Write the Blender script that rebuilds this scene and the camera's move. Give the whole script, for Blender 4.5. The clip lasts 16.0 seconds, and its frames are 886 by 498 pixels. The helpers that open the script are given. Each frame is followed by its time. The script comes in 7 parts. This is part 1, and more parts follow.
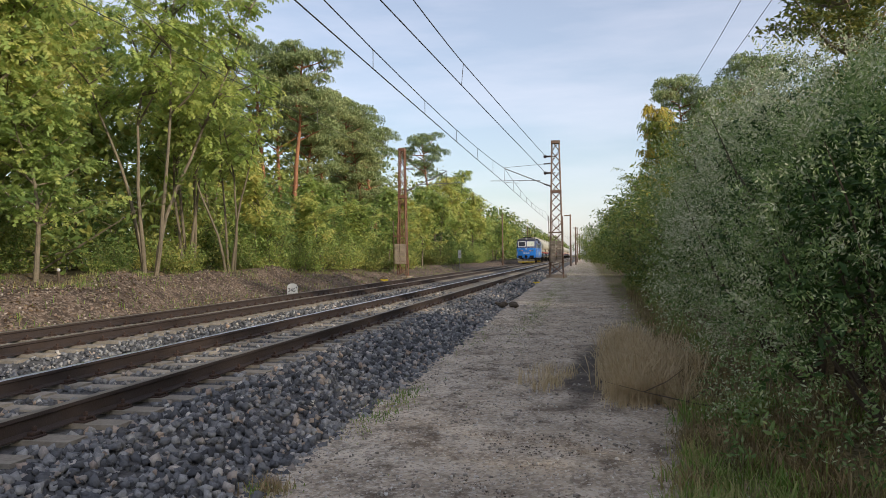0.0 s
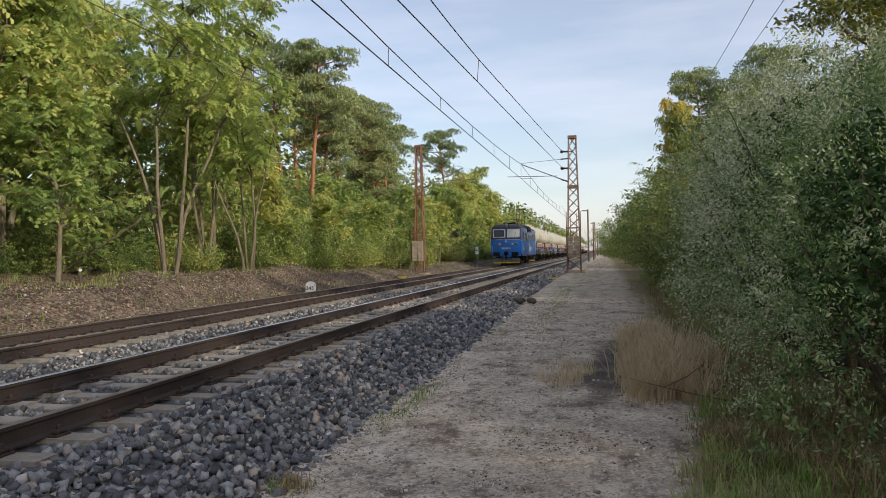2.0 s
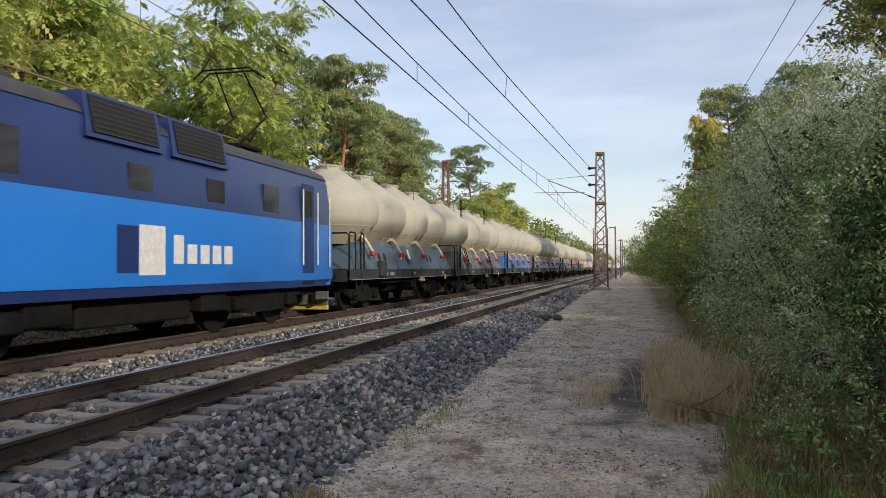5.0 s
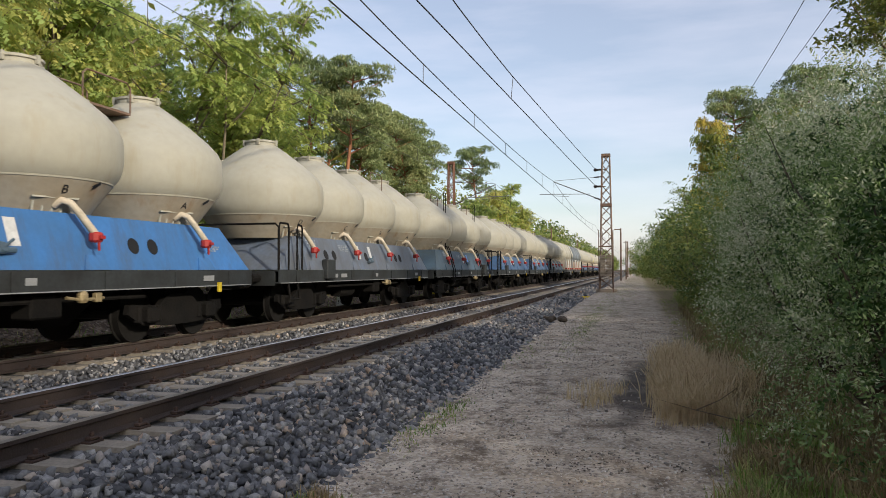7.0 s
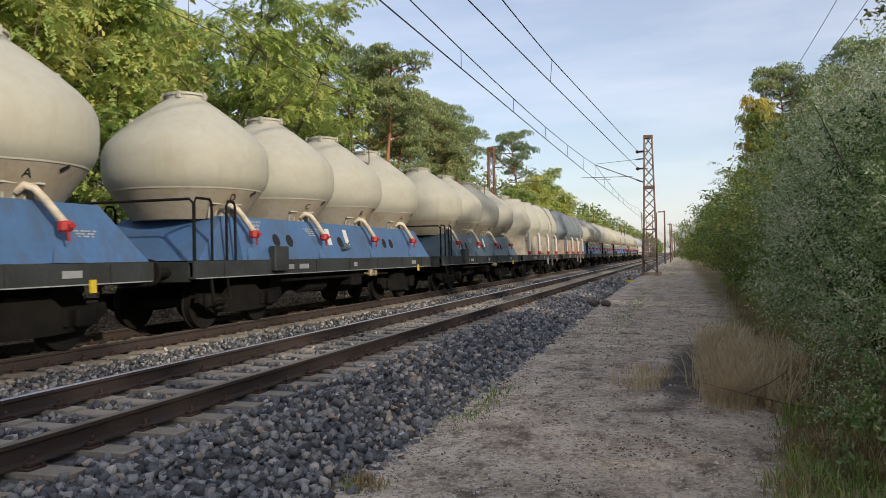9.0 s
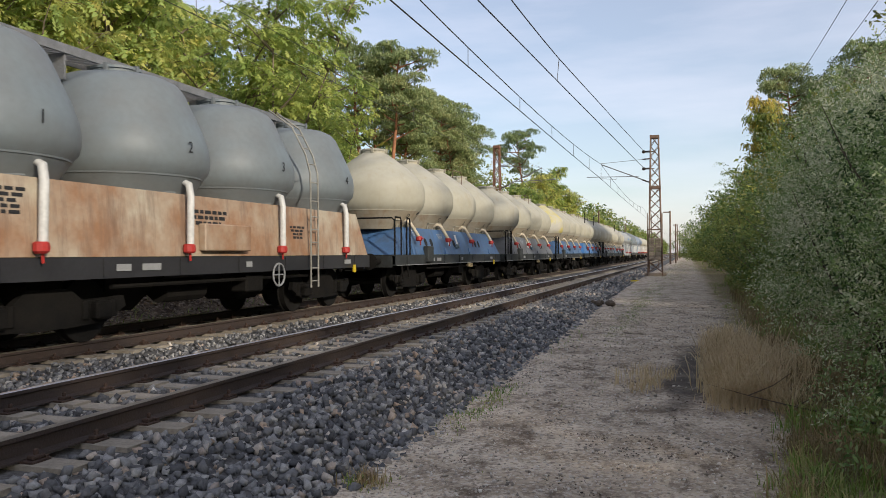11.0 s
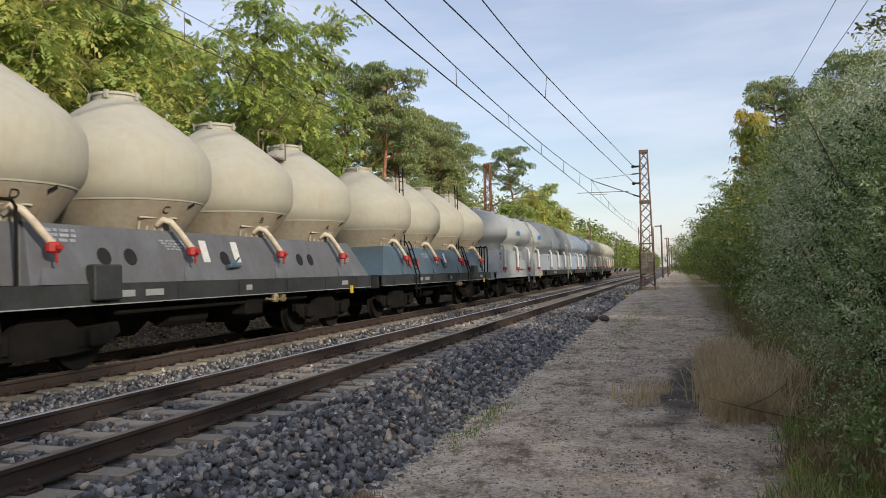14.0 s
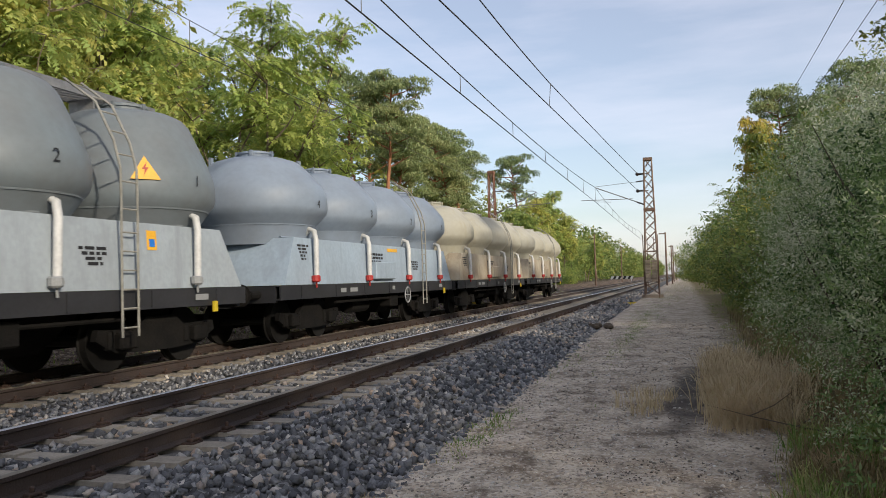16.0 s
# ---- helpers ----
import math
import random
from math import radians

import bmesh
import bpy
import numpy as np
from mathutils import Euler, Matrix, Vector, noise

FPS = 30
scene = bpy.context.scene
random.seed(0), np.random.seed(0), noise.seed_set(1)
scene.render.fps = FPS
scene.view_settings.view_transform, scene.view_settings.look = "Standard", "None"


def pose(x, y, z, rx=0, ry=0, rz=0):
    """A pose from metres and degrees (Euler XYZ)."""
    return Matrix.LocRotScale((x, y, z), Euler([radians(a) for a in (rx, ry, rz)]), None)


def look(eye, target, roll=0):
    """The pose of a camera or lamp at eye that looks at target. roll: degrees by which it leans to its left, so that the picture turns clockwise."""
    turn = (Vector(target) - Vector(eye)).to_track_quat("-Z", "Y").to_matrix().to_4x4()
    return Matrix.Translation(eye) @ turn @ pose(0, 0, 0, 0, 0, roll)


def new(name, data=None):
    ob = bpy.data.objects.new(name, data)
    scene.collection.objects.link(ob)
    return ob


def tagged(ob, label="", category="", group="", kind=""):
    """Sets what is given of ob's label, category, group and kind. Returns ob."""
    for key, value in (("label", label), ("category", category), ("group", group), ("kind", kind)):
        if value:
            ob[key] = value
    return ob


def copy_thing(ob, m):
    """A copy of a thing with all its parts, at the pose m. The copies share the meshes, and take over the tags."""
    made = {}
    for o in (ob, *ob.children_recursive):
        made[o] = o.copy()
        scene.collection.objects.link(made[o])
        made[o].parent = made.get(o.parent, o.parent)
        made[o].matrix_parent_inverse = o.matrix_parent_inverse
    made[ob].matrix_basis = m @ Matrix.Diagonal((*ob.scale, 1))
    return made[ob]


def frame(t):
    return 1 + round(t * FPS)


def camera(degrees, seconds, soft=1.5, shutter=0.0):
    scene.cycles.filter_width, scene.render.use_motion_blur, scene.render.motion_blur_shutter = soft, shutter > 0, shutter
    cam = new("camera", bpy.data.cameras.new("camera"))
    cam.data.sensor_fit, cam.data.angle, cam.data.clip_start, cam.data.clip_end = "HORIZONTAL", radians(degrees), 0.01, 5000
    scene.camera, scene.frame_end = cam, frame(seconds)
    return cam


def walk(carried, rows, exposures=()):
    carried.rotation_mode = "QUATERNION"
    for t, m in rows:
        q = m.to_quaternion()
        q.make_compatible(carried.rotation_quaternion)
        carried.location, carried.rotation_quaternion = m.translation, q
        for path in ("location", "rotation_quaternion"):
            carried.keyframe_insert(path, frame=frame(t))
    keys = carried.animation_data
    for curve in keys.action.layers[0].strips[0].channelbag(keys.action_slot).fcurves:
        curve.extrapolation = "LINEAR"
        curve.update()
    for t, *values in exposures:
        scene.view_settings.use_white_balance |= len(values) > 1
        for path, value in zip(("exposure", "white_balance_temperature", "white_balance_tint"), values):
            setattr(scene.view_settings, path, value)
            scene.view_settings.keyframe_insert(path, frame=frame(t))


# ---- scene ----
cam = camera(60.24, 16.0, soft=0.7, shutter=0.04)
walk(cam, [
    (0, pose(0, 0, 1.24, 90.54, 0.53, 10.63)),
    (0.5, pose(0, 0, 1.24, 90.50, 0.44, 10.78)),
    (1, pose(0, 0, 1.24, 90.40, 0.81, 11.33)),
    (1.5, pose(0, 0, 1.24, 90.35, 1.20, 11.85)),
    (2, pose(0, 0, 1.24, 90.31, 1.09, 11.93)),
    (2.5, pose(0, 0, 1.24, 90.25, 1.03, 12.12)),
    (3, pose(0, 0, 1.24, 90.24, 0.88, 12.21)),
    (3.5, pose(0, 0, 1.24, 90.27, 0.81, 12.39)),
    (4, pose(0, 0, 1.24, 91.02, 0.69, 13.15)),
    (6.5, pose(0, 0, 1.24, 91.58, 0.16, 14.16)),
    (7, pose(0, 0, 1.24, 91.54, 0.02, 14.25)),
    (7.5, pose(0, 0, 1.24, 91.52, -0.07, 14.41)),
    (8, pose(0, 0, 1.24, 91.33, 0.28, 15.24)),
    (8.5, pose(0, 0, 1.24, 90.84, 0.80, 16.64)),
    (9, pose(0, 0, 1.24, 90.54, 0.99, 17.36)),
    (11.5, pose(0, 0, 1.24, 90.36, 0.14, 17.75)),
    (12, pose(0, 0, 1.24, 90.34, -0.05, 17.78)),
    (12.5, pose(0, 0, 1.24, 90.42, 0.22, 17.68)),
    (13, pose(0, 0, 1.24, 90.74, 0.89, 17.54)),
    (13.5, pose(0, 0, 1.24, 91.19, 1.37, 17.38)),
    (14, pose(0, 0, 1.24, 91.80, 1.69, 17.18)),
    (14.5, pose(0, 0, 1.24, 92.38, 1.97, 17.17)),
    (15, pose(0, 0, 1.24, 92.40, 1.75, 17.23)),
    (15.5, pose(0, 0, 1.24, 92.35, 1.67, 17.31)),
    (16, pose(0, 0, 1.24, 92.36, 1.61, 17.47)),
])

# ---- world, sun, exposure ----
SUN_EL, SUN_AZ = 23.0, 122.0          # degrees; azimuth clockwise from +y
world = bpy.data.worlds.new("sky")
scene.world = world
world.use_nodes = True
wn, wl = world.node_tree.nodes, world.node_tree.links
wn.clear()
w_out, w_bg = wn.new("ShaderNodeOutputWorld"), wn.new("ShaderNodeBackground")
w_sky = wn.new("ShaderNodeTexSky")
w_sky.sky_type, w_sky.sun_disc = "NISHITA", False
w_sky.sun_elevation, w_sky.sun_rotation = radians(SUN_EL), radians(SUN_AZ)
w_sky.air_density, w_sky.dust_density, w_sky.ozone_density = 1.0, 1.2, 1.5
w_co, w_map, w_no = wn.new("ShaderNodeTexCoord"), wn.new("ShaderNodeMapping"), wn.new("ShaderNodeTexNoise")
w_map.inputs["Scale"].default_value = (1.2, 2.6, 7.0)
w_map.inputs["Rotation"].default_value = (0.0, 0.25, 0.5)
w_no.inputs["Scale"].default_value, w_no.inputs["Detail"].default_value, w_no.inputs["Roughness"].default_value = 1.6, 7.0, 0.55
w_ramp = wn.new("ShaderNodeValToRGB")
w_ramp.color_ramp.elements[0].position, w_ramp.color_ramp.elements[1].position = 0.40, 0.80
w_ramp.color_ramp.elements[0].color, w_ramp.color_ramp.elements[1].color = (0.22, 0.22, 0.22, 1), (0.60, 0.60, 0.60, 1)
w_mix = wn.new("ShaderNodeMixRGB")
w_mix.inputs["Color2"].default_value = (7.5, 7.2, 8.0, 1)
wl.new(w_co.outputs["Generated"], w_map.inputs["Vector"])
wl.new(w_map.outputs["Vector"], w_no.inputs["Vector"])
wl.new(w_no.outputs["Fac"], w_ramp.inputs["Fac"])
wl.new(w_ramp.outputs["Color"], w_mix.inputs["Fac"])
wl.new(w_sky.outputs["Color"], w_mix.inputs["Color1"])
wl.new(w_mix.outputs["Color"], w_bg.inputs["Color"])
wl.new(w_bg.outputs["Background"], w_out.inputs["Surface"])
w_bg.inputs["Strength"].default_value = 0.115

sun = new("sun", bpy.data.lights.new("sun", "SUN"))
sun.data.energy, sun.data.angle, sun.data.color = 2.7, radians(1.5), (1.0, 0.89, 0.73)
_az, _el = radians(SUN_AZ), radians(SUN_EL)
sun.matrix_world = look((0, 0, 0), (-math.sin(_az) * math.cos(_el), -math.cos(_az) * math.cos(_el), -math.sin(_el)))
scene.view_settings.exposure = 0.45


# ---- materials ----
def mat(name, base, rough=0.6, metal=0.0, var=0.25, scale=3.0, fine=40.0, bump=0.0, second=None, spec=0.5, mask_scale=None, coord="Object", streak=None, flow=(0.55, 0.70)):
    """Paint or mineral: two colours mixed by coarse noise, fine grain, bump."""
    m = bpy.data.materials.new(name)
    m.use_nodes = True
    n, l = m.node_tree.nodes, m.node_tree.links
    p = n["Principled BSDF"]
    p.inputs["Roughness"].default_value, p.inputs["Metallic"].default_value = rough, metal
    p.inputs["Specular IOR Level"].default_value = spec
    co = n.new("ShaderNodeTexCoord")
    a, b = n.new("ShaderNodeTexNoise"), n.new("ShaderNodeTexNoise")
    a.inputs["Scale"].default_value, a.inputs["Detail"].default_value, a.inputs["Roughness"].default_value = scale, 6, 0.6
    b.inputs["Scale"].default_value, b.inputs["Detail"].default_value = fine, 4
    l.new(co.outputs[coord], a.inputs["Vector"]), l.new(co.outputs[coord], b.inputs["Vector"])
    ramp = n.new("ShaderNodeValToRGB")
    sec = second or tuple(c * (1 - var) for c in base)
    ramp.color_ramp.elements[0].position, ramp.color_ramp.elements[1].position = mask_scale or (0.35, 0.65)
    ramp.color_ramp.elements[0].color, ramp.color_ramp.elements[1].color = (*sec, 1), (*base, 1)
    l.new(a.outputs["Fac"], ramp.inputs["Fac"])
    mul = n.new("ShaderNodeMixRGB")
    mul.blend_type, mul.inputs["Fac"].default_value = "MULTIPLY", 0.6
    r2 = n.new("ShaderNodeValToRGB")
    r2.color_ramp.elements[0].position, r2.color_ramp.elements[1].position = 0.3, 0.62
    r2.color_ramp.elements[0].color = (1 - var, 1 - var, 1 - var, 1)
    l.new(b.outputs["Fac"], r2.inputs["Fac"])
    l.new(ramp.outputs["Color"], mul.inputs["Color1"]), l.new(r2.outputs["Color"], mul.inputs["Color2"])
    paint = mul.outputs["Color"]
    if streak:
        # runs of dirt or rust, drawn out downwards and offset from thing to thing
        mp, sn, sr, sm, inf, add = (n.new(k) for k in ("ShaderNodeMapping", "ShaderNodeTexNoise", "ShaderNodeMapRange", "ShaderNodeMixRGB", "ShaderNodeObjectInfo", "ShaderNodeVectorMath"))
        l.new(co.outputs[coord], add.inputs[0]), l.new(inf.outputs["Location"], add.inputs[1])
        mp.inputs["Scale"].default_value = (3.4, 3.4, 0.75)
        sn.inputs["Scale"].default_value, sn.inputs["Detail"].default_value, sn.inputs["Roughness"].default_value = 1.0, 7, 0.62
        sr.inputs["From Min"].default_value, sr.inputs["From Max"].default_value, sr.inputs["To Max"].default_value = flow[0], flow[1], 0.8
        sm.inputs["Color2"].default_value = (*streak, 1)
        l.new(add.outputs["Vector"], mp.inputs["Vector"]), l.new(mp.outputs["Vector"], sn.inputs["Vector"]), l.new(sn.outputs["Fac"], sr.inputs["Value"])
        l.new(sr.outputs["Result"], sm.inputs["Fac"]), l.new(paint, sm.inputs["Color1"])
        paint = sm.outputs["Color"]
    l.new(paint, p.inputs["Base Color"])
    if bump:
        bp = n.new("ShaderNodeBump")
        bp.inputs["Strength"].default_value, bp.inputs["Distance"].default_value = bump, 0.02
        l.new(b.outputs["Fac"], bp.inputs["Height"]), l.new(bp.outputs["Normal"], p.inputs["Normal"])
    return m


def leaf_mat(name, c1, c2, c3, glow=0.35, rough=0.55, nscale=0.45):
    """Leaves: colour by leaf and by plant, light passes through in part."""
    m = bpy.data.materials.new(name)
    m.use_nodes = True
    n, l = m.node_tree.nodes, m.node_tree.links
    n.clear()
    out, p, tr, mix = n.new("ShaderNodeOutputMaterial"), n.new("ShaderNodeBsdfPrincipled"), n.new("ShaderNodeBsdfTranslucent"), n.new("ShaderNodeMixShader")
    geo, inf, ramp = n.new("ShaderNodeNewGeometry"), n.new("ShaderNodeObjectInfo"), n.new("ShaderNodeValToRGB")
    co, no = n.new("ShaderNodeTexCoord"), n.new("ShaderNodeTexNoise")
    no.inputs["Scale"].default_value, no.inputs["Detail"].default_value = nscale, 2
    l.new(co.outputs["Object"], no.inputs["Vector"])
    e = ramp.color_ramp.elements
    e[0].color, e[1].color, e[0].position, e[1].position = (*c1, 1), (*c3, 1), 0.12, 0.92
    mid = e.new(0.5)
    mid.color = (*c2, 1)
    s1, s2 = n.new("ShaderNodeMath"), n.new("ShaderNodeMath")
    s1.operation, s2.operation = "MULTIPLY_ADD", "MULTIPLY_ADD"
    s1.inputs[1].default_value = 0.42
    l.new(geo.outputs["Random Per Island"], s1.inputs[0])
    s0 = n.new("ShaderNodeMath")
    s0.operation = "MULTIPLY_ADD"
    s0.inputs[1].default_value, s0.inputs[2].default_value = 0.9, -0.3
    l.new(no.outputs["Fac"], s0.inputs[0])
    l.new(s0.outputs[0], s1.inputs[2])
    s2.inputs[1].default_value = 0.36
    l.new(inf.outputs["Random"], s2.inputs[0]), l.new(s1.outputs[0], s2.inputs[2])
    l.new(s2.outputs[0], ramp.inputs["Fac"])
    l.new(ramp.outputs["Color"], p.inputs["Base Color"]), l.new(ramp.outputs["Color"], tr.inputs["Color"])
    p.inputs["Roughness"].default_value, p.inputs["Specular IOR Level"].default_value = rough, 0.3
    mix.inputs["Fac"].default_value = glow
    l.new(p.outputs[0], mix.inputs[1]), l.new(tr.outputs[0], mix.inputs[2]), l.new(mix.outputs[0], out.inputs["Surface"])
    return m


def stone_mat(name, ramp_stops, rough=0.85, by="island"):
    m = bpy.data.materials.new(name)
    m.use_nodes = True
    n, l = m.node_tree.nodes, m.node_tree.links
    p = n["Principled BSDF"]
    p.inputs["Roughness"].default_value = rough
    geo, inf, ramp, no, co = (n.new(k) for k in ("ShaderNodeNewGeometry", "ShaderNodeObjectInfo", "ShaderNodeValToRGB", "ShaderNodeTexNoise", "ShaderNodeTexCoord"))
    for i, (pos, c) in enumerate(ramp_stops):
        e = ramp.color_ramp.elements[i] if i < 2 else ramp.color_ramp.elements.new(pos)
        e.position, e.color = pos, (*c, 1)
    l.new(geo.outputs["Random Per Island"] if by == "island" else inf.outputs["Random"], ramp.inputs["Fac"])
    no.inputs["Scale"].default_value, no.inputs["Detail"].default_value = 45, 5
    l.new(co.outputs["Object"], no.inputs["Vector"])
    mul = n.new("ShaderNodeMixRGB")
    mul.blend_type, mul.inputs["Fac"].default_value = "OVERLAY", 0.5
    l.new(ramp.outputs["Color"], mul.inputs["Color1"]), l.new(no.outputs["Fac"], mul.inputs["Color2"])
    l.new(mul.outputs["Color"], p.inputs["Base Color"])
    bp = n.new("ShaderNodeBump")
    bp.inputs["Strength"].default_value, bp.inputs["Distance"].default_value = 0.35, 0.01
    l.new(no.outputs["Fac"], bp.inputs["Height"]), l.new(bp.outputs["Normal"], p.inputs["Normal"])
    return m


def ground_mat():
    """Soil of the whole ground: gravel lane, verge grass soil, railway bank, with a dark damp patch."""
    m = bpy.data.materials.new("ground_soil")
    m.use_nodes = True
    n, l = m.node_tree.nodes, m.node_tree.links
    p = n["Principled BSDF"]
    p.inputs["Roughness"].default_value, p.inputs["Specular IOR Level"].default_value = 0.95, 0.2
    co, sep = n.new("ShaderNodeTexCoord"), n.new("ShaderNodeSeparateXYZ")
    l.new(co.outputs["Object"], sep.inputs[0])

    def nz(scale, detail=5, rough=0.6):
        t = n.new("ShaderNodeTexNoise")
        t.inputs["Scale"].default_value, t.inputs["Detail"].default_value, t.inputs["Roughness"].default_value = scale, detail, rough
        l.new(co.outputs["Object"], t.inputs["Vector"])
        return t.outputs["Fac"]

    def math_(op, a, b=None, c=None):
        t = n.new("ShaderNodeMath")
        t.operation = op
        for i, v in enumerate((a, b, c)):
            if v is None:
                continue
            if isinstance(v, (int, float)):
                t.inputs[i].default_value = v
            else:
                l.new(v, t.inputs[i])
        return t.outputs[0]

    def mixc(fac, a, b, mode="MIX"):
        t = n.new("ShaderNodeMixRGB")
        t.blend_type = mode
        for k, v in (("Fac", fac), ("Color1", a), ("Color2", b)):
            if isinstance(v, (int, float)):
                t.inputs[k].default_value = v
            elif isinstance(v, tuple):
                t.inputs[k].default_value = (*v, 1)
            else:
                l.new(v, t.inputs[k])
        return t.outputs["Color"]

    def step(v, lo, hi):
        t = n.new("ShaderNodeMapRange")
        t.interpolation_type = "SMOOTHSTEP"
        l.new(v, t.inputs["Value"])
        t.inputs["From Min"].default_value, t.inputs["From Max"].default_value = lo, hi
        return t.outputs["Result"]

    def cells(scale):
        t = n.new("ShaderNodeTexVoronoi")
        t.inputs["Scale"].default_value = scale
        l.new(co.outputs["Object"], t.inputs["Vector"])
        bw = n.new("ShaderNodeRGBToBW")
        l.new(t.outputs["Color"], bw.inputs["Color"])
        return bw.outputs["Val"], t.outputs["Distance"]

    (c1, d1), (c2, d2) = cells(17), cells(42)
    big, mid, fine, grit = nz(0.35), nz(1.7, 6), nz(14, 6, 0.7), nz(70, 3)
    lane = mixc(step(mid, 0.36, 0.66), (0.50, 0.41, 0.305), (0.70, 0.60, 0.47))
    lane = mixc(step(fine, 0.52, 0.7), lane, (0.19, 0.155, 0.125))
    lane = mixc(math_("MULTIPLY", step(grit, 0.6, 0.72), 0.55), lane, (0.5, 0.47, 0.43))
    ln = n.new("ShaderNodeMapping")
    ln.inputs["Scale"].default_value = (1.5, 1.0, 1)
    l.new(co.outputs["Object"], ln.inputs["Vector"])
    lt = n.new("ShaderNodeTexNoise")
    lt.inputs["Scale"].default_value, lt.inputs["Detail"].default_value, lt.inputs["Roughness"].default_value = 1.6, 9, 0.74
    l.new(ln.outputs["Vector"], lt.inputs["Vector"])
    lane = mixc(math_("MULTIPLY", step(lt.outputs["Fac"], 0.44, 0.62), 0.8), lane, (0.24, 0.195, 0.145))
    lane = mixc(math_("MULTIPLY", step(lt.outputs["Fac"], 0.60, 0.67), 0.8), lane, (0.09, 0.065, 0.05))
    lane = mixc(math_("MULTIPLY", step(c1, 0.6, 0.85), 0.5), lane, (0.22, 0.17, 0.13))
    lane = mixc(math_("MULTIPLY", step(c2, 0.66, 0.8), 0.55), lane, (0.66, 0.60, 0.52))
    lane = mixc(math_("MULTIPLY", step(c2, 0.3, 0.18), 0.5), lane, (0.16, 0.125, 0.095))
    side = math_("MULTIPLY_ADD", big, 2.4, math_("ADD", sep.outputs["X"], -1.2))
    lane = mixc(math_("MULTIPLY", step(side, -1.6, -0.3), 0.22), lane, (0.25, 0.20, 0.145))
    lane = mixc(math_("MULTIPLY", step(lt.outputs["Fac"], 0.56, 0.63), 0.7), lane, (0.15, 0.112, 0.08))
    verge = mixc(step(fine, 0.35, 0.65), (0.12, 0.10, 0.05), (0.26, 0.21, 0.12))
    bank = mixc(step(mid, 0.40, 0.60), (0.062, 0.044, 0.034), (0.155, 0.112, 0.083))
    bank = mixc(step(fine, 0.5, 0.72), bank, (0.26, 0.205, 0.16))
    bank = mixc(math_("MULTIPLY", step(grit, 0.58, 0.7), 0.6), bank, (0.08, 0.06, 0.045))
    bank = mixc(math_("MULTIPLY", step(c1, 0.6, 0.8), 0.6), bank, (0.31, 0.25, 0.20))
    bank = mixc(math_("MULTIPLY", step(c1, 0.36, 0.24), 0.75), bank, (0.065, 0.05, 0.04))
    wob = math_("MULTIPLY_ADD", mid, 1.6, math_("ADD", sep.outputs["X"], -0.8))
    col = mixc(step(wob, 0.55, 1.35), lane, verge)
    col = mixc(step(sep.outputs["X"], -9.5, -10.8), col, bank)
    col = mixc(step(sep.outputs["X"], -14.2, -16.5), col, (0.07, 0.06, 0.03))
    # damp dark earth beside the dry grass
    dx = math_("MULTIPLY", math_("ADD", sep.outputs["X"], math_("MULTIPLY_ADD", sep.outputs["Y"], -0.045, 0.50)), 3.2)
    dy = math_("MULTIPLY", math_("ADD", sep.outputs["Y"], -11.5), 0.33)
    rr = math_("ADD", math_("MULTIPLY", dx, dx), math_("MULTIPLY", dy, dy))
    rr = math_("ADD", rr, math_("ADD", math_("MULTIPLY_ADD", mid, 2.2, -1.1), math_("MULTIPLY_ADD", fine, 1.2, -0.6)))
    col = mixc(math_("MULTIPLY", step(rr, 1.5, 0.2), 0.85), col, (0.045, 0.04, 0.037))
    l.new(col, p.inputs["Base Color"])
    bp = n.new("ShaderNodeBump")
    bp.inputs["Strength"].default_value, bp.inputs["Distance"].default_value = 0.7, 0.03
    l.new(math_("MULTIPLY_ADD", d1, -1.2, math_("MULTIPLY_ADD", d2, -0.5, fine)), bp.inputs["Height"]), l.new(bp.outputs["Normal"], p.inputs["Normal"])
    return m


M = {}
M["ground"] = ground_mat()
M["ballast"] = mat("ballast_grit", (0.13, 0.125, 0.12), 0.95, var=0.55, scale=9, fine=28, bump=1.0, second=(0.06, 0.057, 0.055))
GREYS = [(0.0, (0.055, 0.056, 0.060)), (1.0, (0.54, 0.52, 0.48)), (0.30, (0.115, 0.117, 0.122)), (0.62, (0.205, 0.206, 0.208)), (0.86, (0.33, 0.325, 0.31)), (0.96, (0.34, 0.25, 0.18))]
M["stone"] = stone_mat("crushed_stone", GREYS)
M["stone_one"] = stone_mat("crushed_stone_piece", GREYS, by="object")
M["pebble"] = stone_mat("lane_pebbles", [(0.0, (0.17, 0.145, 0.12)), (1.0, (0.68, 0.64, 0.57)), (0.35, (0.30, 0.26, 0.215)), (0.7, (0.48, 0.43, 0.37))])
M["crumb"] = stone_mat("lane_crumbs", [(0.0, (0.05, 0.037, 0.028)), (1.0, (0.24, 0.18, 0.13)), (0.5, (0.10, 0.073, 0.054)), (0.8, (0.15, 0.11, 0.08))])
M["rubble"] = stone_mat("bank_rubble", [(0.0, (0.07, 0.055, 0.045)), (1.0, (0.42, 0.37, 0.31)), (0.5, (0.17, 0.125, 0.095)), (0.85, (0.27, 0.19, 0.14))])
M["stone_white"] = mat("white_limewash", (0.80, 0.79, 0.75), 0.8, 0, 0.12, 6, 40)
M["plate_grey"] = mat("plate_grey", (0.30, 0.31, 0.31), 0.6)
M["rail"] = mat("rail_rusty", (0.042, 0.027, 0.020), 0.75, 0.0, 0.4, 3, 60, 0.3, second=(0.045, 0.032, 0.028))
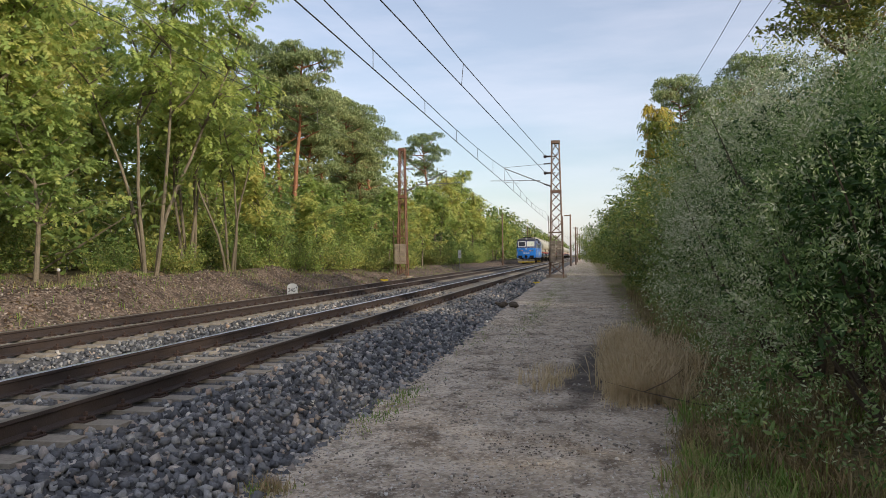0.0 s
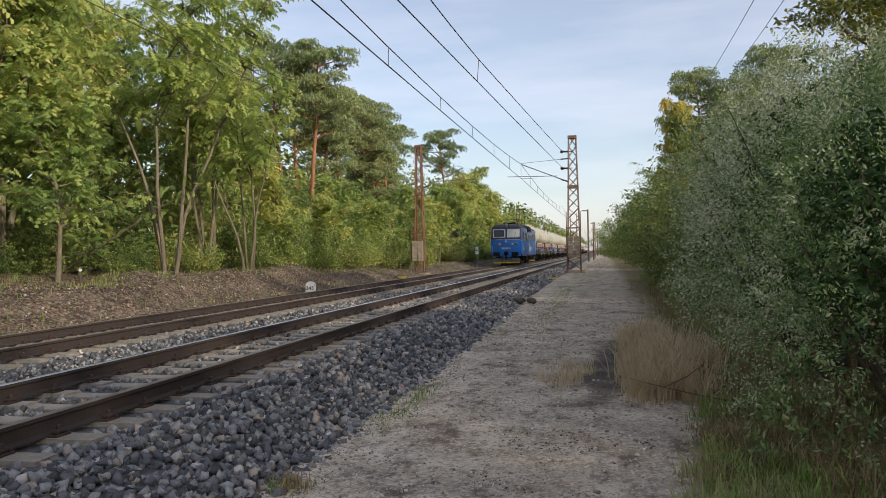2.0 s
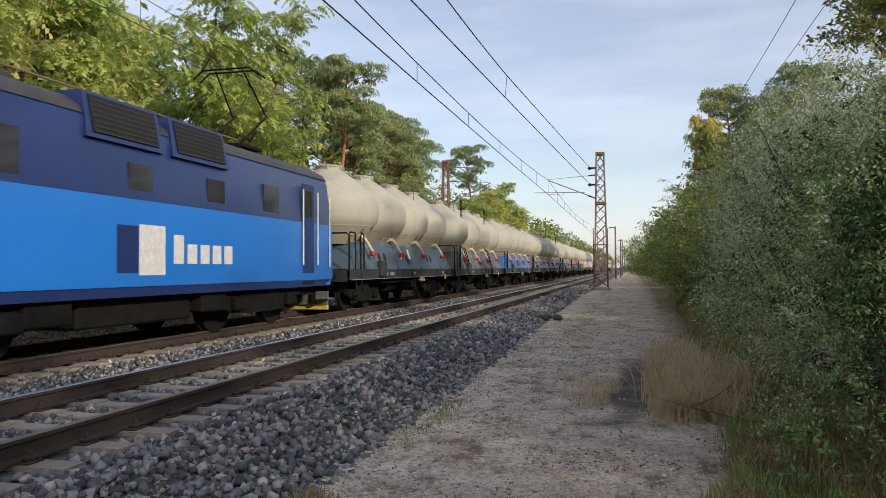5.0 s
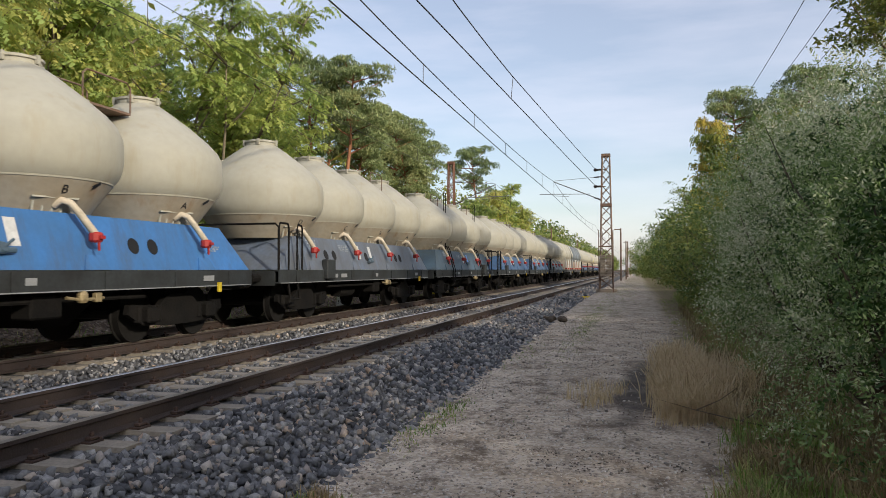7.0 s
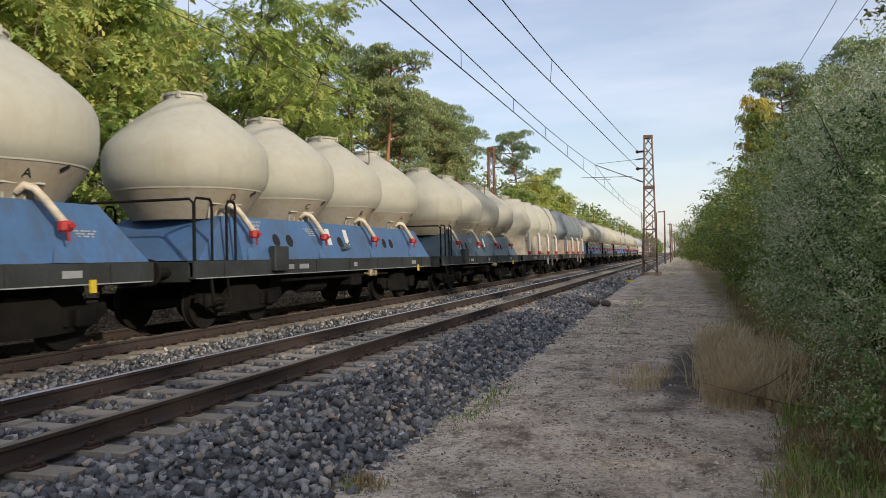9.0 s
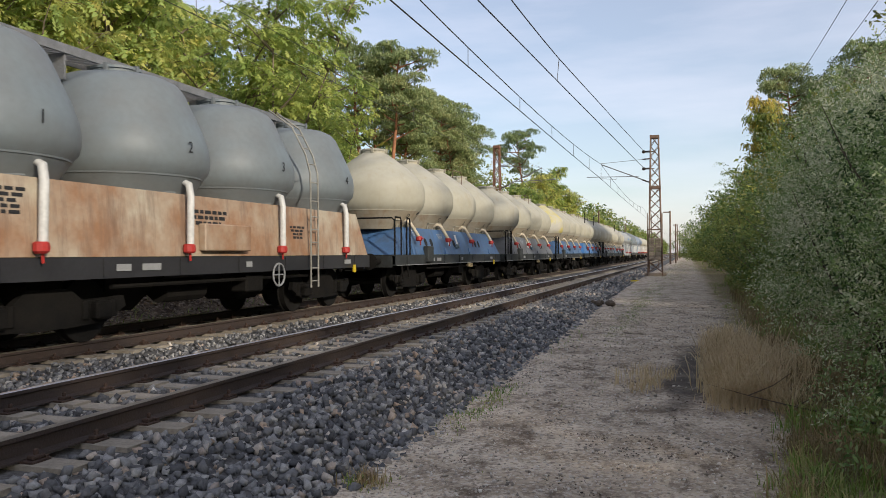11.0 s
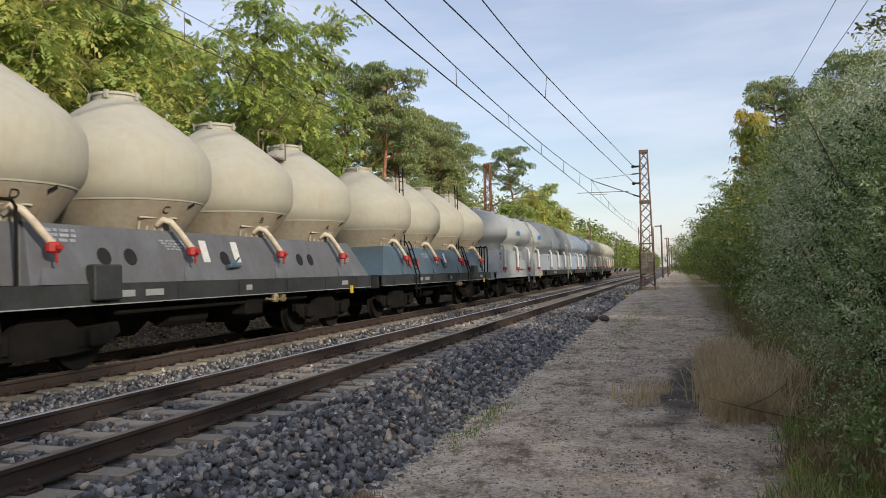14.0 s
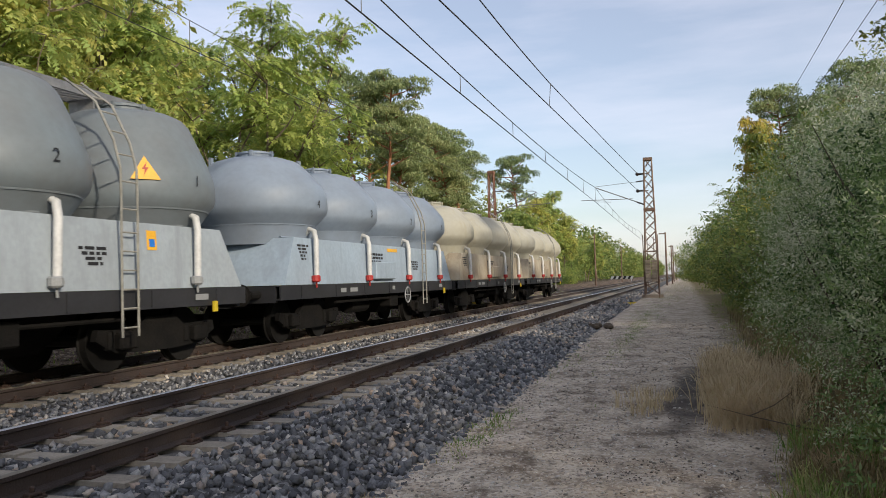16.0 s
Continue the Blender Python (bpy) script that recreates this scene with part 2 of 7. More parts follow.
M["rail_top"] = mat("rail_running_face", (0.80, 0.81, 0.84), 0.30, 1.0, 0.25, 2, 50)
M["rail_dull"] = mat("rail_dull_top", (0.24, 0.21, 0.165), 0.5, 0.5, 0.3, 2, 50)
M["sleeper"] = mat("sleeper_concrete", (0.36, 0.32, 0.26), 0.9, 0, 0.35, 2.5, 35, 0.5, second=(0.21, 0.18, 0.14))
M["clip"] = mat("fastening_rust", (0.07, 0.04, 0.028), 0.8, 0.1, 0.4, 8, 60, 0.4)
M["mast"] = mat("mast_weathered_steel", (0.20, 0.15, 0.115), 0.75, 0.1, 0.4, 2.0, 30, 0.3, second=(0.16, 0.085, 0.05))
M["mast_rust"] = mat("mast_rust", (0.21, 0.105, 0.065), 0.85, 0.05, 0.4, 2.0, 30, 0.3, second=(0.16, 0.07, 0.04))
M["weight"] = mat("counterweight_concrete", (0.36, 0.29, 0.215), 0.9, 0, 0.3, 4, 30, 0.4)
M["wire"] = mat("overhead_wire", (0.04, 0.037, 0.035), 0.5, 0.4)
M["galv"] = mat("galvanised_steel", (0.30, 0.30, 0.30), 0.5, 0.5, 0.3, 4, 40)
M["insul"] = mat("insulator_brown", (0.05, 0.03, 0.025), 0.3)
M["dark"] = mat("underframe_black", (0.008, 0.0078, 0.0075), 0.85, 0.0, 0.4, 3, 25, 0.3, second=(0.014, 0.0125, 0.011), spec=0.12)
M["wheel"] = mat("wheel_steel", (0.014, 0.013, 0.012), 0.75, 0.1, 0.3, 5, 30, spec=0.2)
M["sill"] = mat("sill_grey_green", (0.040, 0.046, 0.048), 0.65, 0, 0.35, 1.4, 20, second=(0.022, 0.023, 0.022), spec=0.3)
M["sill_black"] = mat("sill_black", (0.03, 0.03, 0.033), 0.5, 0, 0.3, 1.5, 20)
M["cream"] = mat("silo_cream", (0.40, 0.388, 0.328), 0.6, 0, 0.10, 0.6, 7, second=(0.37, 0.35, 0.275), spec=0.25, streak=(0.33, 0.29, 0.20), flow=(0.54, 0.80))
M["cream_low"] = mat("silo_cream_dusty", (0.35, 0.32, 0.255), 0.7, 0, 0.2, 1.4, 9, second=(0.31, 0.26, 0.185), streak=(0.25, 0.15, 0.075), flow=(0.55, 0.74))
M["silo_white"] = mat("silo_white", (0.34, 0.355, 0.355), 0.5, 0, 0.12, 0.7, 9, second=(0.29, 0.30, 0.29), spec=0.3)
M["silo_grey"] = mat("silo_grey", (0.155, 0.185, 0.20), 0.5, 0, 0.14, 0.8, 9, second=(0.14, 0.15, 0.155), spec=0.35)
M["silo_blue"] = mat("silo_pale_grey", (0.225, 0.275, 0.34), 0.5, 0, 0.12, 0.8, 9, second=(0.19, 0.22, 0.26), spec=0.35)
M["stain"] = mat("silo_cream_yellow_stain", (0.52, 0.44, 0.10), 0.6, 0, 0.1, 0.5, 9, second=(0.45, 0.43, 0.37), mask_scale=(0.44, 0.58))
for key, c, s in (("blue", (0.06, 0.14, 0.30), (0.052, 0.105, 0.20)), ("bright", (0.045, 0.175, 0.45), (0.045, 0.14, 0.32)),
                  ("teal", (0.066, 0.115, 0.165), (0.058, 0.088, 0.11)), ("grey", (0.135, 0.145, 0.16), (0.095, 0.095, 0.10)),
                  ("greyblue", (0.13, 0.17, 0.235), (0.115, 0.125, 0.14)), ("creambase", (0.46, 0.41, 0.31), (0.33, 0.26, 0.18)),
                  ("rusty", (0.45, 0.40, 0.31), (0.28, 0.15, 0.08)), ("white", (0.38, 0.41, 0.43), (0.31, 0.33, 0.34)),
                  ("ltgrey", (0.34, 0.385, 0.42), (0.30, 0.335, 0.36)), ("ltblue", (0.33, 0.41, 0.49), (0.29, 0.35, 0.41))):
    M[key] = mat("paint_" + key, c, 0.5, 0, 0.18, 0.9, 12, second=s, streak=tuple(0.45 * a + 0.035 for a in s) if key in ("blue", "bright", "teal", "grey", "greyblue", "creambase", "rusty") else tuple(0.8 * a for a in s), flow=(0.50, 0.72))
M["plough_grey"] = mat("plough_dusty", (0.16, 0.15, 0.13), 0.8, 0, 0.35, 4, 30)
M["red"] = mat("valve_red", (0.42, 0.03, 0.025), 0.5)
M["yellow"] = mat("paint_yellow", (0.68, 0.50, 0.03), 0.55, 0, 0.25, 5, 30)
M["mark"] = mat("marking_white", (0.62, 0.62, 0.60), 0.6, 0, 0.2, 8, 40)
M["brass"] = mat("valve_brass", (0.38, 0.30, 0.16), 0.5, 0.3, 0.4, 12, 40)
M["warn"] = mat("warning_yellow", (0.80, 0.42, 0.03), 0.5, 0, 0.15, 5, 30)
M["warn_ink"] = mat("warning_red_ink", (0.45, 0.05, 0.02), 0.5)
M["mark_dim"] = mat("marking_faded", (0.34, 0.37, 0.40), 0.6, 0, 0.4, 9, 40)
M["black"] = mat("marking_black", (0.015, 0.015, 0.016), 0.6)
M["hole"] = mat("opening_dark", (0.008, 0.008, 0.009), 0.9)
M["hose"] = mat("pipe_cream", (0.58, 0.50, 0.38), 0.6, 0, 0.25, 4, 20)
M["ladder_cream"] = mat("ladder_cream", (0.30, 0.29, 0.25), 0.6, 0, 0.3, 4, 20)
M["pipe_white"] = mat("pipe_white", (0.58, 0.58, 0.56), 0.5, 0, 0.2, 4, 20)
M["loco_blue"] = mat("loco_blue", (0.018, 0.165, 0.56), 0.3, 0, 0.08, 0.8, 10)
M["loco_navy"] = mat("loco_navy", (0.016, 0.032, 0.12), 0.3, 0, 0.15, 0.8, 10)
M["loco_roof"] = mat("loco_roof_grey", (0.045, 0.044, 0.046), 0.6, 0, 0.3, 1.5, 12)
M["glass"] = mat("cab_glass_dark", (0.02, 0.022, 0.025), 0.06, 0, 0.05)
M["shade"] = mat("cab_sun_blind", (0.62, 0.66, 0.55), 0.25, 0, 0.08, 2, 10)
M["lamp"] = mat("headlamp_lens", (0.12, 0.12, 0.12), 0.08)
M["lamp_amber"] = mat("headlamp_amber", (0.75, 0.34, 0.12), 0.2)
M["bark"] = mat("bark_grey", (0.205, 0.165, 0.11), 0.9, 0, 0.45, 3, 18, 0.8, second=(0.15, 0.125, 0.085))
M["bark_pine"] = mat("bark_pine_orange", (0.36, 0.155, 0.075), 0.9, 0, 0.4, 1.5, 12, 0.8, second=(0.22, 0.10, 0.055))
M["wood"] = mat("pole_wood", (0.20, 0.165, 0.13), 0.85, 0, 0.35, 2, 30, 0.4)
M["twig"] = mat("dead_twig", (0.10, 0.075, 0.05), 0.9)
M["leaf"] = leaf_mat("leaf_green_yellow", (0.15, 0.24, 0.075), (0.36, 0.455, 0.13), (0.66, 0.59, 0.18), 0.48)
# brighter, yellower copy of the leaf above: sunlight put into one robinia's colour
M["leaf_sunlit_tint"] = leaf_mat("leaf_sunlit_tint_yellow", (0.23, 0.33, 0.09), (0.44, 0.51, 0.14), (0.68, 0.61, 0.18), 0.5)
M["leaf_shrub"] = leaf_mat("leaf_shrub", (0.06, 0.115, 0.035), (0.20, 0.275, 0.075), (0.46, 0.42, 0.12), 0.38)
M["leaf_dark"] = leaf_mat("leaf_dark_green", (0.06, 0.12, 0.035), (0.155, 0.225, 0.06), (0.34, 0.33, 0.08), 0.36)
M["leaf_silver"] = leaf_mat("leaf_silver_green", (0.06, 0.13, 0.035), (0.21, 0.30, 0.10), (0.80, 0.78, 0.58), 0.30, 0.6, 1.3)
M["leaf_inner_shade"] = leaf_mat("leaf_inner_shade_green", (0.03, 0.07, 0.018), (0.06, 0.12, 0.03), (0.12, 0.18, 0.05), 0.25)
M["leaf_oak"] = leaf_mat("leaf_oak_browning", (0.06, 0.095, 0.03), (0.17, 0.20, 0.055), (0.45, 0.36, 0.07), 0.36)
M["leaf_autumn"] = leaf_mat("leaf_autumn", (0.13, 0.20, 0.045), (0.30, 0.33, 0.07), (0.55, 0.41, 0.08), 0.45)
M["needle"] = leaf_mat("pine_needles", (0.14, 0.20, 0.10), (0.27, 0.34, 0.15), (0.44, 0.45, 0.21), 0.36)
M["grass"] = leaf_mat("grass_green", (0.075, 0.15, 0.028), (0.17, 0.28, 0.05), (0.46, 0.39, 0.18), 0.36, 0.6, 1.6)
M["dry"] = leaf_mat("grass_dry", (0.44, 0.33, 0.18), (0.60, 0.48, 0.29), (0.74, 0.62, 0.42), 0.4)
M["straw_mid"] = leaf_mat("grass_straw_brown", (0.13, 0.13, 0.05), (0.27, 0.20, 0.10), (0.46, 0.35, 0.19), 0.3, 0.6, 2.0)
M["straw"] = leaf_mat("grass_straw_old", (0.10, 0.10, 0.04), (0.19, 0.155, 0.08), (0.30, 0.235, 0.13), 0.25)
M["litter"] = leaf_mat("leaf_litter", (0.07, 0.045, 0.025), (0.14, 0.09, 0.045), (0.26, 0.18, 0.09), 0.1)


# ---- geometry helpers ----
def part(name, shape, material, parent=None, label="", at=None):
    """Links a bmesh (or a shared mesh) as one mesh object under a thing."""
    if isinstance(shape, bmesh.types.BMesh):
        me = bpy.data.meshes.new(name)
        bmesh.ops.recalc_face_normals(shape, faces=shape.faces)
        shape.to_mesh(me)
        shape.free()
    else:
        me = shape
    if material and not me.materials:
        me.materials.append(material)
    ob = new(name, me)
    if parent:
        ob.parent = parent
    if at is not None:
        ob.matrix_basis = at
    if label:
        ob["label"] = label
    return ob


def smooth(me, angle=40):
    me.polygons.foreach_set("use_smooth", [True] * len(me.polygons))
    me.set_sharp_from_angle(angle=radians(angle))
    return me


def done(bm, name, material=None, soft=False):
    """A bmesh made into a mesh that several objects may share."""
    me = bpy.data.meshes.new(name)
    bmesh.ops.recalc_face_normals(bm, faces=bm.faces)
    bm.to_mesh(me)
    bm.free()
    if material:
        me.materials.append(material)
    return smooth(me) if soft else me


def box(bm, x0, x1, y0, y1, z0, z1, bevel=0.0):
    v = [bm.verts.new((x, y, z)) for x in (x0, x1) for y in (y0, y1) for z in (z0, z1)]
    fs = [bm.faces.new([v[i] for i in q]) for q in ((0, 1, 3, 2), (4, 6, 7, 5), (0, 4, 5, 1), (2, 3, 7, 6), (0, 2, 6, 4), (1, 5, 7, 3))]
    if bevel:
        bmesh.ops.bevel(bm, geom=list({e for f in fs for e in f.edges}), offset=bevel, segments=1, affect="EDGES")
    return bm


def bx(*a, bevel=0.0):
    return box(bmesh.new(), *a, bevel=bevel)


def hexa(bm, lower, upper):
    """A solid between two four-cornered rings."""
    a, b = [bm.verts.new(p) for p in lower], [bm.verts.new(p) for p in upper]
    bm.faces.new(a[::-1]), bm.faces.new(b)
    for i in range(4):
        j = (i + 1) % 4
        bm.faces.new((a[i], a[j], b[j], b[i]))
    return bm


def tube(bm, pts, radii, seg=8, cap=True):
    """A tapered round bar along points."""
    pts = [Vector(p) for p in pts]
    if isinstance(radii, (int, float)):
        radii = [radii] * len(pts)
    rings = []
    for i, p in enumerate(pts):
        d = (pts[min(i + 1, len(pts) - 1)] - pts[max(i - 1, 0)]).normalized()
        u = d.cross(Vector((0, 0, 1)) if abs(d.z) < 0.9 else Vector((1, 0, 0))).normalized()
        w = d.cross(u)
        rings.append([bm.verts.new(p + radii[i] * (math.cos(a) * u + math.sin(a) * w)) for a in (2 * math.pi * k / seg for k in range(seg))])
    for r0, r1 in zip(rings, rings[1:]):
        for k in range(seg):
            bm.faces.new((r0[k], r0[(k + 1) % seg], r1[(k + 1) % seg], r1[k]))
    if cap:
        bm.faces.new(rings[0][::-1]), bm.faces.new(rings[-1])
    return bm


def lathe(bm, profile, seg=32, axis="z", at=(0, 0, 0)):
    rings = []
    for r, h in profile:
        ring = []
        for k in range(seg):
            a = 2 * math.pi * k / seg
            c, s = r * math.cos(a), r * math.sin(a)
            p = (c, s, h) if axis == "z" else (h, c, s) if axis == "x" else (c, h, s)
            ring.append(bm.verts.new((p[0] + at[0], p[1] + at[1], p[2] + at[2])))
        rings.append(ring)
    for r0, r1 in zip(rings, rings[1:]):
        for k in range(seg):
            bm.faces.new((r0[k], r0[(k + 1) % seg], r1[(k + 1) % seg], r1[k]))
    bm.faces.new(rings[0][::-1]), bm.faces.new(rings[-1])
    return bm


def extrude(bm, profile, y0, y1):
    """A closed x-z outline drawn out along y."""
    a, b = [bm.verts.new((x, y0, z)) for x, z in profile], [bm.verts.new((x, y1, z)) for x, z in profile]
    bm.faces.new(a), bm.faces.new(b[::-1])
    for i in range(len(a)):
        j = (i + 1) % len(a)
        bm.faces.new((a[j], a[i], b[i], b[j]))
    return bm


def raw_mesh(name, verts, faces, material):
    """A mesh out of numpy arrays: verts (n,3), faces (m,k)."""
    me = bpy.data.meshes.new(name)
    k = faces.shape[1]
    me.vertices.add(len(verts))
    me.vertices.foreach_set("co", np.ascontiguousarray(verts, dtype=np.float32).ravel())
    me.loops.add(faces.size)
    me.loops.foreach_set("vertex_index", np.ascontiguousarray(faces, dtype=np.int32).ravel())
    me.polygons.add(len(faces))
    me.polygons.foreach_set("loop_start", np.arange(0, faces.size, k, dtype=np.int32))
    me.update(calc_edges=True)
    me.materials.append(material)
    return me


def text_mesh(word, size, material):
    cu = bpy.data.curves.new("writing", "FONT")
    cu.body, cu.size, cu.align_x, cu.align_y, cu.extrude = word, size, "CENTER", "CENTER", 0.001
    ob = bpy.data.objects.new("writing", cu)
    scene.collection.objects.link(ob)
    me = bpy.data.meshes.new_from_object(ob.evaluated_get(bpy.context.evaluated_depsgraph_get()))
    bpy.data.objects.remove(ob)
    me.materials.clear()
    me.materials.append(material)
    return me


rng = np.random.default_rng(7)


def leaves(name, centres, size, material, flat=0.6, slim=0.45, droop=0.0, spread=0.5):
    """Many small folded leaves, two triangles each."""
    n = len(centres)
    az = rng.uniform(0, 2 * np.pi, n)
    tilt = rng.normal(0, 1 - flat, n) - droop
    d = np.stack([np.cos(az) * np.cos(tilt), np.sin(az) * np.cos(tilt), np.sin(tilt)], -1)
    side = np.stack([-np.sin(az), np.cos(az), rng.normal(0, spread, n)], -1)
    side /= np.linalg.norm(side, axis=1, keepdims=True)
    s = size * rng.uniform(0.65, 1.35, n)[:, None]
    nrm = np.cross(d, side)
    v = np.empty((n, 4, 3))
    v[:, 0] = centres - d * s * 0.5
    v[:, 1] = centres + side * s * slim * 0.5 + nrm * s * 0.08
    v[:, 2] = centres + d * s * 0.5
    v[:, 3] = centres - side * s * slim * 0.5 + nrm * s * 0.08
    i = np.arange(n)[:, None] * 4
    f = np.concatenate([np.hstack([i, i + 1, i + 2]), np.hstack([i, i + 2, i + 3])], 0)
    return raw_mesh(name, v.reshape(-1, 3), f, material)


# ---- the ground ----
def sstep(t):
    t = min(max(t, 0.0), 1.0)
    return t * t * (3 - 2 * t)


def lane_z(y):
    return -0.44 + 0.26 * sstep((y - 8) / 45)


def crest_z(y):
    return 0.72 - 0.45 * sstep((y - 22) / 34)


def ground_z(x, y):
    lz = lane_z(y)
    if x >= -2.3:
        z = lz + 0.25 * sstep((x - 1.2) / 4.0)
    elif x >= -10.6:
        z = lz * (1 - sstep((-2.3 - x) / 0.8)) - 0.46 * sstep((-2.3 - x) / 0.8)
    else:
        t = (-10.6 - x)
        cz = crest_z(y)
        z = -0.46 + 0.26 * sstep(t / 0.6) + (cz + 0.2) * sstep((t - 0.5) / 3.2)
        z += 0.34 * noise.noise(Vector((x * 0.6, y * 0.32, 0))) * sstep((t - 0.4) / 1.0)
        z += 0.09 * noise.noise(Vector((x * 2.0, y * 1.5, 3))) * sstep((t - 0.4) / 1.0)
    if x > -2.3:
        z += 0.022 * noise.noise(Vector((x * 1.6, y * 0.9, 5))) + 0.012 * noise.noise(Vector((x * 5, y * 4, 9)))
    return z


def build_ground():
    def steps(stops):
        out = []
        for a, b, s in stops:
            out += list(np.arange(a, b, s))
        return out
    xs = steps([(-1500, -200, 260), (-200, -40, 20), (-40, -18, 2.2), (-18, -10, 0.28), (-10, -2.8, 1.2), (-2.8, 3.6, 0.16), (3.6, 12, 1.2), (12, 60, 8), (60, 1501, 240)])
    ys = steps([(-300, -20, 40), (-20, 2, 2), (2, 30, 0.25), (30, 70, 1.0), (70, 200, 8), (200, 600, 50), (600, 2701, 350)])
    v = np.array([(x, y, ground_z(x, min(y, 300))) for y in ys for x in xs])
    nx, ny = len(xs), len(ys)
    j, i = np.meshgrid(np.arange(ny - 1), np.arange(nx - 1), indexing="ij")
    a = (j * nx + i).ravel()[:, None]
    me = raw_mesh("ground", v, np.hstack([a, a + 1, a + nx + 1, a + nx]), M["ground"])
    me.polygons.foreach_set("use_smooth", [True] * len(me.polygons))
    tagged(new("ground", me), "grey-brown gravel lane, grassy verge and bare earth railway bank", "ground", kind="structure")


build_ground()

# ---- ballast and tracks (rail tops at z = 0) ----
RAILS = (-4.45, -5.95, -8.40, -9.90)
TRACK_END = 900.0


def build_ballast():
    bm = bmesh.new()
    prof = [(-2.35, -0.47), (-3.45, -0.235), (-3.7, -0.215), (-6.7, -0.22), (-7.2, -0.27), (-7.7, -0.22), (-10.75, -0.225), (-11.2, -0.45), (-11.2, -0.6), (-2.35, -0.6)]
    extrude(bm, prof, -40, TRACK_END)
    return tagged(part("ballast", bm, M["ballast"]), "bed of grey crushed stone ballast under the tracks", "ballast", kind="structure")


BALLAST = build_ballast()


def stone_shapes(n=9):
    """Angular broken stones of 8 corners and 12 triangles, about one unit across."""
    quads = np.array([(0, 1, 3, 2), (4, 6, 7, 5), (0, 4, 5, 1), (2, 3, 7, 6), (0, 2, 6, 4), (1, 5, 7, 3)])
    tris = np.array([t for q in quads for t in ((q[0], q[1], q[2]), (q[0], q[2], q[3]))])
    out = []
    for _ in range(n):
        c = np.array([(x, y, z) for x in (-1, 1) for y in (-1, 1) for z in (-1, 1)], float) * np.array([0.5, 0.38, 0.33])
        c *= rng.uniform(0.3, 1.25, (8, 3))
        out.append(c)
    return out, tris


def ballast_height(x):
    if x > -3.45:
        return -0.47 + 0.235 * (x + 2.35) / -1.1
    return -0.222


def random_turn(n):
    q = rng.normal(size=(n, 4))
    q /= np.linalg.norm(q, axis=1, keepdims=True)
    w, x, y, z = q.T
    return np.stack([1 - 2 * (y * y + z * z), 2 * (x * y - z * w), 2 * (x * z + y * w), 2 * (x * y + z * w), 1 - 2 * (x * x + z * z), 2 * (y * z - x * w),
                     2 * (x * z - y * w), 2 * (y * z + x * w), 1 - 2 * (x * x + y * y)], -1).reshape(-1, 3, 3)


